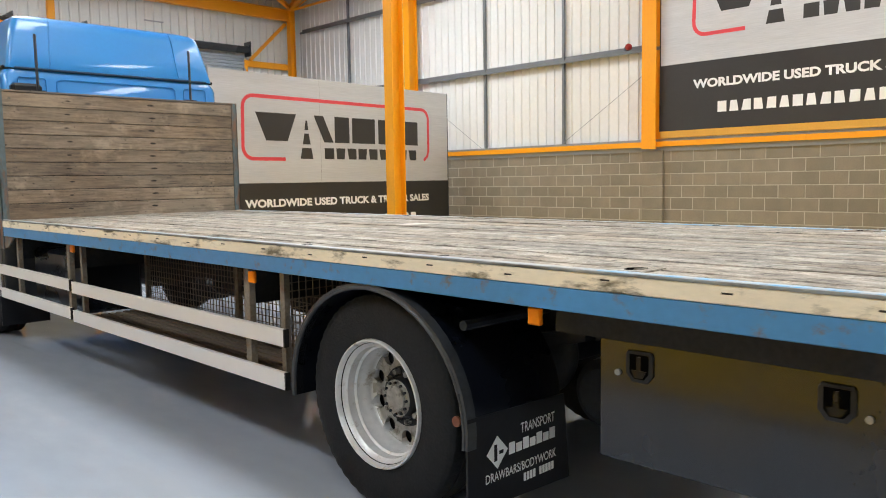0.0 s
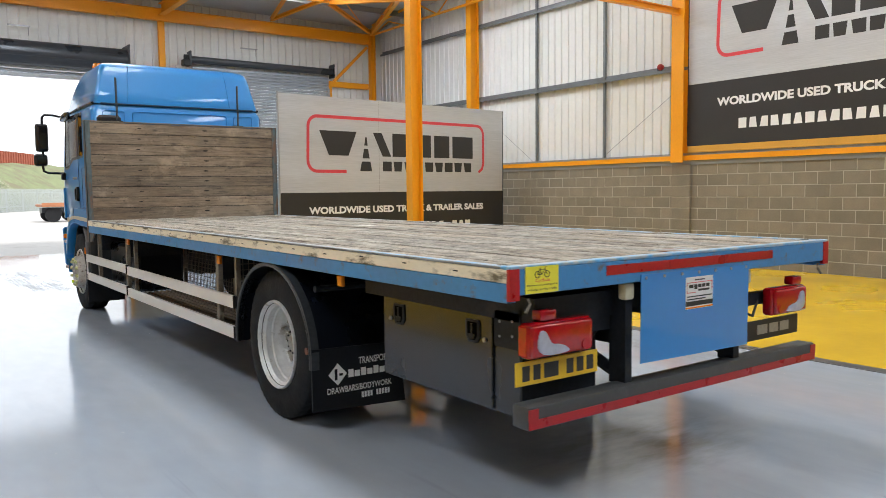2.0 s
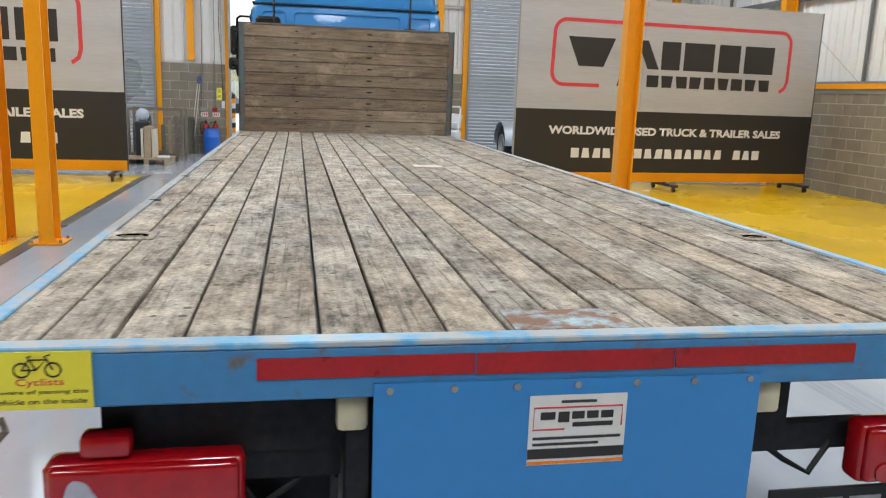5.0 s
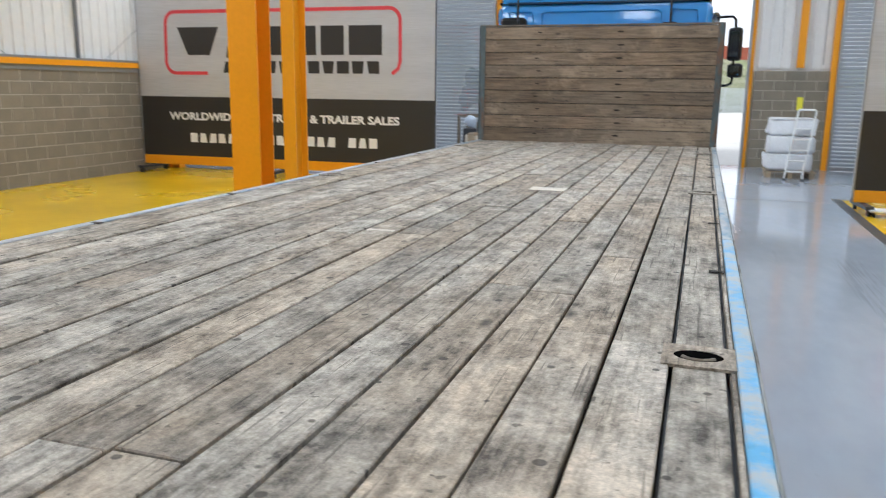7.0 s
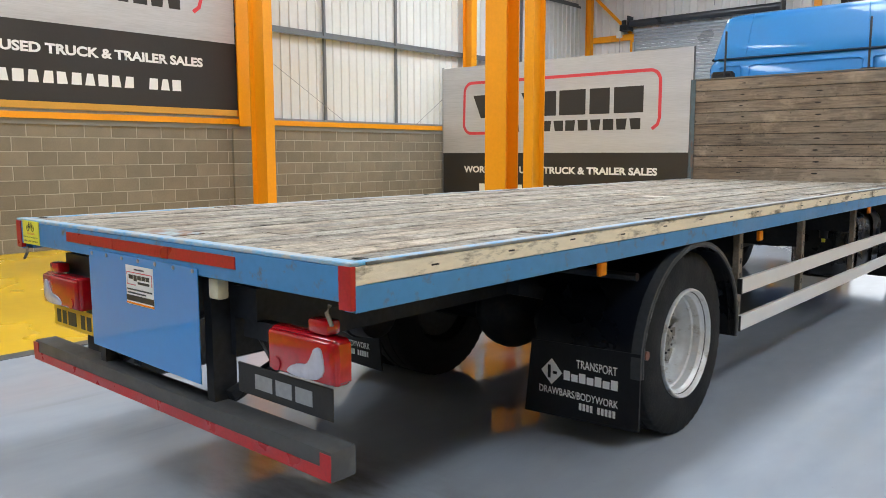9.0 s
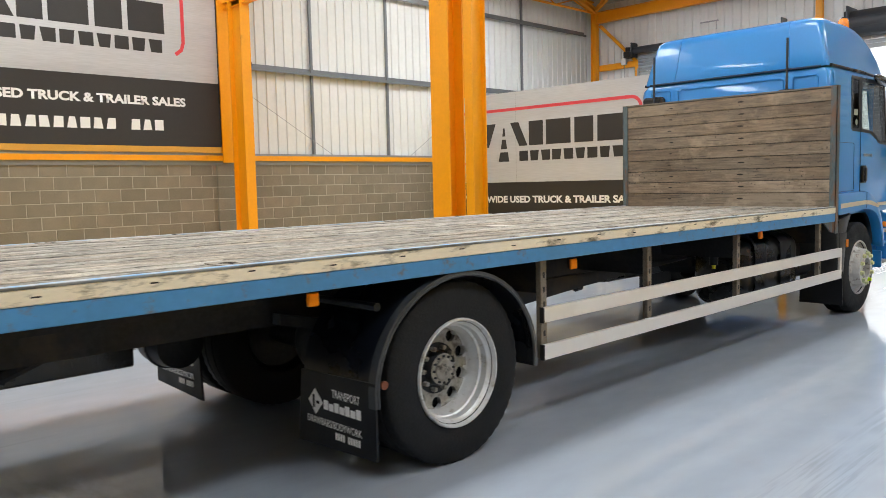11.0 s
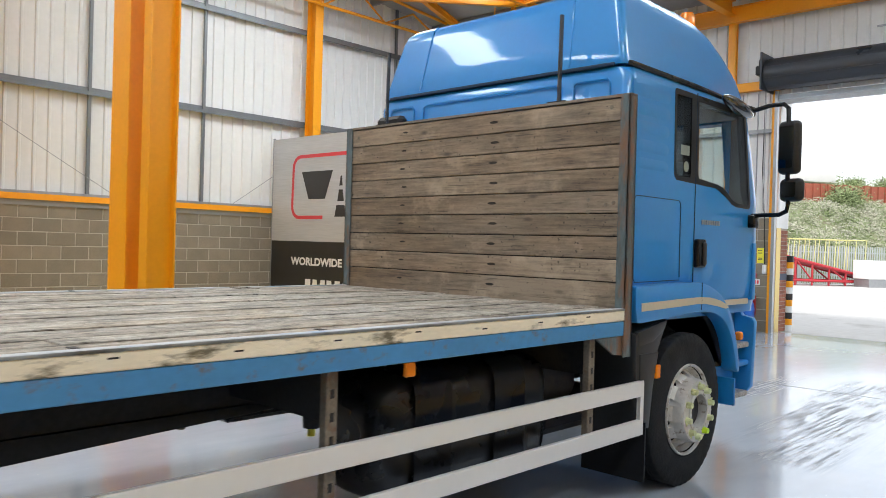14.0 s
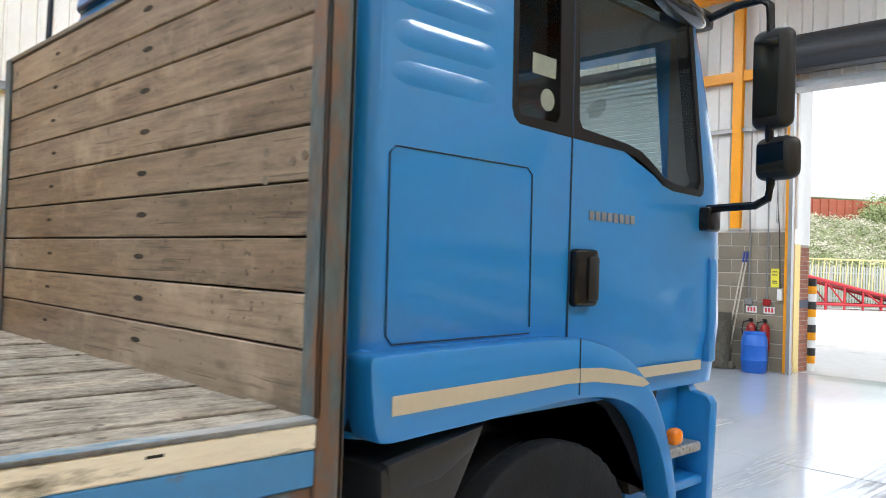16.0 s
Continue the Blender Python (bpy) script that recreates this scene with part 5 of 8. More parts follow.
# rear mudguards, flaps
for s in (-1, 1):
    cy, cz = 2.5, 0.50
    bm = bmesh.new()
    ring = []
    for w in np.linspace(radians(-6), radians(186), 25):
        for r in (0.60, 0.58):
            for x in (1.225, 0.62):
                ring.append(bm.verts.new((s * x, cy - 0.02 + r * 1.03 * math.cos(w), cz + r * 0.935 * math.sin(w))))
    for k in range(0, len(ring) - 4, 4):
        a, b_, c, d, e, f, g, h = ring[k:k + 8]
        for q in ((a, b_, f, e), (c, g, h, d), (a, e, g, c), (b_, d, h, f)):
            bm.faces.new(q)
    part("mudguard", bm, M_GUARD, truck, "glossy navy black half-round rear mudguard")
    bm = bmesh.new()
    pts = [Vector((s * 1.235, cy - 0.02 + 0.585 * 1.03 * math.cos(w), cz + 0.585 * 0.935 * math.sin(w))) for w in np.linspace(radians(-6), radians(186), 25)]
    tube(bm, pts, 0.010, 6)
    band = []
    for w in np.linspace(radians(-6), radians(186), 25):
        for r in (0.606, 0.58):
            for x in (1.238, 1.185):
                band.append(bm.verts.new((s * x, cy - 0.02 + r * 1.03 * math.cos(w), cz + r * 0.935 * math.sin(w))))
    for k in range(0, len(band) - 4, 4):
        a, b_, c, d, e, f, g, h = band[k:k + 8]
        for q in ((a, b_, f, e), (c, g, h, d), (a, e, g, c), (b_, d, h, f)):
            bm.faces.new(q)
    part("guard_lip", bm, M_ARCH, truck, "dusty grey mudguard lip")
    part("guard_tube", Tube([(s * 1.16, 1.95, 0.93), (s * 0.6, 1.95, 0.93)], 0.022, 8), M_CHASSIS, truck)
    fl = part("mud_flap", Prism([(s * 1.235, 0.57), (s * 0.60, 0.55), (s * 0.56, 0.15), (s * 1.235, 0.18)], "y", 1.86, 1.872, 0.0), M_FLAP, truck, "black rubber mud flap with worn white print", smooth=False)
    if True:
        c = -1.06 if s < 0 else 0.73
        part("print_diamond", Prism([(c, 0.325), (c + 0.065, 0.395), (c, 0.465), (c - 0.065, 0.395)], "y", 1.857, 1.8595), M_BWHITE, fl, smooth=False)
        part("diamond_bar", Box(c - 0.022, c - 0.004, 1.855, 1.8565, 0.36, 0.43), M_FLAP, fl, smooth=False)
        part("diamond_bar", Box(c + 0.01, c + 0.035, 1.855, 1.8565, 0.385, 0.40), M_FLAP, fl, smooth=False)
        lettering("TRANSPORT", c + 0.15, 0.44, 0.235, 0.045, 1.8565, M_BWHITE, fl, 0.012)
        for k in range(7):
            part("print_bar", Box(c + 0.075 + k * 0.046, c + 0.112 + k * 0.046, 1.857, 1.8595, 0.365, 0.365 + 0.05 - 0.012 * (k % 2)), M_BWHITE, fl, smooth=False)
        lettering("DRAWBARS/BODYWORK", c - 0.075, 0.275, 0.47, 0.04, 1.8565, M_BWHITE, fl, 0.012)
        for k in range(10):
            if k != 4:
                part("print_bar", Box(c + 0.17 + k * 0.0215, c + 0.184 + k * 0.0215, 1.857, 1.8595, 0.222, 0.258), M_BWHITE, fl, smooth=False)
    for y, z in ((1.55, 1.02), (3.53, 1.01), (6.26, 1.025)):
        part("side_marker", Box(s * 1.19 - 0.012, s * 1.19 + 0.012, y - 0.03, y + 0.03, z - 0.033, z + 0.033, 0.006), M_LENSORG, truck, "orange side marker lamp")
    part("guard_reflector", Cyl((s * 1.235, 1.915, 0.555), (s * 1.245, 1.915, 0.555), 0.022, 16), paint("dull_red_reflector", (0.15, 0.045, 0.02), 0.4), truck)

# toolbox on the near side
tb = part("toolbox", Box(-0.985, -0.5, 0.22, 1.40, 0.475, 0.945, 0.008), M_BOX, truck, "glossy dark grey steel toolbox with two paddle latches")
part("box_door", Box(-1.0, -0.986, 0.42, 1.395, 0.485, 0.935, 0.004), M_BOX, tb)
for y in (1.225, 0.56):
    latch = part("latch", Prism([(y - 0.045, 0.905), (y + 0.045, 0.905), (y + 0.055, 0.89), (y + 0.055, 0.82), (y + 0.03, 0.79), (y - 0.03, 0.79), (y - 0.055, 0.82), (y - 0.055, 0.89)], "x", -1.0, -1.008, 0.003), M_BLACK, tb, "black paddle latch")
    # raised black plate that carries the shade of the latch hollow
    part("latch_recess", Prism([(y - 0.038, 0.892), (y + 0.038, 0.892), (y + 0.038, 0.825), (y + 0.02, 0.803), (y - 0.02, 0.803), (y - 0.038, 0.825)], "x", -1.0075, -1.0095), M_RECESS_SHADE, latch, smooth=False)
    part("paddle", Prism([(y - 0.03, 0.835), (y + 0.03, 0.835), (y + 0.016, 0.808), (y - 0.016, 0.808)], "x", -1.0095, -1.014), M_TRIM, latch, smooth=False)
    part("paddle_stem", Box(-1.0135, -1.0095, y - 0.008, y + 0.008, 0.833, 0.885), M_TRIM, latch, smooth=False)
    part("lock", Cyl((-1.0, y + (0.09 if y > 1 else -0.09), 0.815), (-1.009, y + (0.09 if y > 1 else -0.09), 0.815), 0.012, 12), M_GALV, tb, "round steel lock")
bm = bmesh.new()
lathe(bm, [(-0.66, 0.001), (-0.66, 0.11), (-0.63, 0.15), (-0.50, 0.16), (-0.49, 0.17), (-0.47, 0.17), (-0.46, 0.16), (-0.33, 0.15), (-0.30, 0.10), (-0.30, 0.001)], (0, 1.62, 0.60), "x", 28)
part("brake_chamber", bm, M_CHASSIS, truck, "black round brake chamber between toolbox and wheel")
part("box_bracket", Box(-0.995, -0.95, 1.2, 1.38, 0.945, 1.06), M_RUST, tb)
part("box_rear_plate", Box(-1.0, -0.52, 0.205, 0.219, 0.55, 1.0), M_CHASSIS, tb, smooth=False)
part("box_side_plate", Box(-1.0, -0.996, 0.222, 0.40, 0.80, 0.97), M_CHASSIS, tb, smooth=False)
for y, z in ((0.27, 0.93), (0.36, 0.92), (0.27, 0.86), (0.36, 0.85)):
    part("screw", Cyl((-1.0, y, z), (-1.003, y, z), 0.007, 8), M_GALV, tb)

# side rails
for s in (-1, 1):
    runs = ((3.2, 8.19),) if s > 0 else ((3.2, 6.26), (6.31, 8.27))
    for y0, y1 in runs:
        dz = 0.0 if y1 > 7 or s > 0 else -0.012
        for z in (0.68, 0.45):
            part("side_rail", Box(s * 1.20 - 0.014, s * 1.20 + 0.014, y0, y1, z + dz, z + 0.092 + dz, 0.003), M_ALU, truck, "off-white side underrun rail")
            part("rail_end", Box(s * 1.20 - 0.015, s * 1.20 + 0.015, y0 - 0.006, y0 + 0.004, z + dz - 0.002, z + 0.094 + dz), M_BLACK, truck, smooth=False)
    part("rail_upright", Box(s * 1.20 - 0.012, s * 1.20 + 0.012, 8.15 if s > 0 else 8.23, 8.19 if s > 0 else 8.27, 0.45, 0.772), M_ALU, truck)
    for y in ((3.24, 4.45, 5.86, 7.66) if s > 0 else (3.6, 6.38, 7.7)):
        post = part("rail_post", Box(s * 1.165 - 0.022, s * 1.165 + 0.018, y - 0.028, y + 0.028, 0.455, 1.07, 0.003), M_RUST, truck, "rusty galvanised rail post", smooth=False)
        for z in np.arange(0.5, 1.0, 0.09):
            part("slot", Box(s * 1.184 - 0.002, s * 1.184 + 0.002, y - 0.008, y + 0.008, z, z + 0.035), M_BLACK, post, smooth=False)
        part("post_arm", Prism([(y - 0.03, 1.06), (y + 0.03, 1.06), (y + 0.03, 0.85), (y - 0.0, 0.85)], "x", s * 1.14, s * 0.45), M_CHASSIS, truck, smooth=False)

# mesh cage on the near side
cage = part("mesh_cage", Box(-1.15, -0.62, 3.28, 6.2, 0.452, 0.47), M_BROWNSLAT, truck, "brown wire mesh equipment cage behind the side rails", smooth=False)
for k in range(9):
    part("floor_slat", Box(-1.14 + k * 0.06, -1.105 + k * 0.06, 3.28, 6.2, 0.47, 0.482), M_BROWNSLAT, cage, smooth=False)
bm = bmesh.new()
for y in np.arange(3.30, 6.2, 0.045):
    box(bm, -0.625, -0.62, y, y + 0.005, 0.47, 1.05)
for z in np.arange(0.49, 1.05, 0.045):
    box(bm, -0.6255, -0.6195, 3.28, 6.2, z, z + 0.005)
part("wire_mesh", bm, M_RUST, cage, "fine wire mesh", smooth=False)
bm = bmesh.new()
for x in np.arange(-1.14, -0.62, 0.045):
    box(bm, x, x + 0.005, 3.29, 3.295, 0.47, 1.05)
for z in np.arange(0.49, 1.05, 0.045):
    box(bm, -1.14, -0.62, 3.2885, 3.2945, z, z + 0.005)
part("wire_mesh", bm, M_RUST, cage, "fine wire mesh", smooth=False)
for y, x in ((3.3, -1.15), (4.7, -0.63), (6.2, -1.15), (6.2, -0.63)):
    part("cage_post", Box(x, x + 0.035, y - 0.02, y + 0.02, 0.45, 1.06), M_RUST, cage, smooth=False)


# wheels
def tyre_mesh(R, r, w0, w1):
    """Tyre between w0 and w1 along x, with shoulder lugs and tread grooves."""
    n = 144
    bm = bmesh.new()
    w = w1 - w0
    prof = [(0.06, r - 0.015), (0.02, r + 0.02), (0.008, r + 0.045), (0.014, r + 0.05), (0.0, r + 0.075), (0.0, R - 0.095), (0.006, R - 0.088), (0.008, R - 0.08), (0.03, R - 0.035), (0.07, R - 0.006), (0.10, R), (0.30, R), (0.315, R - 0.014), (0.335, R - 0.014), (0.35, R), (0.65, R), (0.665, R - 0.014), (0.685, R - 0.014), (0.70, R), (0.90, R), (0.93, R - 0.006), (0.97, R - 0.035), (1.0, R - 0.09), (1.0, r + 0.07), (0.98, r + 0.02), (0.94, r - 0.015)]
    rings = []
    for a, q in prof:
        lug = a < 0.11 and a > 0.02 or 0.89 < a < 0.98
        ring = []
        for k in range(n):
            t = 2 * math.pi * k / n
            rr = q - (0.006 if lug and q > R - 0.04 and k % 3 == 0 else 0)
            ring.append(bm.verts.new((w0 + a * w, rr * math.cos(t), rr * math.sin(t))))
        rings.append(ring)
    for A, B in zip(rings, rings[1:] + rings[:1]):
        for k in range(n):
            bm.faces.new((A[k], A[(k + 1) % n], B[(k + 1) % n], B[k]))
    return bm


def closed_lathe(prof, n=56):
    bm = bmesh.new()
    rings = lathe(bm, prof, (0, 0, 0), "x", n)
    A, B = rings[-1], rings[0]
    for k in range(n):
        bm.faces.new((A[k], A[(k + 1) % n], B[(k + 1) % n], B[k]))
    return bm


def set_at(bm, x, y, z, s):
    bmesh.ops.transform(bm, matrix=Matrix.Translation((x, y, z)) @ Matrix.Diagonal((s, 1, 1, 1)), verts=bm.verts)
    if s < 0:
        bmesh.ops.reverse_faces(bm, faces=bm.faces)
    return bm


def hand_holes(x0, x1, rad, r, n):
    bm = bmesh.new()
    for k in range(n):
        w = 2 * math.pi * (k + 0.5) / n
        cyl(bm, (x0, rad * math.cos(w), rad * math.sin(w)), (x1, rad * math.cos(w), rad * math.sin(w)), r, 16)
    return bm


R, RZ = 0.505, 0.502
for s in (-1, 1):
    # rear: twin tyres, dished rim; local x runs outwards
    y = 2.49
    prof = [(0.0, 0.302), (0.012, 0.299), (0.014, 0.292), (0.006, 0.286), (-0.012, 0.283), (-0.03, 0.268), (-0.036, 0.262), (-0.075, 0.259), (-0.083, 0.249), (-0.12, 0.246), (-0.128, 0.241), (-0.155, 0.238), (-0.172, 0.232), (-0.183, 0.218), (-0.186, 0.18), (-0.182, 0.16), (-0.18, 0.10), (-0.195, 0.10), (-0.21, 0.20), (-0.21, 0.25), (-0.14, 0.274), (-0.03, 0.293), (-0.012, 0.302)]
    rim = carved(closed_lathe(prof), [hand_holes(-0.3, 0.05, 0.203, 0.035, 10)])
    for f in rim.faces:
        c = f.calc_center_median()
        f.material_index = 1 if math.hypot(c.y, c.z) < 0.225 else 0
    wh = part("rear_wheel", set_at(rim, s * 1.185, y, RZ, s), [M_SILVER, M_DISC], truck, "silver dished steel rear wheel with twin tyres")
    part("tyre", set_at(tyre_mesh(R, 0.295, -0.28, 0.005), s * 1.185, y, RZ, s), M_TYRE, wh)
    part("tyre", set_at(tyre_mesh(R, 0.295, -0.63, -0.345), s * 1.185, y, RZ, s), M_TYRE, wh)
    bm = bmesh.new()
    lathe(bm, [(-0.19, 0.145), (-0.177, 0.145), (-0.176, 0.098), (-0.135, 0.094), (-0.128, 0.088)], (0, 0, 0), "x", 32)
    part("hub", set_at(bm, s * 1.185, y, RZ, s), M_CHASSIS, wh, "black greasy hub flange")
    bm = bmesh.new()
    lathe(bm, [(-0.128, 0.089), (-0.124, 0.086), (-0.121, 0.064), (-0.112, 0.06), (-0.106, 0.05), (-0.104, 0.001)], (0, 0, 0), "x", 32)
    part("hub_cap", set_at(bm, s * 1.185, y, RZ, s), M_GREASE, wh, "chalky grey hub end with flaking paint")
    for k in range(12):
        w = 2 * math.pi * k / 12
        part("hub_bolt", set_at(Cyl((-0.124, 0.075 * math.cos(w), 0.075 * math.sin(w)), (-0.112, 0.075 * math.cos(w), 0.075 * math.sin(w)), 0.007, 6), s * 1.185, y, RZ, s), M_CHASSIS, wh)
    for k in range(10):
        w = 2 * math.pi * k / 10
        part("wheel_nut", set_at(Cyl((-0.179, 0.120 * math.cos(w), 0.120 * math.sin(w)), (-0.145, 0.120 * math.cos(w), 0.120 * math.sin(w)), 0.014, 6), s * 1.185, y, RZ, s), M_GREASE, wh)
    part("brake_drum", set_at(Cyl((-0.56, 0, 0), (-0.235, 0, 0), 0.235, 28), s * 1.185, y, RZ, s), M_CHASSIS, wh, "black brake drum")
    # front: single tyre, proud hub with nut pointers
    y = 8.865
    prof = [(0.0, 0.302), (0.008, 0.298), (0.004, 0.287), (-0.03, 0.278), (-0.055, 0.268), (-0.06, 0.256), (-0.045, 0.243), (-0.012, 0.228), (0.0, 0.216), (0.055, 0.208), (0.07, 0.20), (0.07, 0.118), (0.05, 0.115), (0.045, 0.195), (-0.02, 0.205), (-0.075, 0.245), (-0.08, 0.262), (-0.05, 0.289), (-0.012, 0.302)]
    rim = carved(closed_lathe(prof), [hand_holes(-0.3, 0.2, 0.236, 0.027, 10)])
    wh = part("front_wheel", set_at(rim, s * 1.165, y, RZ, s), M_DIRTYHUB, truck, "worn white front wheel with yellow nut pointers")
    part("tyre", set_at(tyre_mesh(R, 0.295, -0.285, 0.005), s * 1.165, y, RZ, s), M_TYRE, wh)
    bm = bmesh.new()
    lathe(bm, [(0.0, 0.108), (0.08, 0.111), (0.084, 0.118), (0.08, 0.130), (0.068, 0.134)], (0, 0, 0), "x", 32)
    part("hub_ring", set_at(bm, s * 1.165, y, RZ, s), M_DIRTYHUB, wh, "chalky hub ring")
    bm = bmesh.new()
    lathe(bm, [(0.035, 0.001), (0.034, 0.05), (0.025, 0.06), (0.02, 0.112)], (0, 0, 0), "x", 32)
    part("hub", set_at(bm, s * 1.165, y, RZ, s), M_CHASSIS, wh, "dark greasy hub centre")
    for k in range(10):
        w = 2 * math.pi * (k + 0.4) / 10
        bm = bmesh.new()
        cyl(bm, (0.07, 0.162 * math.cos(w), 0.162 * math.sin(w)), (0.105, 0.162 * math.cos(w), 0.162 * math.sin(w)), 0.023, 10, 0.018)
        cyl(bm, (0.075, 0.168 * math.cos(w), 0.168 * math.sin(w)), (0.083, 0.194 * math.cos(w + 0.12), 0.194 * math.sin(w + 0.12)), 0.012, 6, 0.004)
        part("nut_pointer", set_at(bm, s * 1.165, y, RZ, s), M_NUTB if k == 8 else M_NUT, wh)
    part("front_guard", Prism([(8.12, 1.05), (8.52, 1.12), (8.36, 0.85), (8.28, 0.42), (8.17, 0.42), (8.14, 0.7)], "x", s * 1.19, s * 0.78, 0.03), M_FGUARD, truck, "dark grey plastic guard behind the front wheel")
    part("guard_rib", Prism([(8.14, 1.06), (8.50, 1.12), (8.47, 1.06), (8.33, 0.99), (8.15, 0.97)], "x", s * 1.195, s * 1.15, 0.015), M_FGUARD, truck)
    part("guard_rib", Prism([(8.16, 0.93), (8.39, 0.93), (8.33, 0.72), (8.29, 0.47), (8.18, 0.47)], "x", s * 1.2, s * 1.15, 0.015), M_FGUARD, truck)
    part("guard_reflector", Box(s * 1.198 - 0.012, s * 1.198 + 0.012, 8.345, 8.395, 0.765, 0.85, 0.006), M_LENSORG, truck, "orange side marker lamp")
    part("front_flap", Box(min(s * 1.22, s * 0.78), max(s * 1.22, s * 0.78), 8.20, 8.212, 0.16, 0.52), M_FLAP, truck, smooth=False)


# ---- cab ----
def rounded(hw, y0, y1, r0, r1, n=6):
    pts = []
    for cx, cy, r, a0 in ((hw - r1, y1 - r1, r1, 0), (-hw + r1, y1 - r1, r1, 90), (-hw + r0, y0 + r0, r0, 180), (hw - r0, y0 + r0, r0, 270)):
        for k in range(n + 1):
            w = radians(a0 + 90 * k / n)
            pts.append((cx + r * math.cos(w), cy + r * math.sin(w)))
    return pts


def loft(levels):
    bm = bmesh.new()
    rings = [[bm.verts.new((x, y, z)) for x, y in rounded(hw, y0, y1, r0, r1)] for z, hw, y0, y1, r0, r1 in levels]
    n = len(rings[0])
    for A, B in zip(rings, rings[1:]):
        for k in range(n):
            bm.faces.new((A[k], A[(k + 1) % n], B[(k + 1) % n], B[k]))
    bm.faces.new(rings[0][::-1])
    bm.faces.new(rings[-1])
    return bm


def inset(pts, d=0.008):
    """The outline drawn in towards its middle by d."""
    cy, cz = sum(p[0] for p in pts) / len(pts), sum(p[1] for p in pts) / len(pts)
    out = []
    for y, z in pts:
        far = math.hypot(y - cy, z - cz)
        out.append((y - (y - cy) / far * d, z - (z - cz) / far * d))
    return out


SMALL = [(8.675, 2.58), (8.68, 2.065), (8.70, 2.035), (8.89, 2.035), (8.905, 2.06), (8.89, 2.58)]
MAIN = [(8.985, 2.57), (9.00, 2.07), (9.02, 2.045), (9.30, 2.025), (9.40, 2.005), (9.475, 1.975), (9.575, 1.925), (9.65, 1.908), (9.845, 1.905), (9.87, 1.94), (9.735, 2.57)]
FRAME = [(8.665, 2.605), (8.652, 2.585), (8.66, 2.06), (8.672, 2.03), (8.70, 2.012), (8.975, 2.006), (9.29, 1.998), (9.38, 1.982), (9.45, 1.955), (9.56, 1.90), (9.64, 1.885), (9.86, 1.88), (9.885, 1.893), (9.895, 1.93), (9.76, 2.585), (9.745, 2.605)]
body = loft([(1.10, 1.09, 8.12, 10.22, 0.08, 0.22), (1.34, 1.118, 8.09, 10.25, 0.07, 0.25), (1.95, 1.12, 8.09, 10.22, 0.07, 0.26), (2.3, 1.12, 8.09, 10.10, 0.07, 0.26), (2.6, 1.118, 8.10, 9.98, 0.07, 0.25), (2.66, 1.08, 8.12, 9.95, 0.08, 0.24)])
cutters = [Prism(SMALL, "x", -1.4, 1.4), Prism(MAIN, "x", -1.4, 1.4)]
wsc = bmesh.new()
prism(wsc, [(-0.95, 1.75), (0.95, 1.75), (0.88, 2.55), (-0.88, 2.55)], "y", 9.6, 10.6)
inside = bmesh.new()
box(inside, -1.075, 1.075, 8.18, 9.88, 1.45, 2.60)
cab = part("cab", carved(body, [inside] + cutters + [wsc]), M_BLUE, truck, "glossy blue sleeper cab with high roof")
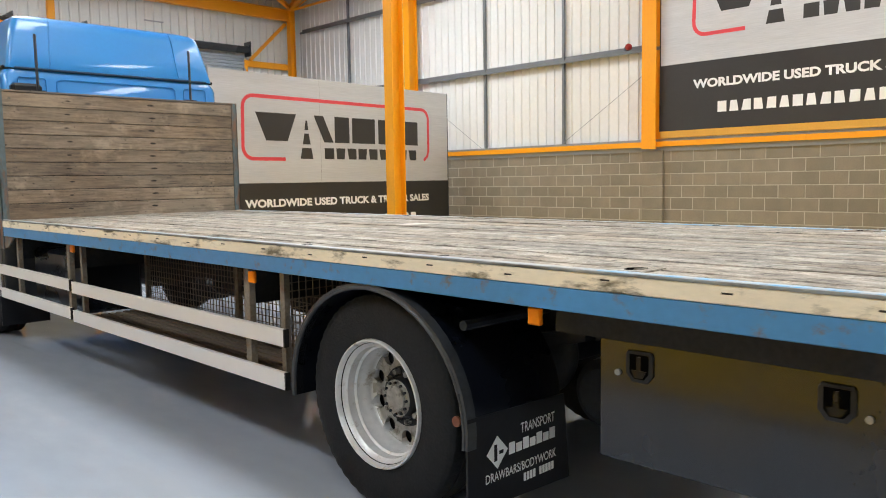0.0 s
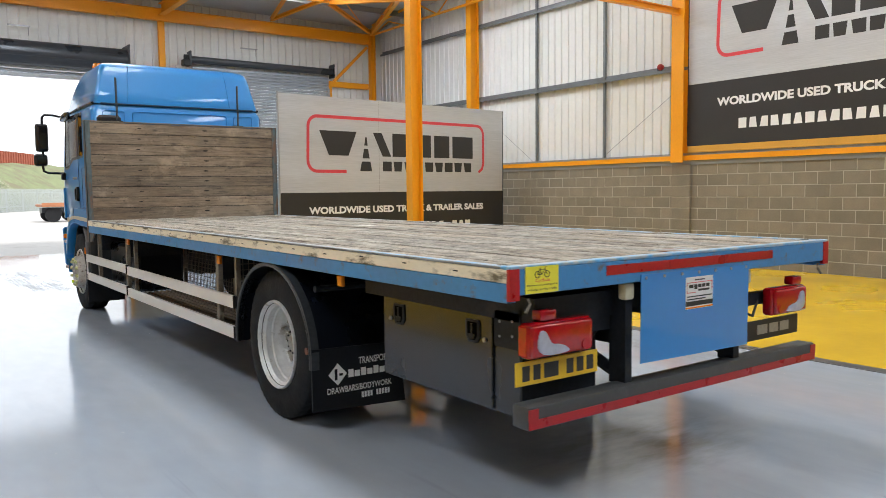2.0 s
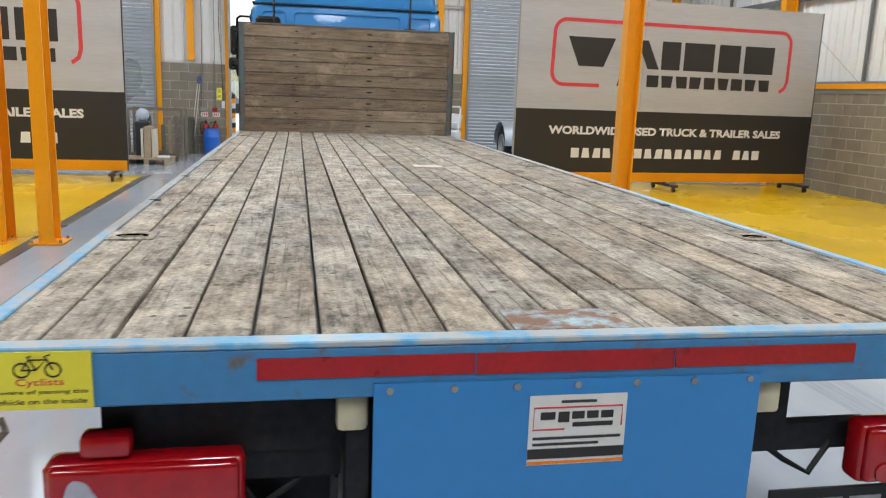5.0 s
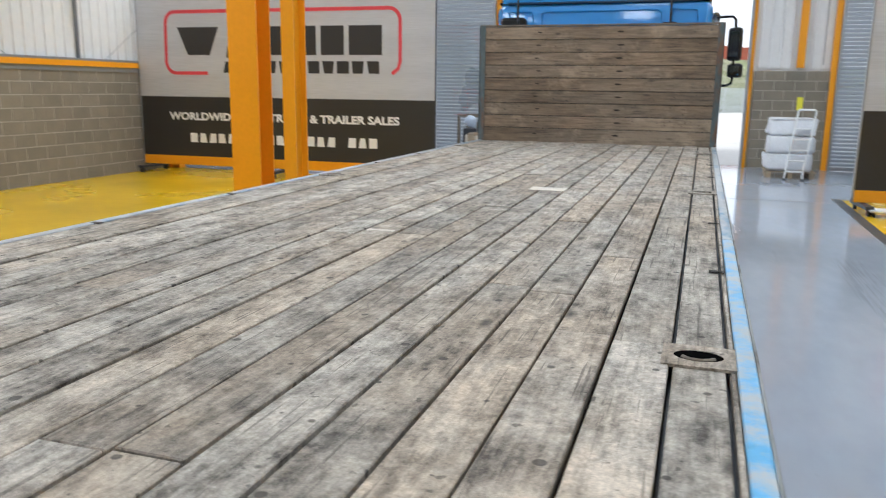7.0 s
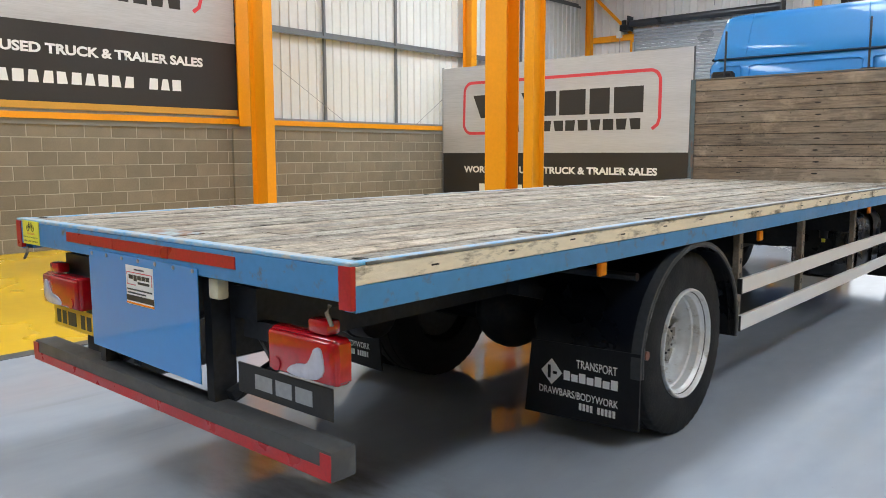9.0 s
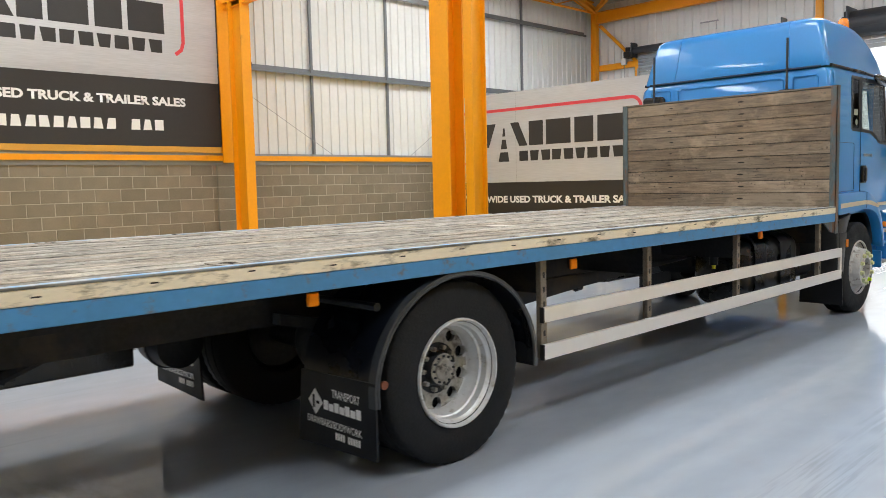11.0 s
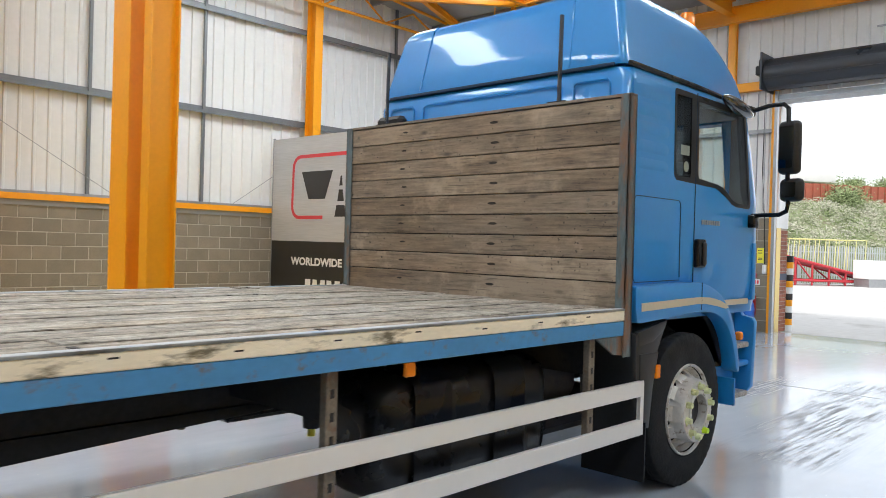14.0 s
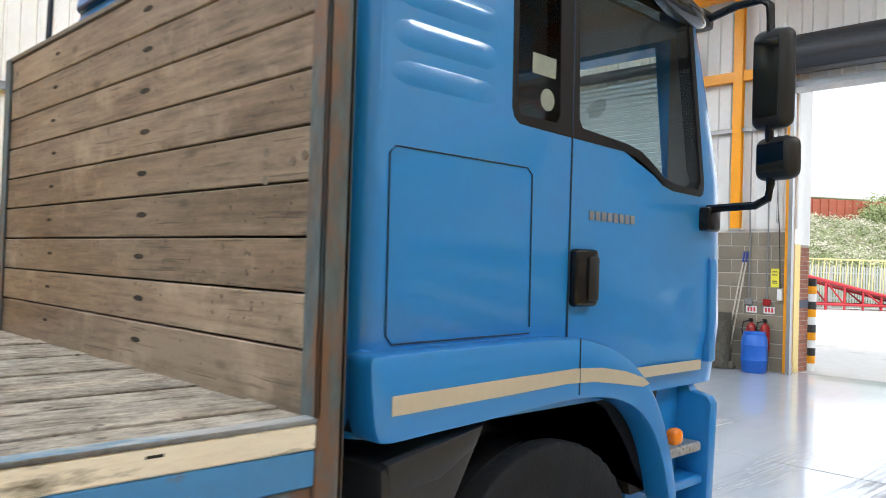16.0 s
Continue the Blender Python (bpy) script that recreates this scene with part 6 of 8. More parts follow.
for s in (-1, 1):
    fr = carved(Prism(FRAME, "x", s * 1.06, s * 1.1216), [Prism(inset(SMALL), "x", -1.4, 1.4), Prism(inset(MAIN), "x", -1.4, 1.4)])
    part("window_frame", fr, M_TRIM, cab, "black window surround", smooth=False)
    g1 = part("window_pane", Prism(SMALL, "x", s * 1.112, s * 1.117), glass("dark_tinted_glass", (0.16, 0.18, 0.18)), cab, "dark tinted rear quarter pane", smooth=False)
    g2 = part("window_pane", Prism(MAIN, "x", s * 1.112, s * 1.117), M_GLASS, cab, "clear door pane", smooth=False)
    g1.visible_shadow = g2.visible_shadow = False
    # door, hatch and panel joints
    X = s * 1.1215
    door = part("door_joint", Tube([(X, 8.965, 2.62), (X, 8.97, 2.0), (X, 8.97, 1.34)], 0.0032, 6), M_GROOVE, cab)
    part("hatch_joint", Tube([(X, 8.77, 1.36), (X, 8.2, 1.352), (X, 8.18, 1.375), (X, 8.175, 1.86), (X, 8.195, 1.88), (X, 8.74, 1.88), (X, 8.765, 1.86), (X, 8.772, 1.38)], 0.0024, 6), M_GROOVE, cab)
    part("door_handle", Box(min(s * 1.115, s * 1.152), max(s * 1.115, s * 1.152), 8.975, 9.105, 1.44, 1.635, 0.014, 3), M_TRIM, cab, "black door handle")
    part("handle_grip", Box(min(s * 1.15, s * 1.162), max(s * 1.15, s * 1.162), 9.035, 9.095, 1.46, 1.61, 0.008, 2), M_BLACK, cab)
    for k in range(8):
        part("model_bar", Box(min(s * 1.1195, s * 1.123), max(s * 1.1195, s * 1.123), 9.08 + k * 0.037, 9.106 + k * 0.037, 1.737, 1.769), M_GALV, cab, smooth=False)
    bm = bmesh.new()
    gv = {}
    for i in range(15):
        for j in range(49):
            yy, zz = 8.135 + 0.475 * i / 14, 2.02 + 0.56 * j / 48
            fade = min(1, i / 3, (14 - i) / 2) * min(1, j / 4, (48 - j) / 4)
            gv[i, j] = bm.verts.new((s * (1.1172 + 0.0078 * fade * (0.5 - 0.5 * math.cos(2 * math.pi * j / 9.6)) ** 0.7), yy, zz))
    for i in range(14):
        for j in range(48):
            bm.faces.new((gv[i, j], gv[i + 1, j], gv[i + 1, j + 1], gv[i, j + 1]))
    part("ribbed_side", bm, M_BLUE, cab)
    # wheel arch fender with reflective band
    fen = [(8.06, 1.30), (8.06, 1.335), (8.10, 1.338), (8.5, 1.345), (8.84, 1.35), (8.98, 1.338), (9.11, 1.305), (9.25, 1.245), (9.37, 1.15), (9.46, 1.02), (9.525, 0.88), (9.565, 0.74), (9.57, 0.69), (9.52, 0.69), (9.48, 0.82), (9.43, 0.93), (9.36, 1.02), (9.27, 1.085), (9.15, 1.127), (9.02, 1.145), (8.86, 1.15), (8.6, 1.135), (8.26, 1.12), (8.12, 1.112), (8.08, 1.13)]
    fender = part("wing", Prism(soften(fen), "x", s * 1.10, s * 1.213, 0.012, 2), M_BLUE, truck, "blue front wing over the wheel")
    part("arch_liner", Prism([(8.12, 1.12), (8.3, 1.13), (8.6, 1.15), (8.86, 1.165), (9.1, 1.135), (9.27, 1.06), (9.38, 0.94), (9.44, 0.72), (9.54, 0.72), (9.62, 1.1), (9.62, 1.30), (8.12, 1.30)], "x", s * 1.085, s * 0.6), M_CHASSIS, truck, "black wheel arch liner", smooth=False)
    part("wing_top", Box(min(s * 1.02, s * 1.12), max(s * 1.02, s * 1.12), 8.1, 9.0, 1.30, 1.342, 0.01), M_BLUE, truck)
    band = [(8.13, 1.235), (8.6, 1.245), (8.9, 1.25), (9.05, 1.242), (9.19, 1.22), (9.30, 1.19), (9.345, 1.165), (9.30, 1.157), (9.15, 1.18), (9.0, 1.20), (8.85, 1.205), (8.6, 1.197), (8.13, 1.185)]
    part("reflective_band", Prism(band, "x", s * 1.2125, s * 1.2155), M_BEIGE, fender, "beige reflective band", smooth=False)
    part("door_band", Box(min(s * 1.114, s * 1.1225), max(s * 1.114, s * 1.1225), 9.30, 9.90, 1.165, 1.205), M_BEIGE, cab, "beige reflective band", smooth=False)
    part("wing_joint", Tube([(s * 1.214, 8.92, 1.345), (s * 1.214, 8.92, 1.165)], 0.003, 4), M_GROOVE, fender)
    part("indicator", Box(min(s * 1.19, s * 1.245), max(s * 1.19, s * 1.245), 9.495, 9.555, 0.92, 0.985, 0.022, 3), M_LENSORG, truck, "round orange indicator lamp")
    # steps and bumper corner
    part("step_backing", Box(min(s * 0.98, s * 1.03), max(s * 0.98, s * 1.03), 9.50, 9.95, 0.46, 1.13, 0.012, 2), M_BLUE, truck, "blue step well")
    part("bumper_corner", Prism([(s * 1.0, 1.12), (s * 1.06, 1.12), (s * 1.09, 1.075), (s * 1.165, 1.06), (s * 1.185, 1.03), (s * 1.168, 0.54), (s * 1.14, 0.50), (s * 1.0, 0.50)], "y", 9.88, 9.94, 0.012, 2), M_BLUE, truck, "blue bumper corner")
    part("step_side", Box(min(s * 1.03, s * 1.19), max(s * 1.03, s * 1.19), 9.535, 9.56, 0.44, 0.64, 0.008, 2), M_BLUE, truck)
    part("step_shelf", Box(min(s * 1.02, s * 1.15), max(s * 1.02, s * 1.15), 9.56, 9.885, 0.70, 0.74, 0.008), M_BLUE, truck)
    for z in (0.865, 0.50):
        part("step_tread", Box(min(s * 1.02, s * 1.185), max(s * 1.02, s * 1.165), 9.565, 9.84, z - 0.022, z + 0.018, 0.008), M_STEP, truck, "worn metal step tread")
    part("corner_deflector", Box(min(s * 1.06, s * 1.135), max(s * 1.06, s * 1.135), 9.95, 10.01, 1.19, 1.63, 0.012, 2), M_BLUE, cab, "blue cab corner deflector")
    # mirrors
    XR = s * 1.125
    low = part("mirror_base", Box(min(s * 1.09, s * 1.165), max(s * 1.09, s * 1.165), 9.86, 9.97, 1.74, 1.84, 0.015, 2), M_TRIM, cab, "grey mirror arm foot")
    arm = bmesh.new()
    arm_low = bmesh.new()
    part("mirror_foot", Box(min(s * 1.02, s * 1.135), max(s * 1.02, s * 1.135), 9.80, 9.93, 2.585, 2.665, 0.02, 2), M_TRIM, cab, "black upper mirror foot")
    tube(arm, [(s * 1.05, 9.88, 2.62), (XR, 9.89, 2.63), (s * 1.25, 9.88, 2.655), (s * 1.36, 9.87, 2.655), (s * 1.395, 9.865, 2.62), (s * 1.40, 9.86, 2.5)], 0.017, 8)
    tube(arm_low, [(s * 1.40, 9.86, 2.2), (s * 1.405, 9.88, 1.92), (s * 1.395, 9.88, 1.865), (s * 1.34, 9.89, 1.84), (XR, 9.92, 1.835)], 0.017, 8)
    part("mirror_arm", arm, M_TRIM, cab, "black tubular mirror arm")
    part("mirror_arm", arm_low, M_TRIM, cab, "black tubular mirror arm")
    turn = Matrix.Translation((s * 1.40, 9.88, 0)) @ Matrix.Rotation(radians(-18 * s), 4, "Z") @ Matrix.Translation((-s * 1.40, -9.88, 0))

    def swung(bm):
        bmesh.ops.transform(bm, matrix=turn, verts=bm.verts)
        return bm
    a1 = swung(Box(s * 1.405 - 0.085, s * 1.405 + 0.085, 9.84, 9.93, 2.135, 2.53, 0.04, 4))
    m1 = part("mirror_head", a1, M_BLACK, cab, "large black door mirror")
    part("mirror_pane", swung(Box(s * 1.405 - 0.06, s * 1.405 + 0.06, 9.838, 9.8395, 2.18, 2.485, 0.0)), M_MIRROR, m1, smooth=False)
    a2 = swung(Box(s * 1.425 - 0.09, s * 1.425 + 0.09, 9.85, 9.94, 1.935, 2.105, 0.04, 4))
    m2 = part("mirror_head", a2, M_BLACK, cab, "small black wide-angle mirror")
    part("mirror_pane", swung(Box(s * 1.425 - 0.062, s * 1.425 + 0.062, 9.848, 9.8495, 1.965, 2.075, 0.0)), M_MIRROR, m2, smooth=False)
    pod = bmesh.new()
    bmesh.ops.create_uvsphere(pod, u_segments=24, v_segments=14, radius=1.0, matrix=Matrix.Translation((s * 1.16, 9.53, 2.605)) @ Matrix.Rotation(radians(-9), 4, "X") @ Matrix.Diagonal((0.055, 0.255, 0.048, 1)))
    part("kerb_mirror", pod, M_POD, cab, "glossy black kerb mirror over the door")
    part("kerb_mirror_arm", Box(min(s * 1.06, s * 1.15), max(s * 1.06, s * 1.15), 9.62, 9.80, 2.57, 2.63, 0.015, 2), M_TRIM, cab)
    part("roof_gutter", Tube([(s * 1.085, 8.14, 2.675), (s * 1.088, 9.0, 2.672), (s * 1.075, 9.72, 2.66)], 0.018, 6), M_TRIM, cab, "black roof joint strip")
ws = part("windscreen", Prism([(-0.95, 1.75), (0.95, 1.75), (0.88, 2.55), (-0.88, 2.55)], "y", 10.0, 10.008), M_GLASS, cab, "clear windscreen", smooth=False)
ws.visible_shadow = False
part("grille", Box(-0.8, 0.8, 10.2, 10.27, 1.15, 1.62, 0.02), M_TRIM, cab)
part("bumper", Box(-1.02, 1.02, 9.945, 10.25, 0.42, 1.05, 0.12, 4), M_BLUE, truck, "blue front bumper")
# cab interior
part("cab_floor", Box(-1.04, 1.04, 8.19, 9.87, 1.452, 1.47), M_INNER, cab, smooth=False)
part("cab_back_lining", Box(-1.04, 1.04, 8.182, 8.2, 1.47, 2.58), M_INNER, cab, smooth=False)
part("cab_roof_lining", Box(-1.04, 1.04, 8.2, 9.86, 2.565, 2.585), M_INNER, cab, smooth=False)
for s in (-1, 1):
    part("pillar_lining", Box(min(s * 0.965, s * 1.072), max(s * 0.965, s * 1.072), 9.855, 9.877, 1.86, 2.58, 0.008), M_INNER, cab, "grey pillar lining")
    part("door_lining", Box(min(s * 1.05, s * 1.073), max(s * 1.05, s * 1.073), 8.25, 9.85, 1.47, 1.885, 0.008), M_INNER, cab, "grey door lining")
part("dashboard", Box(-1.03, 1.03, 9.62, 9.98, 1.5, 1.86, 0.05, 2), M_TRIM, cab)
for s in (-1, 1):
    seat = part("seat", Box(s * 0.62 - 0.25, s * 0.62 + 0.25, 8.62, 9.15, 1.55, 1.76, 0.06, 3), M_INNER, cab, "grey cab seat")
    part("seat_back", Box(s * 0.62 - 0.24, s * 0.62 + 0.24, 8.5, 8.66, 1.7, 2.32, 0.06, 3), M_INNER, seat)
part("steering_wheel", Tube([(0.62 + 0.2 * math.cos(w), 9.5 + 0.06 * math.sin(w), 1.92 + 0.19 * math.sin(w)) for w in np.linspace(0, 6.2832, 25)], 0.015, 6), M_BLACK, cab)
part("window_sticker", Box(1.1175, 1.1185, 8.755, 8.875, 2.185, 2.25), M_STICK, cab, "small white window sticker, darkened as if behind the tinted glass", smooth=False)
part("window_sticker", Cyl((1.1175, 8.835, 2.11), (1.1185, 8.835, 2.11), 0.036, 20), M_STICK, cab, "round pale green window sticker, darkened as if behind the tinted glass")
# high roof
roof = loft([(2.672, 1.075, 8.105, 10.06, 0.045, 0.3), (2.70, 1.07, 8.10, 10.08, 0.045, 0.32), (2.85, 1.04, 8.132, 10.02, 0.05, 0.34), (3.0, 1.008, 8.163, 9.86, 0.055, 0.36), (3.1, 0.985, 8.185, 9.68, 0.06, 0.36), (3.16, 0.962, 8.20, 9.52, 0.07, 0.36), (3.195, 0.93, 8.235, 9.38, 0.10, 0.34), (3.222, 0.84, 8.33, 9.15, 0.14, 0.3), (3.24, 0.6, 8.5, 8.95, 0.14, 0.18)])
rf = part("high_roof", roof, M_BLUE, cab, "glossy blue high roof")
for x in (-0.66, 0.66):
    part("roof_crease", Tube([(x * 1.02, 8.098, 2.70), (x, 8.130, 2.85), (x * 0.985, 8.161, 3.0), (x * 0.97, 8.183, 3.1), (x * 0.96, 8.199, 3.16), (x * 0.95, 8.235, 3.197)], 0.007, 6), M_BLUE, rf)
part("roof_seam", Tube([(-1.0, 8.10, 2.672), (1.0, 8.10, 2.672)], 0.012, 6), M_GROOVE, rf)
for s in (-1, 1):
    part("rear_press_line", Tube([(s * 0.72, 8.087, 2.40), (s * 0.72, 8.087, 2.56), (s * 0.74, 8.087, 2.585), (s * 0.96, 8.087, 2.585), (s * 0.98, 8.087, 2.56), (s * 0.98, 8.087, 2.40)], 0.006, 6), M_BLUE, cab)
part("rear_press_line", Tube([(-0.62, 8.087, 2.40), (-0.62, 8.087, 2.56), (-0.58, 8.087, 2.585), (0.58, 8.087, 2.585), (0.62, 8.087, 2.56), (0.62, 8.087, 2.40)], 0.006, 6), M_BLUE, cab)
part("intake_pipe", Box(-1.06, -0.78, 8.0, 8.1, 2.36, 2.52, 0.03), M_BLACK, cab, "black air intake behind the cab")
bm = bmesh.new()
lathe(bm, [(0.0, 0.001), (0.0, 0.065), (0.03, 0.065), (0.10, 0.06), (0.13, 0.045), (0.14, 0.001)], (0.68, 9.66, 3.27), "z", 20)
part("beacon", bm, M_LENSORG, cab, "orange roof beacon")
bm = bmesh.new()
lathe(bm, [(0.0, 0.001), (0.0, 0.065), (0.03, 0.065), (0.10, 0.06), (0.13, 0.045), (0.14, 0.001)], (-0.68, 9.66, 3.27), "z", 20)
part("beacon", bm, M_LENSORG, cab, "orange roof beacon")
for x in (-0.68, 0.68):
    part("beacon_stem", Cyl((x, 9.66, 3.0), (x, 9.66, 3.28), 0.03, 10), M_BLACK, cab)
# ---- printed banners ----
def banner(A, B, z0, black, top, standing):
    A, B = Vector((*A, 0)), Vector((*B, 0))
    e = (B - A).normalized()
    n = Vector((e.y, -e.x, 0))
    L = (B - A).length
    k = L / 6.41
    vs = (black - z0) / 1.16
    M = Matrix(((e.x, n.x, 0, A.x), (e.y, n.y, 0, A.y), (0, 0, 1, 0), (0, 0, 0, 1)))
    name = "standing_banner" if standing else "wall_banner"
    lab = ("large brushed silver and black advertising banner on a wheeled frame" if standing else "large brushed silver and black advertising banner on the side wall")
    t = thing(name, A.x + e.x * L / 2, A.y + e.y * L / 2, 0.004 if standing else z0, lab, "banner", group="advertising banners")

    def bx(nm, u0, u1, d0, d1, v0, v1, m, parent, label="", bev=0.0):
        bm = Box(u0, u1, d0, d1, v0, v1, bevel=bev)
        bmesh.ops.transform(bm, matrix=M, verts=bm.verts)
        return part(nm, bm, m, parent, label, smooth=False)

    def shape(pts, m, parent, nm="print_shape", d=0.0035):
        bm = bmesh.new()
        prism(bm, pts, "y", 0.001, d)
        bmesh.ops.transform(bm, matrix=M, verts=bm.verts)
        return part(nm, bm, m, parent, smooth=False)
    face = bx("banner_face", 0, L, -0.03, 0.0, black, top, M_BSILVER, t, "brushed silver print")
    foot = bx("banner_foot", 0, L, -0.03, 0.0008, z0, black, M_BBLACK, t, "black print")
    if standing:
        bx("seam_line", L * 0.39, L * 0.39 + 0.004, 0.0, 0.001, black, top, M_GREYTRIM, face)
        bx("base_board", 0, L, -0.04, 0.01, 0.17, z0, M_ORANGE, t, "orange base board")
        for u in (0.15, L * 0.5, L - 0.2):
            bx("foot", u - 0.06, u + 0.06, -0.5, 0.35, 0.10, 0.15, M_DARKSTEEL, t)
            for d in (-0.45, 0.3):
                bm = Cyl((u - 0.02, d, 0.055), (u + 0.02, d, 0.055), 0.05, 14)
                bmesh.ops.transform(bm, matrix=M, verts=bm.verts)
                part("castor", bm, M_BLACK, t)
            bx("rear_post", u - 0.03, u + 0.03, -0.09, -0.03, 0.12, top - 0.05, M_DARKSTEEL, t)
            bm = Tube([(u, -0.45, 0.15), (u, -0.06, 1.6)], 0.02, 6)
            bmesh.ops.transform(bm, matrix=M, verts=bm.verts)
            part("brace", bm, M_DARKSTEEL, t)
        bx("end_strip", -0.025, 0.0, -0.04, 0.005, 0.17, top + 0.03, M_GALV, t, "pale end strip")
        bx("end_strip", L, L + 0.02, -0.04, 0.005, 0.17, top, M_DARKSTEEL, t)
    else:
        bx("lower_board", 0, L, -0.03, 0.012, 2.24, z0, M_YPALE, t, "pale orange board under the banner")
        bx("edge_strip", -0.02, 0.0, -0.03, 0.004, z0, top, M_DARKSTEEL, t)
        bx("edge_strip", L, L + 0.02, -0.03, 0.004, z0, top, M_DARKSTEEL, t)
    # red outline, open at the lower right
    def P(u, v):
        return (u * k, 0.0, black + v * vs)
    r = 0.22
    def corner(cu, cv, a0, a1):
        return [P(cu + r * math.cos(radians(a)), cv + r * math.sin(radians(a))) for a in np.linspace(a0, a1, 7)]
    path = [P(1.62, 0.45), P(0.95, 0.45)] + corner(0.66 + r, 0.45 + r, 265, 180) + corner(0.68 + r, 1.60 - r, 175, 90) + corner(5.73 - r, 1.60 - r, 88, 0) + [P(5.73, 0.68), P(5.69, 0.55), P(5.57, 0.46)]
    bm = bmesh.new()
    pv = [Vector(p) for p in path]
    prev = None
    for i, p in enumerate(pv):
        d = (pv[min(i + 1, len(pv) - 1)] - pv[max(i - 1, 0)]).normalized()
        s = Vector((-d.z, 0, d.x)) * 0.034
        q = [bm.verts.new(p + s + Vector((0, 0.0035, 0))), bm.verts.new(p - s + Vector((0, 0.0035, 0))), bm.verts.new(p - s + Vector((0, 0.0005, 0))), bm.verts.new(p + s + Vector((0, 0.0005, 0)))]
        if prev:
            for j in range(4):
                bm.faces.new((prev[j], prev[(j + 1) % 4], q[(j + 1) % 4], q[j]))
        prev = q
    bmesh.ops.transform(bm, matrix=M, verts=bm.verts)
    part("print_outline", bm, M_BRED, face, "red outline", smooth=False)

    def S(pts, m=M_BBLACK):
        shape([(u * k, black + v * vs) for u, v in pts], m, face)
    lo, hi = 0.79, 1.31
    S([(0.95, hi), (1.90, hi), (1.68, lo), (1.18, lo)])
    S([(2.13, 1.20), (2.17, 1.20), (2.19, 1.02), (2.10, 1.02)])
    S([(2.09, 0.95), (2.20, 0.95), (2.24, 0.74), (2.05, 0.74)])
    S([(2.03, 0.67), (2.26, 0.67), (2.30, 0.46), (1.98, 0.46)])
    S([(2.34, hi), (2.58, hi), (2.84, lo), (2.60, lo)])
    for u0, u1 in ((2.88, 3.28), (3.36, 4.02), (4.12, 4.60), (4.70, 5.37)):
        S([(u0, hi), (u1, hi), (u1, lo), (u0, lo)])
    for i in range(9):
        u = 2.60 + i * 0.308
        S([(u, 0.68), (u + 0.25, 0.68), (u + 0.25 - 0.03 * (i % 2), 0.46), (u + 0.02 * (i % 3), 0.46)])
    # tag line and a row of plain bars
    me = text_mesh("WORLDWIDE USED TRUCK & TRAILER SALES", 0.155 * vs, 5.06 * k, 0.0, 0.042)
    bm = bmesh.new()
    bm.from_mesh(me)
    bmesh.ops.transform(bm, matrix=M @ Matrix(((1, 0, 0, 0.66 * k), (0, 0, -1, 0.003), (0, 1, 0, black - 0.455 * vs), (0, 0, 0, 1))) @ Matrix.Diagonal((1, 1, -1, 1)), verts=bm.verts)
    part("lettering", bm, M_BWHITE, foot, "white capital lettering", smooth=False)
    for i in range(19):
        u = 1.14 + i * 0.22
        if i != 15:
            shape([(u * k, black - 0.885 * vs), ((u + 0.165) * k, black - 0.885 * vs), ((u + 0.165 - 0.03 * (i % 2)) * k, black - 0.705 * vs), ((u + 0.02 * (i % 3)) * k, black - 0.705 * vs)], M_BWHITE, foot, "print_bar")
    return t


M_YPALE = paint("pale_orange_board", (0.62, 0.33, 0.05), 0.5, vary=0.08, scale=2)
banner((3.33, 12.41), (9.72, 12.97), 0.35, 1.515, 3.54, True)
banner((-9.87, 13.02), (-3.56, 13.16), 0.35, 1.54, 3.57, True)
banner((9.99, 7.5), (9.99, 1.1), 2.37, 3.59, 6.0, False)
banner((-9.89, 0.72), (-9.89, 7.12), 2.35, 3.57, 6.0, False)

# ---- by the open door ----
M_BARREL = paint("blue_plastic_drum", (0.012, 0.12, 0.52), 0.35, vary=0.1)
bm = bmesh.new()
lathe(bm, [(0.0, 0.001), (0.0, 0.175), (0.03, 0.19), (0.18, 0.2), (0.2, 0.207), (0.22, 0.2), (0.42, 0.2), (0.44, 0.207), (0.46, 0.2), (0.56, 0.19), (0.6, 0.165), (0.62, 0.17), (0.645, 0.165), (0.645, 0.12), (0.63, 0.11), (0.63, 0.001)], (-2.71, 19.13, 0), "z", 32)
solo("plastic_drum", bm, M_BARREL, "bright blue plastic drum standing by the door pier", "drum")


def extinguisher(x):
    t = thing("fire_extinguisher", x, 19.36, 0.33, "red fire extinguisher hung on the block pier", "fire extinguisher", group="extinguishers at the door")
    bm = bmesh.new()
    lathe(bm, [(0, 0.001), (0, 0.07), (0.02, 0.075), (0.36, 0.075), (0.41, 0.055), (0.43, 0.025), (0.45, 0.025)], (x, 19.36, 0.33), "z", 20)
    part("cylinder", bm, M_RED, t)
    part("valve", Box(x - 0.025, x + 0.025, 19.33, 19.39, 0.78, 0.83, 0.008), M_BLACK, t)
    part("lever", Box(x - 0.012, x + 0.012, 19.26, 19.38, 0.83, 0.845), M_BLACK, t)
    part("hose", Tube([(x - 0.03, 19.35, 0.80), (x - 0.12, 19.34, 0.78), (x - 0.14, 19.33, 0.64), (x - 0.09, 19.33, 0.48)], 0.012, 6), M_BLACK, t)
    part("bracket", Box(x - 0.04, x + 0.04, 19.43, 19.45, 0.38, 0.76), M_GALV, t)


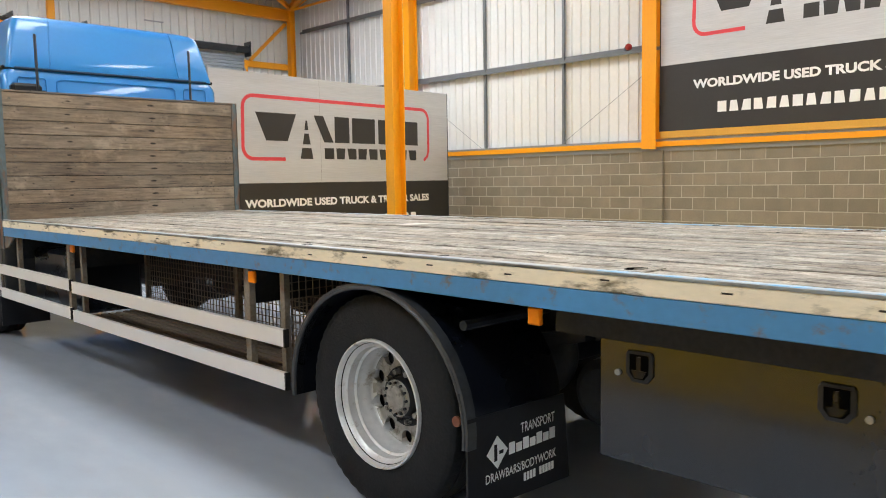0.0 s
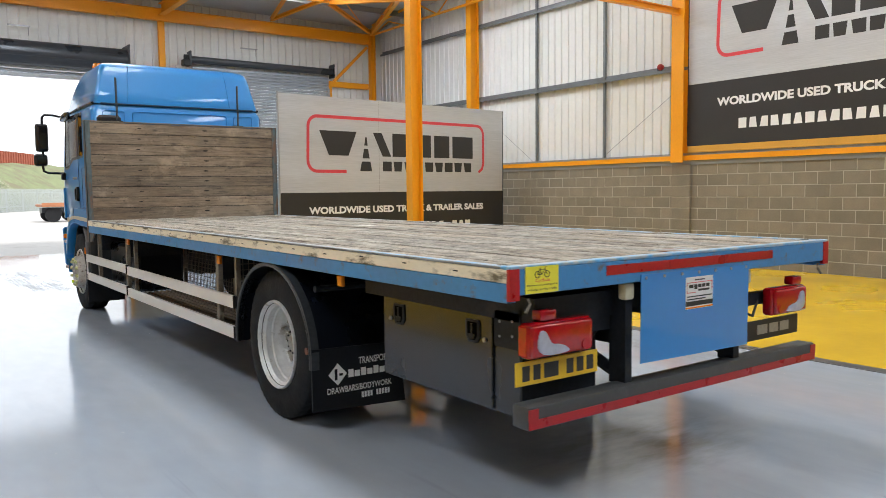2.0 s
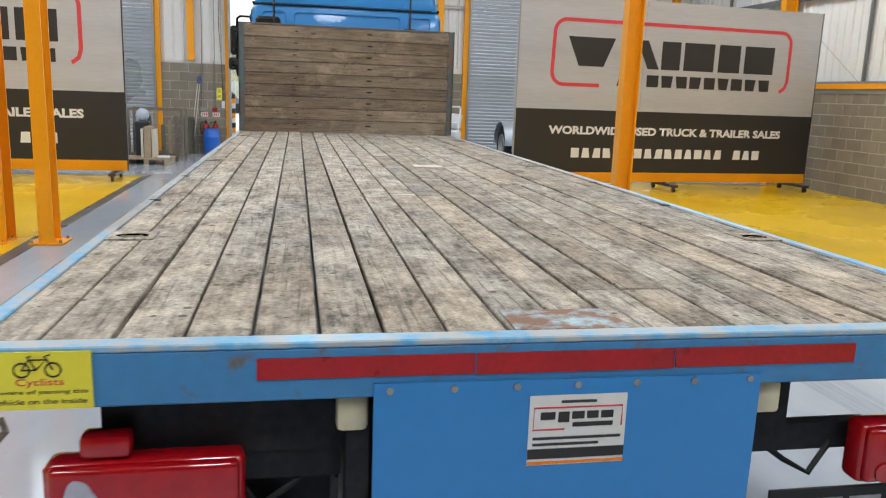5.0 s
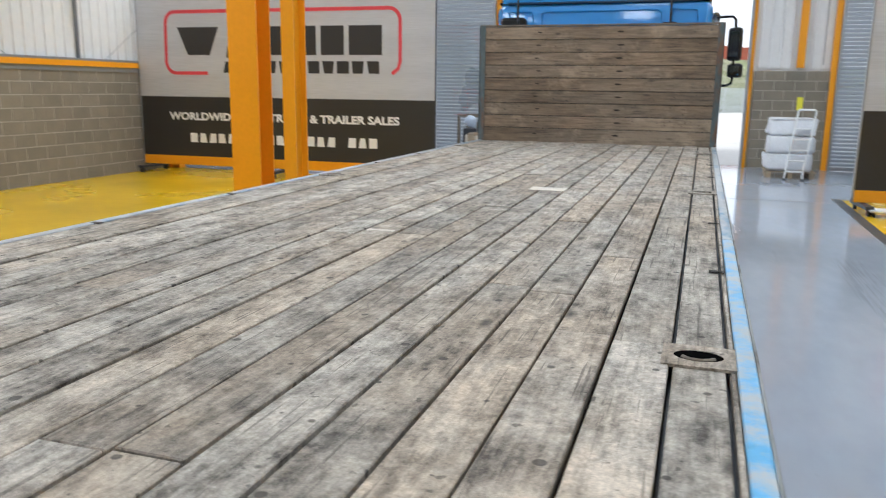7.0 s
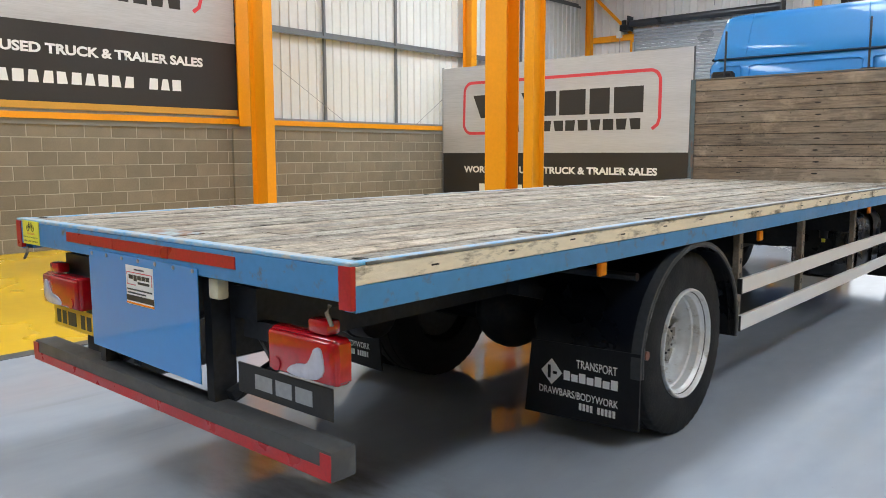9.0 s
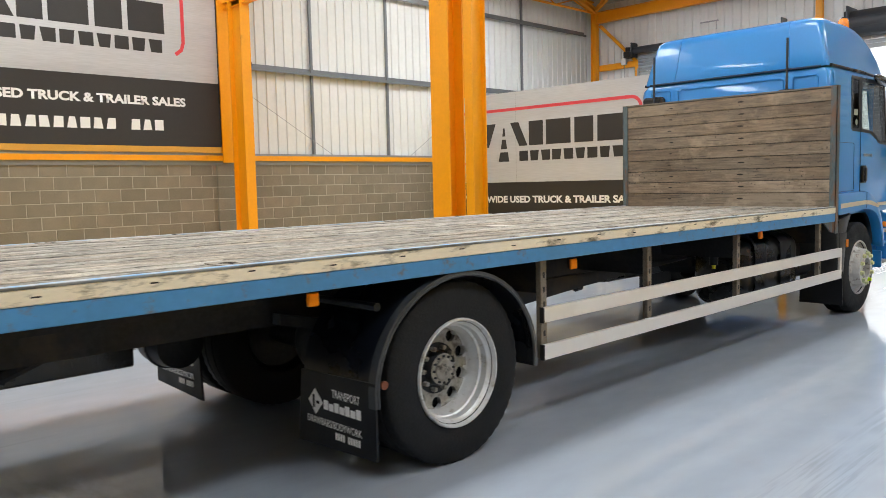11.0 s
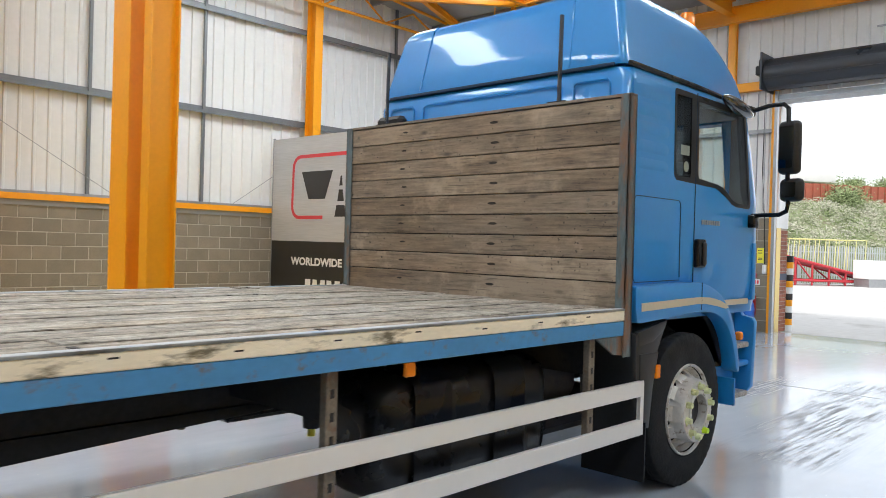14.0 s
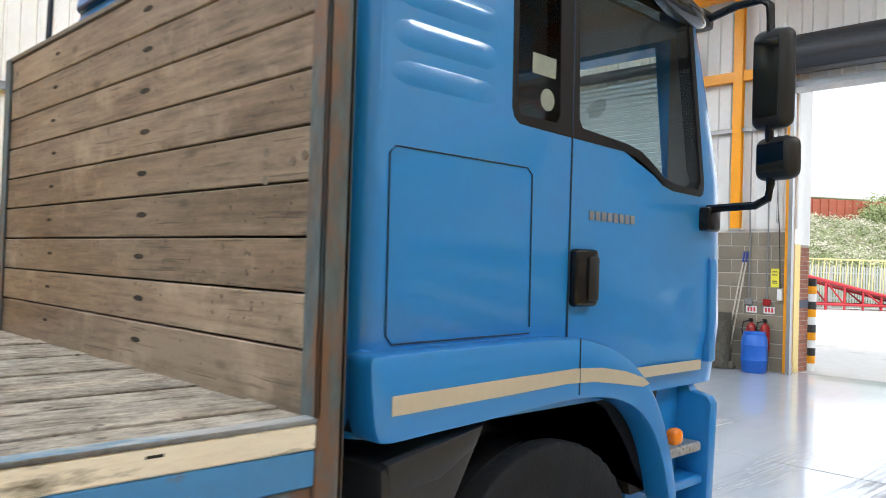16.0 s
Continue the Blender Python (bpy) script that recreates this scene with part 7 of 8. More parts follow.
extinguisher(-2.87)
extinguisher(-2.64)
for x, w in ((-2.91, 0.09), (-2.62, 0.09)):
    s_ = solo("wall_notice", Box(x - w, x + w, 19.443, 19.4485, 0.93, 1.04), M_WHITE, "small white notice with red symbols on the block pier", "notice", group="notices", smooth=False)
    for dx in (-0.05, 0.0, 0.05):
        part("print_bar", Box(x + dx - 0.015, x + dx + 0.015, 19.4415, 19.4428, 0.95, 1.02), M_BRED, s_, smooth=False)
ys = solo("yellow_notice", Box(-2.60, -2.47, 19.443, 19.4485, 1.36, 1.66), M_YSIGN, "yellow notice sheet on the block pier", "notice", smooth=False)
for z in (1.60, 1.55, 1.45, 1.42):
    part("print_bar", Box(-2.58, -2.50, 19.4415, 19.4428, z, z + 0.015), M_ARCH, ys, smooth=False)
for x, m in ((-2.95, M_GALV), (-2.65, M_RED)):
    sw = thing("wall_switch", x, 19.42, 1.1, "small surface-mounted electrical box with conduit", "electrical box", group="electrical boxes")
    part("box", Box(x - 0.06, x + 0.06, 19.40, 19.45, 1.06, 1.16, 0.006), m, sw)
    part("conduit", Tube([(x, 19.42, 1.16), (x, 19.42, 2.3), (x + 0.02, 19.36, 2.4), (x + 0.02, 19.36, 4.7)], 0.012, 6), M_GALV, sw)
sw = thing("door_control", -2.43, 19.42, 1.25, "white door control box with cable", "control box")
part("box", Box(-2.48, -2.40, 19.39, 19.45, 1.15, 1.33, 0.008), M_WHITE, sw)
part("cable", Tube([(-2.44, 19.42, 1.33), (-2.46, 19.4, 2.2), (-2.52, 19.38, 3.2), (-2.5, 19.38, 4.7)], 0.008, 6), M_BLACK, sw)
for x, y in ((-2.5, 19.33), (3.55, 19.33), (-8.6, 19.33)):
    m_ = thing("door_gear_box", x, y, 4.95, "small white control box on the orange door rail", "control box", group="door gear boxes")
    part("box", Box(x - 0.08, x + 0.08, y - 0.03, y + 0.06, 4.86, 5.04, 0.008), M_WHITE, m_)
    part("chain", Tube([(x + 0.03, y - 0.03, 4.87), (x + 0.03, y - 0.03, 2.4), (x + 0.05, y - 0.03, 2.38), (x + 0.05, y - 0.03, 4.87)], 0.006, 5), M_GALV, m_)
for x in (-0.3, 5.6, -6.0):
    lv = thing("cable_bracket", x, 19.4, 5.7, "thin steel cable bracket on the cladding above a door", "bracket", group="cable brackets")
    part("arm", Box(x - 0.25, x + 0.25, 19.36, 19.40, 5.66, 5.69), M_GALV, lv)
    part("hook", Tube([(x + 0.2, 19.37, 5.66), (x + 0.2, 19.37, 5.45)], 0.01, 5), M_GALV, lv)
for dx, tilt in ((0.0, 0.10), (0.07, 0.06)):
    br = thing("broom", -3.18 + dx, 19.2, 0, "broom with pale wooden handle and blue grip leaning on the pier", "broom", group="brooms")
    part("handle", Tube([(-3.25 + dx, 19.2, 0.12), (-3.10 + dx + tilt * 0.4, 19.42, 1.75)], 0.013, 8), paint("pale_broom_handle", (0.55, 0.50, 0.42), 0.6), br)
    part("grip", Tube([(-3.10 + dx + tilt * 0.4, 19.42, 1.75), (-3.085 + dx + tilt * 0.4, 19.43, 1.93)], 0.016, 8), paint("blue_grip", (0.03, 0.06, 0.3), 0.5), br)
    part("head", Box(-3.36 + dx, -3.14 + dx, 19.16, 19.24, 0.004, 0.12, 0.01), M_RUST, br)
# rolled shaggy matting
bm = bmesh.new()
rg = random.Random(8)
for k in range(1500):
    w, z = rg.uniform(0, 6.283), rg.uniform(0.02, 0.93)
    r = 0.155 + rg.uniform(-0.01, 0.02)
    a = Vector((-3.30 + r * math.cos(w), 19.20 + r * math.sin(w), z))
    d = Vector((math.cos(w), math.sin(w), rg.uniform(-1, 0.4))) * 0.035
    s_ = Vector((-math.sin(w), math.cos(w), 0)) * 0.008
    bm.faces.new([bm.verts.new(p) for p in (a - s_, a + s_, a + d)])
cyl(bm, (-3.30, 19.20, 0.004), (-3.30, 19.20, 0.92), 0.157, 20)
solo("rolled_mat", bm, paint("grey_shaggy_mat", (0.13, 0.12, 0.095), 0.95, vary=0.4, scale=20, fine=60), "rolled grey shaggy mat standing against the pier", "mat", smooth=False)


# pallets, boards and a timber rack near the standing banner
M_PAL = paint("pallet_wood", (0.36, 0.28, 0.19), 0.8, vary=0.2, scale=6, rnd=0.15, stretch=(1, 0.2, 1))
M_CARD = paint("pale_board", (0.62, 0.56, 0.46), 0.8, vary=0.08)


def pallet(x, y, z, label):
    t = thing("pallet", x, y, z, label, "pallet", group="pallets")
    for k in range(6):
        part("board", Box(x - 0.5, x + 0.5, y - 0.38 + k * 0.15, y - 0.28 + k * 0.15, z + 0.115, z + 0.135), M_PAL, t, smooth=False)
    for dx in (-0.42, 0.0, 0.42):
        part("bearer", Box(x + dx - 0.05, x + dx + 0.05, y - 0.38, y + 0.47, z + 0.02, z + 0.115), M_PAL, t, smooth=False)
    for dx in (-0.42, 0.0, 0.42):
        part("foot_board", Box(x + dx - 0.05, x + dx + 0.05, y - 0.38, y + 0.47, z, z + 0.02), M_PAL, t, smooth=False)


pallet(-3.75, 16.35, 0.0, "low wooden pallet on the grey floor with loose boards")
for k, (x, w, h) in enumerate(((-3.86, 0.05, 0.62), (-3.75, 0.14, 0.66), (-3.64, 0.04, 0.60))):
    solo("loose_board", Box(x - w / 2, x + w / 2, 16.2, 16.75, 0.136, 0.136 + h, 0.004), M_CARD if k != 1 else M_PAL, "pale timber board standing on the pallet", "board", group="loose boards", smooth=False)
solo("plastic_sheet", Box(-3.55, -3.3, 16.1, 16.3, 0.136, 0.19, 0.025, seg=3), M_WHITE, "crumpled white plastic sheet on the pallet", "plastic sheet")
rack = thing("timber_rack", -3.7, 17.4, 0, "rusty steel rack holding lengths of timber", "rack")
for x in (-4.3, -3.15):
    for y in (17.1, 17.8):
        part("upright", Box(x - 0.03, x + 0.03, y - 0.03, y + 0.03, 0, 1.15), M_RUST, rack, smooth=False)
for z in (0.12, 1.12):
    for y in (17.1, 17.8):
        part("crossbar", Box(-4.33, -3.12, y - 0.02, y + 0.02, z, z + 0.05), M_RUST, rack, smooth=False)
for k in range(7):
    x = -4.2 + k * 0.15
    solo("timber_length", Box(x - 0.04, x + 0.04, 17.25 + 0.05 * (k % 3), 17.33 + 0.05 * (k % 3), 0.0, 0.8 + 0.1 * ((k * 5) % 4), 0.004), M_PAL if k % 2 else M_RUST, "length of rough timber standing in the rack", "timber", group="timber lengths", smooth=False)
bag = bmesh.new()
bmesh.ops.create_icosphere(bag, subdivisions=3, radius=1.0, matrix=Matrix.Translation((-3.95, 16.85, 1.0)) @ Matrix.Diagonal((0.14, 0.1, 0.14, 1)))
for v in bag.verts:
    v.co += 0.03 * noise.noise_vector(v.co * 7)
lo = min(v.co.z for v in bag.verts)
solo("work_trolley", Box(-4.1, -3.8, 16.78, 17.0, 0.0, 0.88, 0.02), M_DARKSTEEL, "dark steel tool trolley beside the rack", "trolley")
bmesh.ops.translate(bag, vec=(0, 0.04, 0.88 - lo), verts=bag.verts)
solo("carrier_bag", bag, paint("pale_blue_bag", (0.45, 0.52, 0.62), 0.5, vary=0.2, scale=9), "pale blue plastic bag on the tool trolley", "bag")

# sacks and ladder trolley by the second pier
M_SACK = paint("white_sack", (0.72, 0.73, 0.75), 0.55, vary=0.08, scale=6, fine=30, bump=0.2)
pallet(2.92, 17.62, 0.0, "wooden pallet under white sacks")
for k in range(3):
    bm = Box(2.42, 3.36, 17.26, 18.0, 0.137 + k * 0.37, 0.135 + (k + 1) * 0.37, 0.09, seg=4)
    for v in bm.verts:
        if v.co.z > 0.16 + k * 0.37 and v.co.z < 0.1 + (k + 1) * 0.37:
            v.co += 0.05 * noise.noise_vector(v.co * 4 + Vector((k * 3, 0, 0))) * Vector((1, 1, 0)).length
    solo("white_sack", bm, M_SACK, "bulging white woven sack stacked on a pallet", "sack", group="stacked sacks")
lad = thing("step_trolley", 3.1, 17.15, 0, "white folding step ladder standing against the sacks", "step ladder")
for x in (2.88, 3.22):
    part("rail", Tube([(x - 0.1, 16.95, 0.02), (x + 0.08, 17.2, 1.38)], 0.02, 8), M_WHITE, lad)
part("top_bar", Tube([(2.96, 17.2, 1.38), (2.98, 17.21, 1.42), (3.28, 17.21, 1.42), (3.3, 17.2, 1.38)], 0.02, 8), M_WHITE, lad)
for k in range(5):
    f = (k + 0.6) / 6
    part("tread", Box(2.80 + 0.18 * f, 3.14 + 0.18 * f, 16.93 + 0.25 * f, 17.05 + 0.25 * f, 0.02 + 1.3 * f, 0.045 + 1.3 * f, 0.004), M_WHITE, lad)
for x in (2.79, 3.13):
    part("foot", Box(x - 0.03, x + 0.03, 16.9, 17.0, 0.0, 0.03), M_BLACK, lad)
solo("hi_vis_notice", Box(3.14, 3.27, 19.443, 19.4485, 1.36, 1.66), M_YSIGN, "yellow notice sheet on the block pier", "notice", smooth=False)
solo("skateboard_dolly", Box(3.5, 3.95, 12.0, 12.3, 0.075, 0.11, 0.01), M_WHITE, "small white platform dolly on the yellow floor", "dolly")
for x in (3.56, 3.88):
    for y in (12.05, 12.25):
        ob = bpy.data.objects["skateboard_dolly"]
        part("castor", Cyl((x - 0.012, y, 0.04), (x + 0.012, y, 0.04), 0.036, 12), M_BLACK, ob)

# small trailer behind the standing banner
trl = thing("small_trailer", 5.6, 17.6, 0, "small blue-grey trailer with black tyres behind the banner", "trailer")
for x in (4.46, 6.62):
    wheel = part("wheel", set_at(closed_lathe([(0.0, 0.28), (0.02, 0.26), (-0.06, 0.2), (-0.06, 0.05), (-0.1, 0.05), (-0.1, 0.24)]), x + (0.0 if x < 5 else 0.24), 17.6, 0.5, -1 if x < 5 else 1), M_GALV, trl)
    part("tyre", set_at(tyre_mesh(0.5, 0.27, 0, 0.24), x, 17.6, 0.5, 1), M_TYRE, wheel)
    bm = bmesh.new()
    ring = []
    for w in np.linspace(0, math.pi, 13):
        for r in (0.58, 0.56):
            for xx in (x - 0.06, x + 0.30):
                ring.append(bm.verts.new((xx, 17.6 + r * math.cos(w), 0.52 + r * math.sin(w))))
    for k in range(0, len(ring) - 4, 4):
        a, b_, c, d, e, f, g, h = ring[k:k + 8]
        for q in ((a, b_, f, e), (c, g, h, d), (a, e, g, c), (b_, d, h, f)):
            bm.faces.new(q)
    part("mudguard", bm, M_SHUT, trl, "blue-grey mudguard")
part("bed", Box(4.80, 6.52, 16.6, 18.7, 0.75, 0.95, 0.02), M_SHUT, trl)
part("axle", Box(4.5, 6.8, 17.55, 17.65, 0.45, 0.76), M_DARKSTEEL, trl)

# ---- the yard outside ----
M_YARD = paint("pale_concrete_yard", (0.50, 0.495, 0.48), 0.85, vary=0.1, scale=0.4, fine=5, stain=(0.33, 0.32, 0.30), stain_amount=0.2, stain_scale=0.4)
M_GRASS = paint("bank_grass", (0.19, 0.225, 0.115), 0.9, vary=0.3, scale=0.9, fine=7, stain=(0.17, 0.16, 0.10), stain_amount=0.6, stain_scale=0.5)
M_REDPILE = paint("rust_red_sheet_wall", (0.30, 0.085, 0.05), 0.8, vary=0.2, scale=1, fine=8)
M_FENCE = paint("grey_palisade", (0.40, 0.44, 0.44), 0.5, metal=0.1, vary=0.08)
bm = bmesh.new()
vs_ = [bm.verts.new(p) for p in ((-900, YN + 0.35, -0.012), (900, YN + 0.35, -0.012), (900, 1500, -0.012), (-900, 1500, -0.012))]
bm.faces.new(vs_)
vs_ = [bm.verts.new(p) for p in ((-900, -900, -0.21), (900, -900, -0.21), (900, YN + 0.35, -0.21), (-900, YN + 0.35, -0.21))]
bm.faces.new(vs_)
solo("ground", bm, M_YARD, "pale sunlit concrete yard reaching to the horizon", "ground", kind="structure", smooth=False)
solo("yard_gully", Box(-2.2, 2.05, YN + 0.36, YN + 0.48, -0.011, -0.006), M_GREYTRIM, "dark drainage channel across the doorway", "drain", kind="structure", smooth=False)

# outer leaf of the wall at the open door
for nm, x0, x1 in (("west", -4.2, -2.29), ("east", 2.05, 4.0)):
    solo("wall_outer_" + nm, Box(x0, x1, YN + 0.35, YN + 0.75, 2.06, 8.0), M_CLAD, "white outer cladding beside the door opening", "wall", kind="structure", smooth=False)
    base = solo("wall_brick_" + nm, Box(x0 + 0.012, x1 - 0.012, YN + 0.36, YN + 0.74, -0.02, 2.06), M_MORTAR, "red brick outer pier beside the door opening", "wall", kind="structure", smooth=False)
    M_BR = paint("red_brick_" + nm, (0.32, 0.13, 0.085), 0.85, vary=0.15, scale=5, fine=60, bump=0.3, rnd=0.2)
    me = mesh_of(Box(-0.0075, 0.0075, 0, 0.215, 0, 0.065, 0.002), "brick", M_BR)
    xf = x1 if nm == "west" else x0
    half = mesh_of(Box(-0.0075, 0.0075, 0, 0.10, 0, 0.065, 0.002), "brick", M_BR)
    for r in range(27):
        row = ((0.0, me), (0.225, half)) if r % 2 else ((0.0, half), (0.11, me))
        for y, piece in row + ((0.335, half),):
            b_ = new("brick", piece)
            b_.parent = base
            b_.location = (xf + (-0.008 if nm == "west" else 0.008), YN + 0.36 + y * 0.86, 0.005 + r * 0.075)
            b_.scale = (1, 0.86, 1)
part("blue_brick_band", Box(-2.296, -2.2885, YN + 0.36, YN + 0.74, 1.03, 1.16), paint("blue_engineering_brick", (0.06, 0.075, 0.12), 0.6), bpy.data.objects["wall_brick_west"], smooth=False)

solo("trim_reveal", Box(-2.289, -2.28, YN + 0.125, YN + 0.345, 0, 2.06, 0.002), paint("pale_yellow_reveal", (0.78, 0.58, 0.20), 0.5, vary=0.08, stain=(0.55, 0.42, 0.2), stain_amount=0.2), "pale yellow painted reveal of the door opening", "door frame", kind="structure", smooth=False)
bol = thing("striped_bollard", -2.275, 20.30, 0, "black, white and yellow striped steel bollard outside the door", "bollard")
for k in range(12):
    m = (M_WHITE, M_ORANGE, M_BBLACK)[k % 3]
    part("stripe", Cyl((-2.275, 20.30, k * 0.1275 - 0.012), (-2.275, 20.30, (k + 1) * 0.1275 - 0.012), 0.073, 20), m, bol)

# fence, bank and what stands on it, all along one skew line
F0, FE, FN = Vector((-11.0, 48.5, 0)), Vector((0.529, 0.849, 0)), Vector((-0.849, 0.529, 0))


def along(s, d, z):
    p = F0 + FE * s + FN * d
    return (p.x, p.y, z)


fence = thing("palisade_fence", *along(0, 0, 0), "grey steel palisade fence in front of a grassy bank", "fence")
bm = bmesh.new()
s = -22.0
TF = Matrix(((FE.x, FN.x, 0, F0.x), (FE.y, FN.y, 0, F0.y), (0, 0, 1, 0), (0, 0, 0, 1)))
while s < 55:
    prism(bm, [(s, -0.012), (s + 0.075, -0.012), (s + 0.075, 2.0), (s + 0.037, 2.1), (s, 2.0)], "y", -0.02, 0.0)
    s += 0.155
bmesh.ops.transform(bm, matrix=TF, verts=bm.verts)
o_ = part("paling", bm, M_FENCE, fence, smooth=False)
o_["kind"] = "stuff"
for z in (0.45, 1.7):
    bm = Box(-22, 55, 0.0, 0.05, z, z + 0.06)
    bmesh.ops.transform(bm, matrix=TF, verts=bm.verts)
    part("fence_rail", bm, M_FENCE, fence, smooth=False)
for s in range(-22, 56, 3):
    bm = Box(s, s + 0.1, 0.02, 0.12, -0.012, 2.0)
    bmesh.ops.transform(bm, matrix=TF, verts=bm.verts)
    part("fence_post", bm, M_FENCE, fence, smooth=False)

bm = bmesh.new()
grid = {}
ds = (0.6, 1.5, 3.0, 4.5, 6.0, 7.5, 9.4, 30.0, 90.0)
hs = (0.0, 0.65, 1.6, 2.6, 3.5, 4.35, 5.15, 5.7, 5.9)
for i, s in enumerate(range(-60, 121, 3)):
    for j, (d, h) in enumerate(zip(ds, hs)):
        w = noise.noise(Vector((s * 0.2, d * 0.3, 0))) * (0.5 if 0 < j < 7 else 0.0)
        grid[i, j] = bm.verts.new(along(s, d, max(h + w, -0.02) if j else -0.02))
for i in range(60):
    for j in range(len(ds) - 1):
        bm.faces.new((grid[i, j], grid[i + 1, j], grid[i + 1, j + 1], grid[i, j + 1]))
solo("grass_bank", bm, M_GRASS, "steep overgrown grassy bank behind the fence", "bank", kind="structure")


def foliage(name, tones):
    """Leaf colour picked leaf by leaf, shifted by broad patches."""
    m, nt, b = nodes_of(name)
    N, L = nt.nodes.new, nt.links.new
    geo = N("ShaderNodeNewGeometry")
    n = N("ShaderNodeTexNoise")
    n.inputs["Scale"].default_value, n.inputs["Detail"].default_value = 0.7, 4
    L(geo.outputs["Position"], n.inputs["Vector"])
    mix = N("ShaderNodeMath")
    mix.operation = "MULTIPLY_ADD"
    mix.inputs[1].default_value = 0.55
    shift = N("ShaderNodeMapRange")
    shift.inputs["From Min"].default_value, shift.inputs["From Max"].default_value = 0.32, 0.68
    shift.inputs["To Max"].default_value = 0.45
    L(n.outputs["Fac"], shift.inputs["Value"])
    L(geo.outputs["Random Per Island"], mix.inputs[0])
    L(shift.outputs["Result"], mix.inputs[2])
    cr = N("ShaderNodeValToRGB")
    cr.color_ramp.elements[0].color, cr.color_ramp.elements[1].color = (*tones[0], 1), (*tones[-1], 1)
    for k, c in enumerate(tones[1:-1], 1):
        cr.color_ramp.elements.new(k / (len(tones) - 1)).color = (*c, 1)
    L(mix.outputs[0], cr.inputs["Fac"])
    L(cr.outputs["Color"], b.inputs["Base Color"])
    b.inputs["Roughness"].default_value = 0.8
    return m


M_WEED = foliage("pale_flowering_weeds", ((0.20, 0.235, 0.13), (0.31, 0.33, 0.215), (0.44, 0.435, 0.345), (0.52, 0.50, 0.43)))
M_WEEDG = foliage("green_weeds", ((0.10, 0.14, 0.055), (0.17, 0.225, 0.095), (0.25, 0.31, 0.14), (0.31, 0.35, 0.20)))
rg = random.Random(3)
for nm, mt, d0, d1, clumps, leaves, hgt in (("tall_pale_weeds", M_WEED, 3.2, 9.5, 2600, 34, 0.5), ("low_green_weeds", M_WEEDG, 0.7, 9.3, 3400, 30, 0.3)):
    verts, faces = [], []
    for k in range(clumps):
        s0 = rg.uniform(-6, 40)
        d0_ = d0 + (d1 - d0) * (rg.random() if mt is M_WEED else rg.random() ** 1.5)
        z0 = np.interp(d0_, ds, hs) + noise.noise(Vector((s0 * 0.2, d0_ * 0.3, 0))) * 0.45
        h = hgt * rg.uniform(0.45, 1.3)
        r = rg.uniform(0.12, 0.32)
        for j in range(leaves):
            u = rg.random()
            a = Vector(along(s0 + rg.gauss(0, r * (1 - 0.5 * u)), d0_ + rg.gauss(0, r), z0 - 0.12 + h * u))
            e1 = Vector((rg.uniform(-1, 1), rg.uniform(-1, 1), rg.uniform(-0.4, 1))).normalized() * rg.uniform(0.05, 0.11)
            e2 = e1.orthogonal().normalized() * rg.uniform(0.02, 0.045)
            n0 = len(verts)
            verts += [tuple(a - e1), tuple(a + e2), tuple(a + e1), tuple(a - e2)]
            faces.append((n0, n0 + 1, n0 + 2, n0 + 3))
    me = bpy.data.meshes.new(nm)
    me.from_pydata(verts, [], faces)
    me.materials.append(mt)
    tagged(new(nm, me), "dense " + nm.replace("_", " ") + " covering the bank", "weeds", kind="stuff")
pile = bmesh.new()
for k in range(-50, 100):
    s0 = k * 0.6
    for a, b_, dd in ((0, 0.3, 0.0), (0.3, 0.6, 0.10)):
        box(pile, s0 + a, s0 + b_, 9.6 + dd, 9.85 + dd, 4.9, 6.46 + 0.02 * (k % 3))
bmesh.ops.transform(pile, matrix=TF, verts=pile.verts)
solo("sheet_pile_wall", pile, M_REDPILE, "rust-red steel sheet wall along the top of the bank", "wall", kind="structure", smooth=False)


def bush(s, d, z, r, seed):
    t = thing("bush", *along(s, d, z), "green leafy bush on the bank", "bush", group="bushes on the bank")
    g = random.Random(seed)
    c = Vector(along(s, d, z))
    bm = bmesh.new()
    for k in range(7):
        w = g.uniform(0, 6.28)
        tube(bm, [c, c + Vector((math.cos(w) * r * 0.3, math.sin(w) * r * 0.3, r * 0.6)), c + Vector((math.cos(w) * r * 0.6, math.sin(w) * r * 0.6, r * 1.2))], 0.03, 5)
    part("stems", bm, M_RUST, t)
    verts, faces = [], []
    for k in range(4200):
        p = Vector((g.gauss(0, 0.42), g.gauss(0, 0.42), abs(g.gauss(0.6, 0.32)))) * r
        a = c + p
        e1 = Vector((g.uniform(-1, 1), g.uniform(-1, 1), g.uniform(-1, 1))).normalized() * 0.075
        e2 = e1.orthogonal().normalized() * 0.045
        n0 = len(verts)
        verts += [tuple(a - e1), tuple(a + e2), tuple(a + e1), tuple(a - e2)]
        faces.append((n0, n0 + 1, n0 + 2, n0 + 3))
    me = bpy.data.meshes.new("leaves")
    me.from_pydata([tuple(Vector(v) - c) for v in verts], [], faces)
    me.materials.append(M_WEEDG)
    ob = new("leaves", me)
    ob.parent = t


bush(9.5, 8.6, 4.6, 1.3, 5)
bush(-4.5, 8.8, 4.7, 1.5, 6)
bush(17.0, 9.0, 4.9, 1.0, 7)
bush(-10, 6.0, 3.4, 1.0, 8)
for k, (s, r) in enumerate(((12.6, 1.3), (14.6, 1.0), (17.4, 1.35), (20.5, 1.1), (24.0, 1.4))):
    bush(s, 20.0, 6.6 + 0.15 * (k % 2), r, 20 + k)

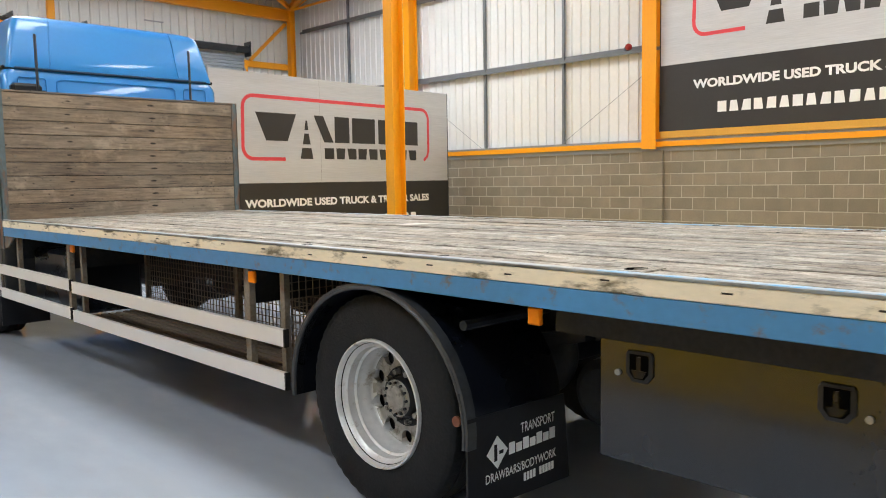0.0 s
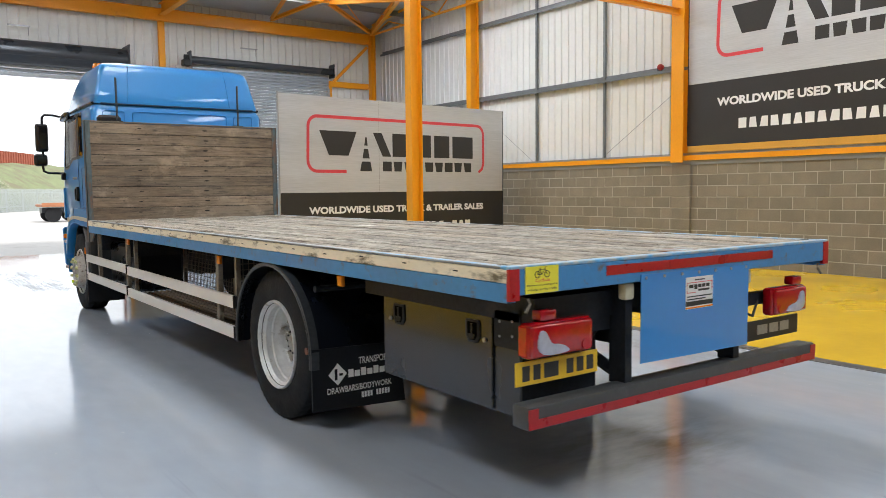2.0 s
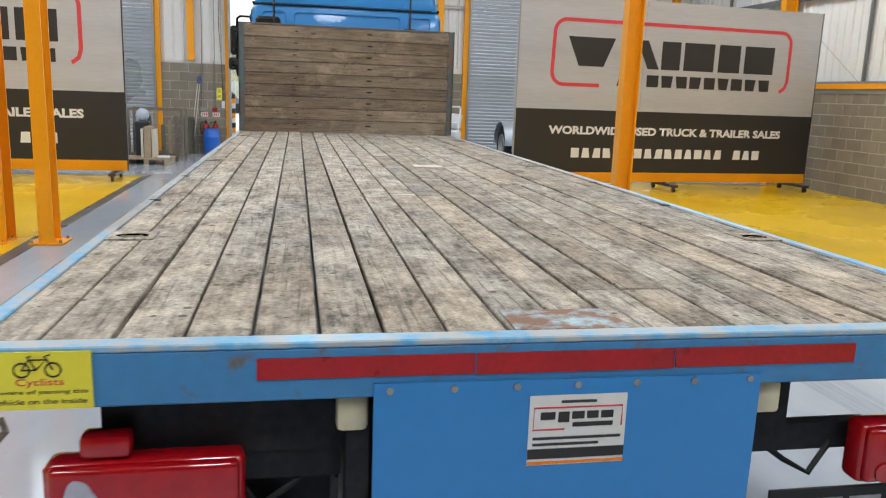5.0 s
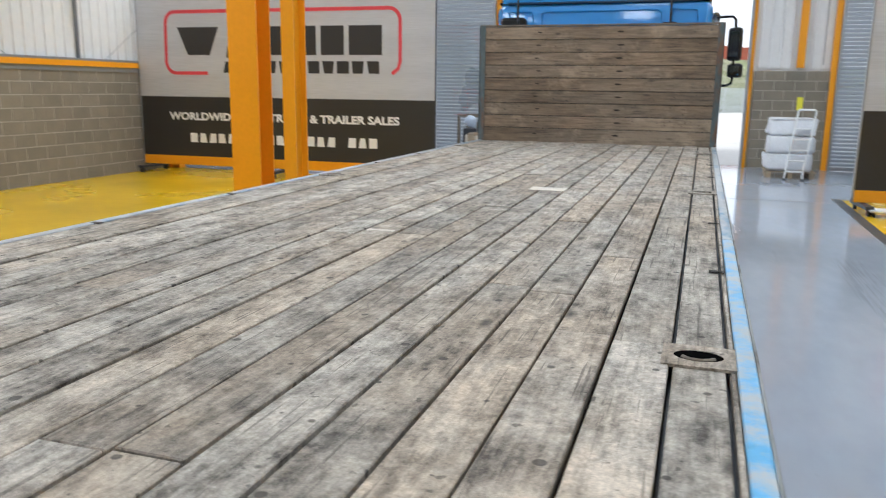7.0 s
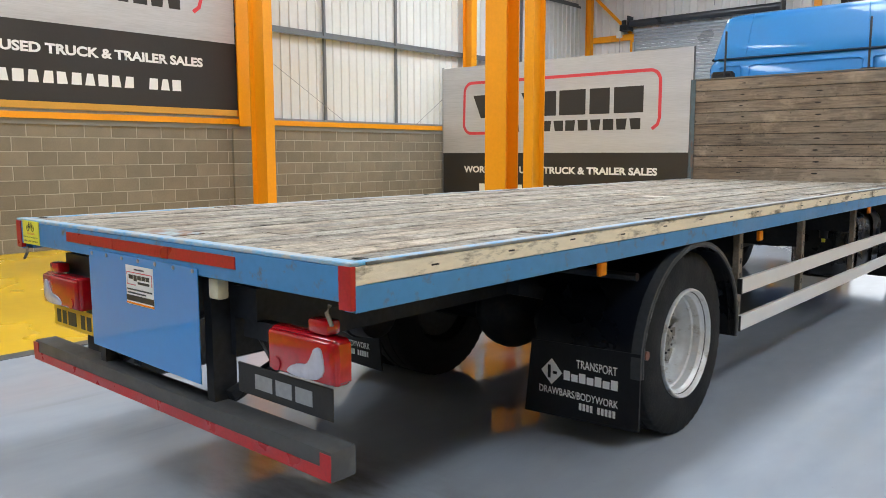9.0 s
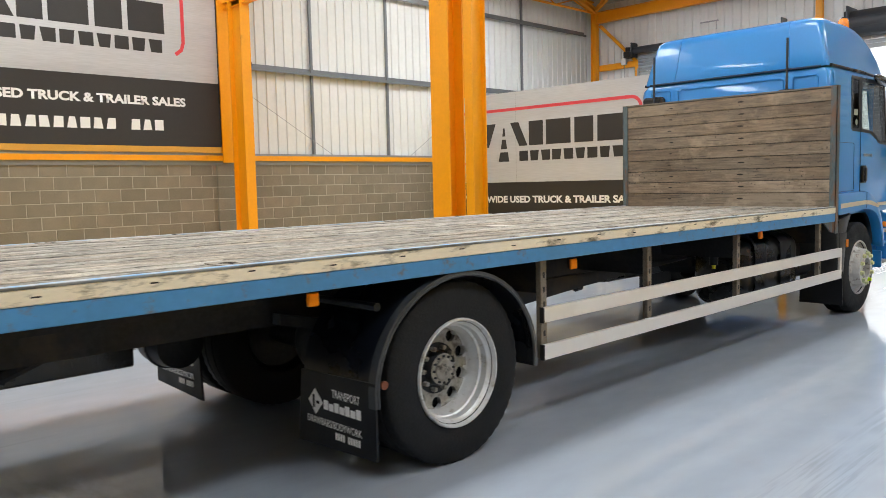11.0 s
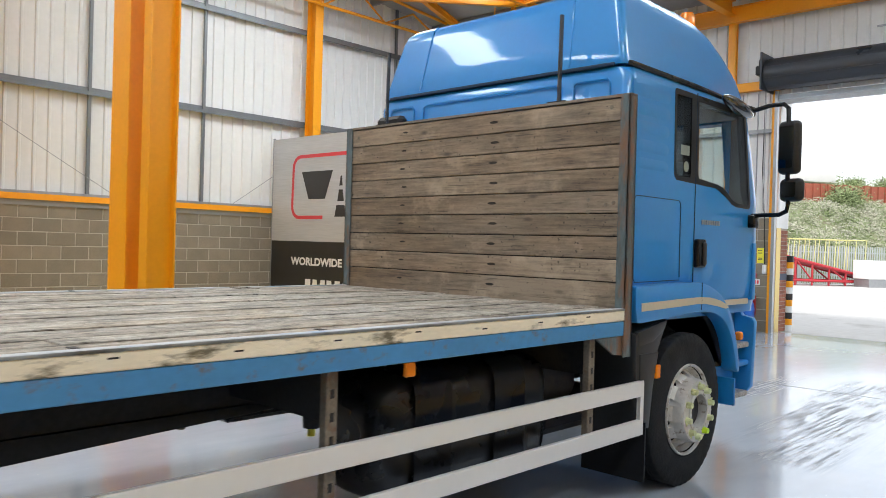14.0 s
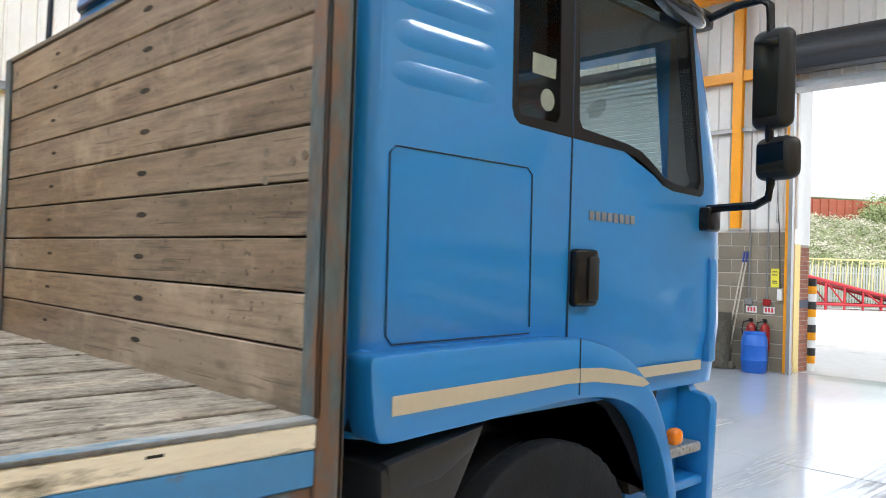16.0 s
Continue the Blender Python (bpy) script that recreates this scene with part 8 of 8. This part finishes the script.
lorry = thing("distant_lorry", *along(2, 16, 6.0), "white articulated lorry parked beyond the bank", "lorry")
for nm, s0, s1, d0, d1, z0, z1, m in (("trailer_box", 3.2, 14, 14.5, 17, 7.1, 9.2, M_WHITE), ("cab", 0.2, 2.6, 14.5, 17, 6.6, 9.0, M_WHITE), ("chassis", 0.3, 14, 15, 16.5, 6.2, 6.9, M_DARKSTEEL)):
    bm = Box(s0, s1, d0, d1, z0, z1, 0.15, seg=2)
    bmesh.ops.transform(bm, matrix=TF, verts=bm.verts)
    part(nm, bm, m, lorry)
bm = Box(0.15, 0.25, 14.7, 16.8, 7.9, 8.7)
bmesh.ops.transform(bm, matrix=TF, verts=bm.verts)
part("windscreen", bm, M_TRIM, lorry, smooth=False)

# red loading ramp with yellow hand rails, in front of the fence
M_RAMP = paint("red_ramp_paint", (0.42, 0.025, 0.035), 0.5, vary=0.12)
M_HRAIL = paint("yellow_hand_rail", (0.60, 0.57, 0.24), 0.5, vary=0.08)
ramp = thing("loading_ramp", *along(-2, -1.6, 0), "long red steel lattice loading ramp with yellow hand rails", "ramp")


def rbar(a, b_, r, m, nm):
    part(nm, Tube([along(*a), along(*b_)], r, 6), m, ramp)


S0, S1, Z0, Z1 = -5.0, 2.5, 1.74, 0.24
for d in (-2.2, -1.0):
    rbar((S0, d, Z0), (S1, d, Z1), 0.085, M_RAMP, "top_chord")
    rbar((S0, d, 0.28), (S1, d, 0.20), 0.07, M_RAMP, "bottom_chord")
    for k in range(8):
        f = k / 7.4
        rbar((S0 + (S1 - S0) * f, d, 0.0), (S0 + (S1 - S0) * f, d, Z0 + (Z1 - Z0) * f), 0.05, M_RAMP, "strut")
        if k % 2:
            rbar((S0 + (S1 - S0) * f, d, 0.26), (S0 + (S1 - S0) * (f - 1 / 7.4), d, Z0 + (Z1 - Z0) * (f - 1 / 7.4)), 0.04, M_RAMP, "brace")
    for k in range(11):
        sk = S0 + 0.62 * k
        rbar((sk, d, Z0 + (Z1 - Z0) * (sk - S0) / (S1 - S0)), (sk + 0.1, d, 2.36), 0.02, M_HRAIL, "rail_post")
    rbar((S0, d, 2.36), (1.4, d, 2.36), 0.022, M_HRAIL, "hand_rail")
bm = bmesh.new()
dk = [bm.verts.new(along(*p)) for p in ((S0, -2.2, Z0 + 0.05), (S0, -1.0, Z0 + 0.05), (S1, -1.0, Z1 + 0.05), (S1, -2.2, Z1 + 0.05), (S0, -2.2, Z0 - 0.01), (S0, -1.0, Z0 - 0.01), (S1, -1.0, Z1 - 0.01), (S1, -2.2, Z1 - 0.01))]
for f in ((0, 1, 2, 3), (7, 6, 5, 4), (0, 4, 5, 1), (1, 5, 6, 2), (2, 6, 7, 3), (3, 7, 4, 0)):
    bm.faces.new([dk[i] for i in f])
part("ramp_deck", bm, M_RAMP, ramp, smooth=False)
bm = Box(0.4, 1.7, -3.4, -2.3, 0.4, 1.35, 0.03)
bmesh.ops.transform(bm, matrix=TF, verts=bm.verts)
crate = solo("white_crate", bm, M_WHITE, "white plastic bulk crate in the yard", "crate")
bm = Box(0.45, 1.65, -3.35, -2.35, -0.012, 0.4)
bmesh.ops.transform(bm, matrix=TF, verts=bm.verts)
part("base_frame", bm, M_GALV, crate, smooth=False)

# parked car and flat trailer in the yard
M_CARP = paint("dark_blue_car_paint", (0.02, 0.03, 0.07), 0.25, coat=0.7, vary=0.05)
car = thing("parked_car", *along(4.6, -3.2, 0), "dark blue car parked by the fence", "car")
bm = bmesh.new()
prism(bm, [(2.6, 0.25), (6.8, 0.25), (6.85, 0.75), (6.1, 0.95), (5.4, 1.42), (3.7, 1.45), (2.95, 0.98), (2.55, 0.85)], "y", -4.1, -2.4, 0.08)
bmesh.ops.transform(bm, matrix=TF, verts=bm.verts)
part("body", bm, M_CARP, car)
bm = bmesh.new()
prism(bm, [(3.2, 0.98), (5.75, 0.98), (5.3, 1.36), (3.8, 1.38)], "y", -4.12, -2.38)
bmesh.ops.transform(bm, matrix=TF, verts=bm.verts)
part("window_band", bm, M_TRIM, car, smooth=False)
for s in (3.4, 6.0):
    for d in (-4.12, -2.55):
        bm = Cyl((s, d, 0.31), (s, d + 0.2, 0.31), 0.32, 20)
        bmesh.ops.transform(bm, matrix=TF, verts=bm.verts)
        part("wheel", bm, M_TYRE, car)
ftr = thing("flat_trailer", 5.3, 46, 0, "orange flat trailer parked across the yard", "trailer")
M_FLATBED = paint("faded_orange_trailer", (0.42, 0.17, 0.08), 0.6, vary=0.15)
part("bed", Box(4.0, 6.6, 45.4, 47.6, 0.85, 0.98, 0.02), M_FLATBED, ftr)
part("side_board", Box(4.0, 6.6, 45.38, 45.42, 0.95, 1.08), M_FLATBED, ftr, smooth=False)
for x in (4.6, 5.7):
    part("wheel", Cyl((x, 45.6, 0.4), (x, 45.85, 0.4), 0.41, 20), M_TYRE, ftr)
    part("wheel", Cyl((x, 47.1, 0.4), (x, 47.35, 0.4), 0.41, 20), M_TYRE, ftr)
part("chassis", Box(4.1, 6.5, 46.1, 46.9, 0.5, 0.8), M_DARKSTEEL, ftr, smooth=False)
# ---- blockwork pieces, last ----
blockwork(wall_east, (XE, YN, 0), -90, YN - YS, 9, lambda s: 5.3 < s < 17.3)
blockwork(wall_west, (XW, YS, 0), 90, YN - YS, 9, lambda s: 16.6 < s < 29.0)
blockwork(wall_north, (-3.95, YN, 0), 0, 1.65, 10, lambda s: True)
blockwork(wall_north, (2.17, YN, 0), 0, 1.65, 10, lambda s: True)
for y in (7.89, 1.12):
    pier(wall_east, XE - 0.058, y, -90)
for y in (7.03, 0.28):
    pier(wall_west, XW + 0.058, y, 90)
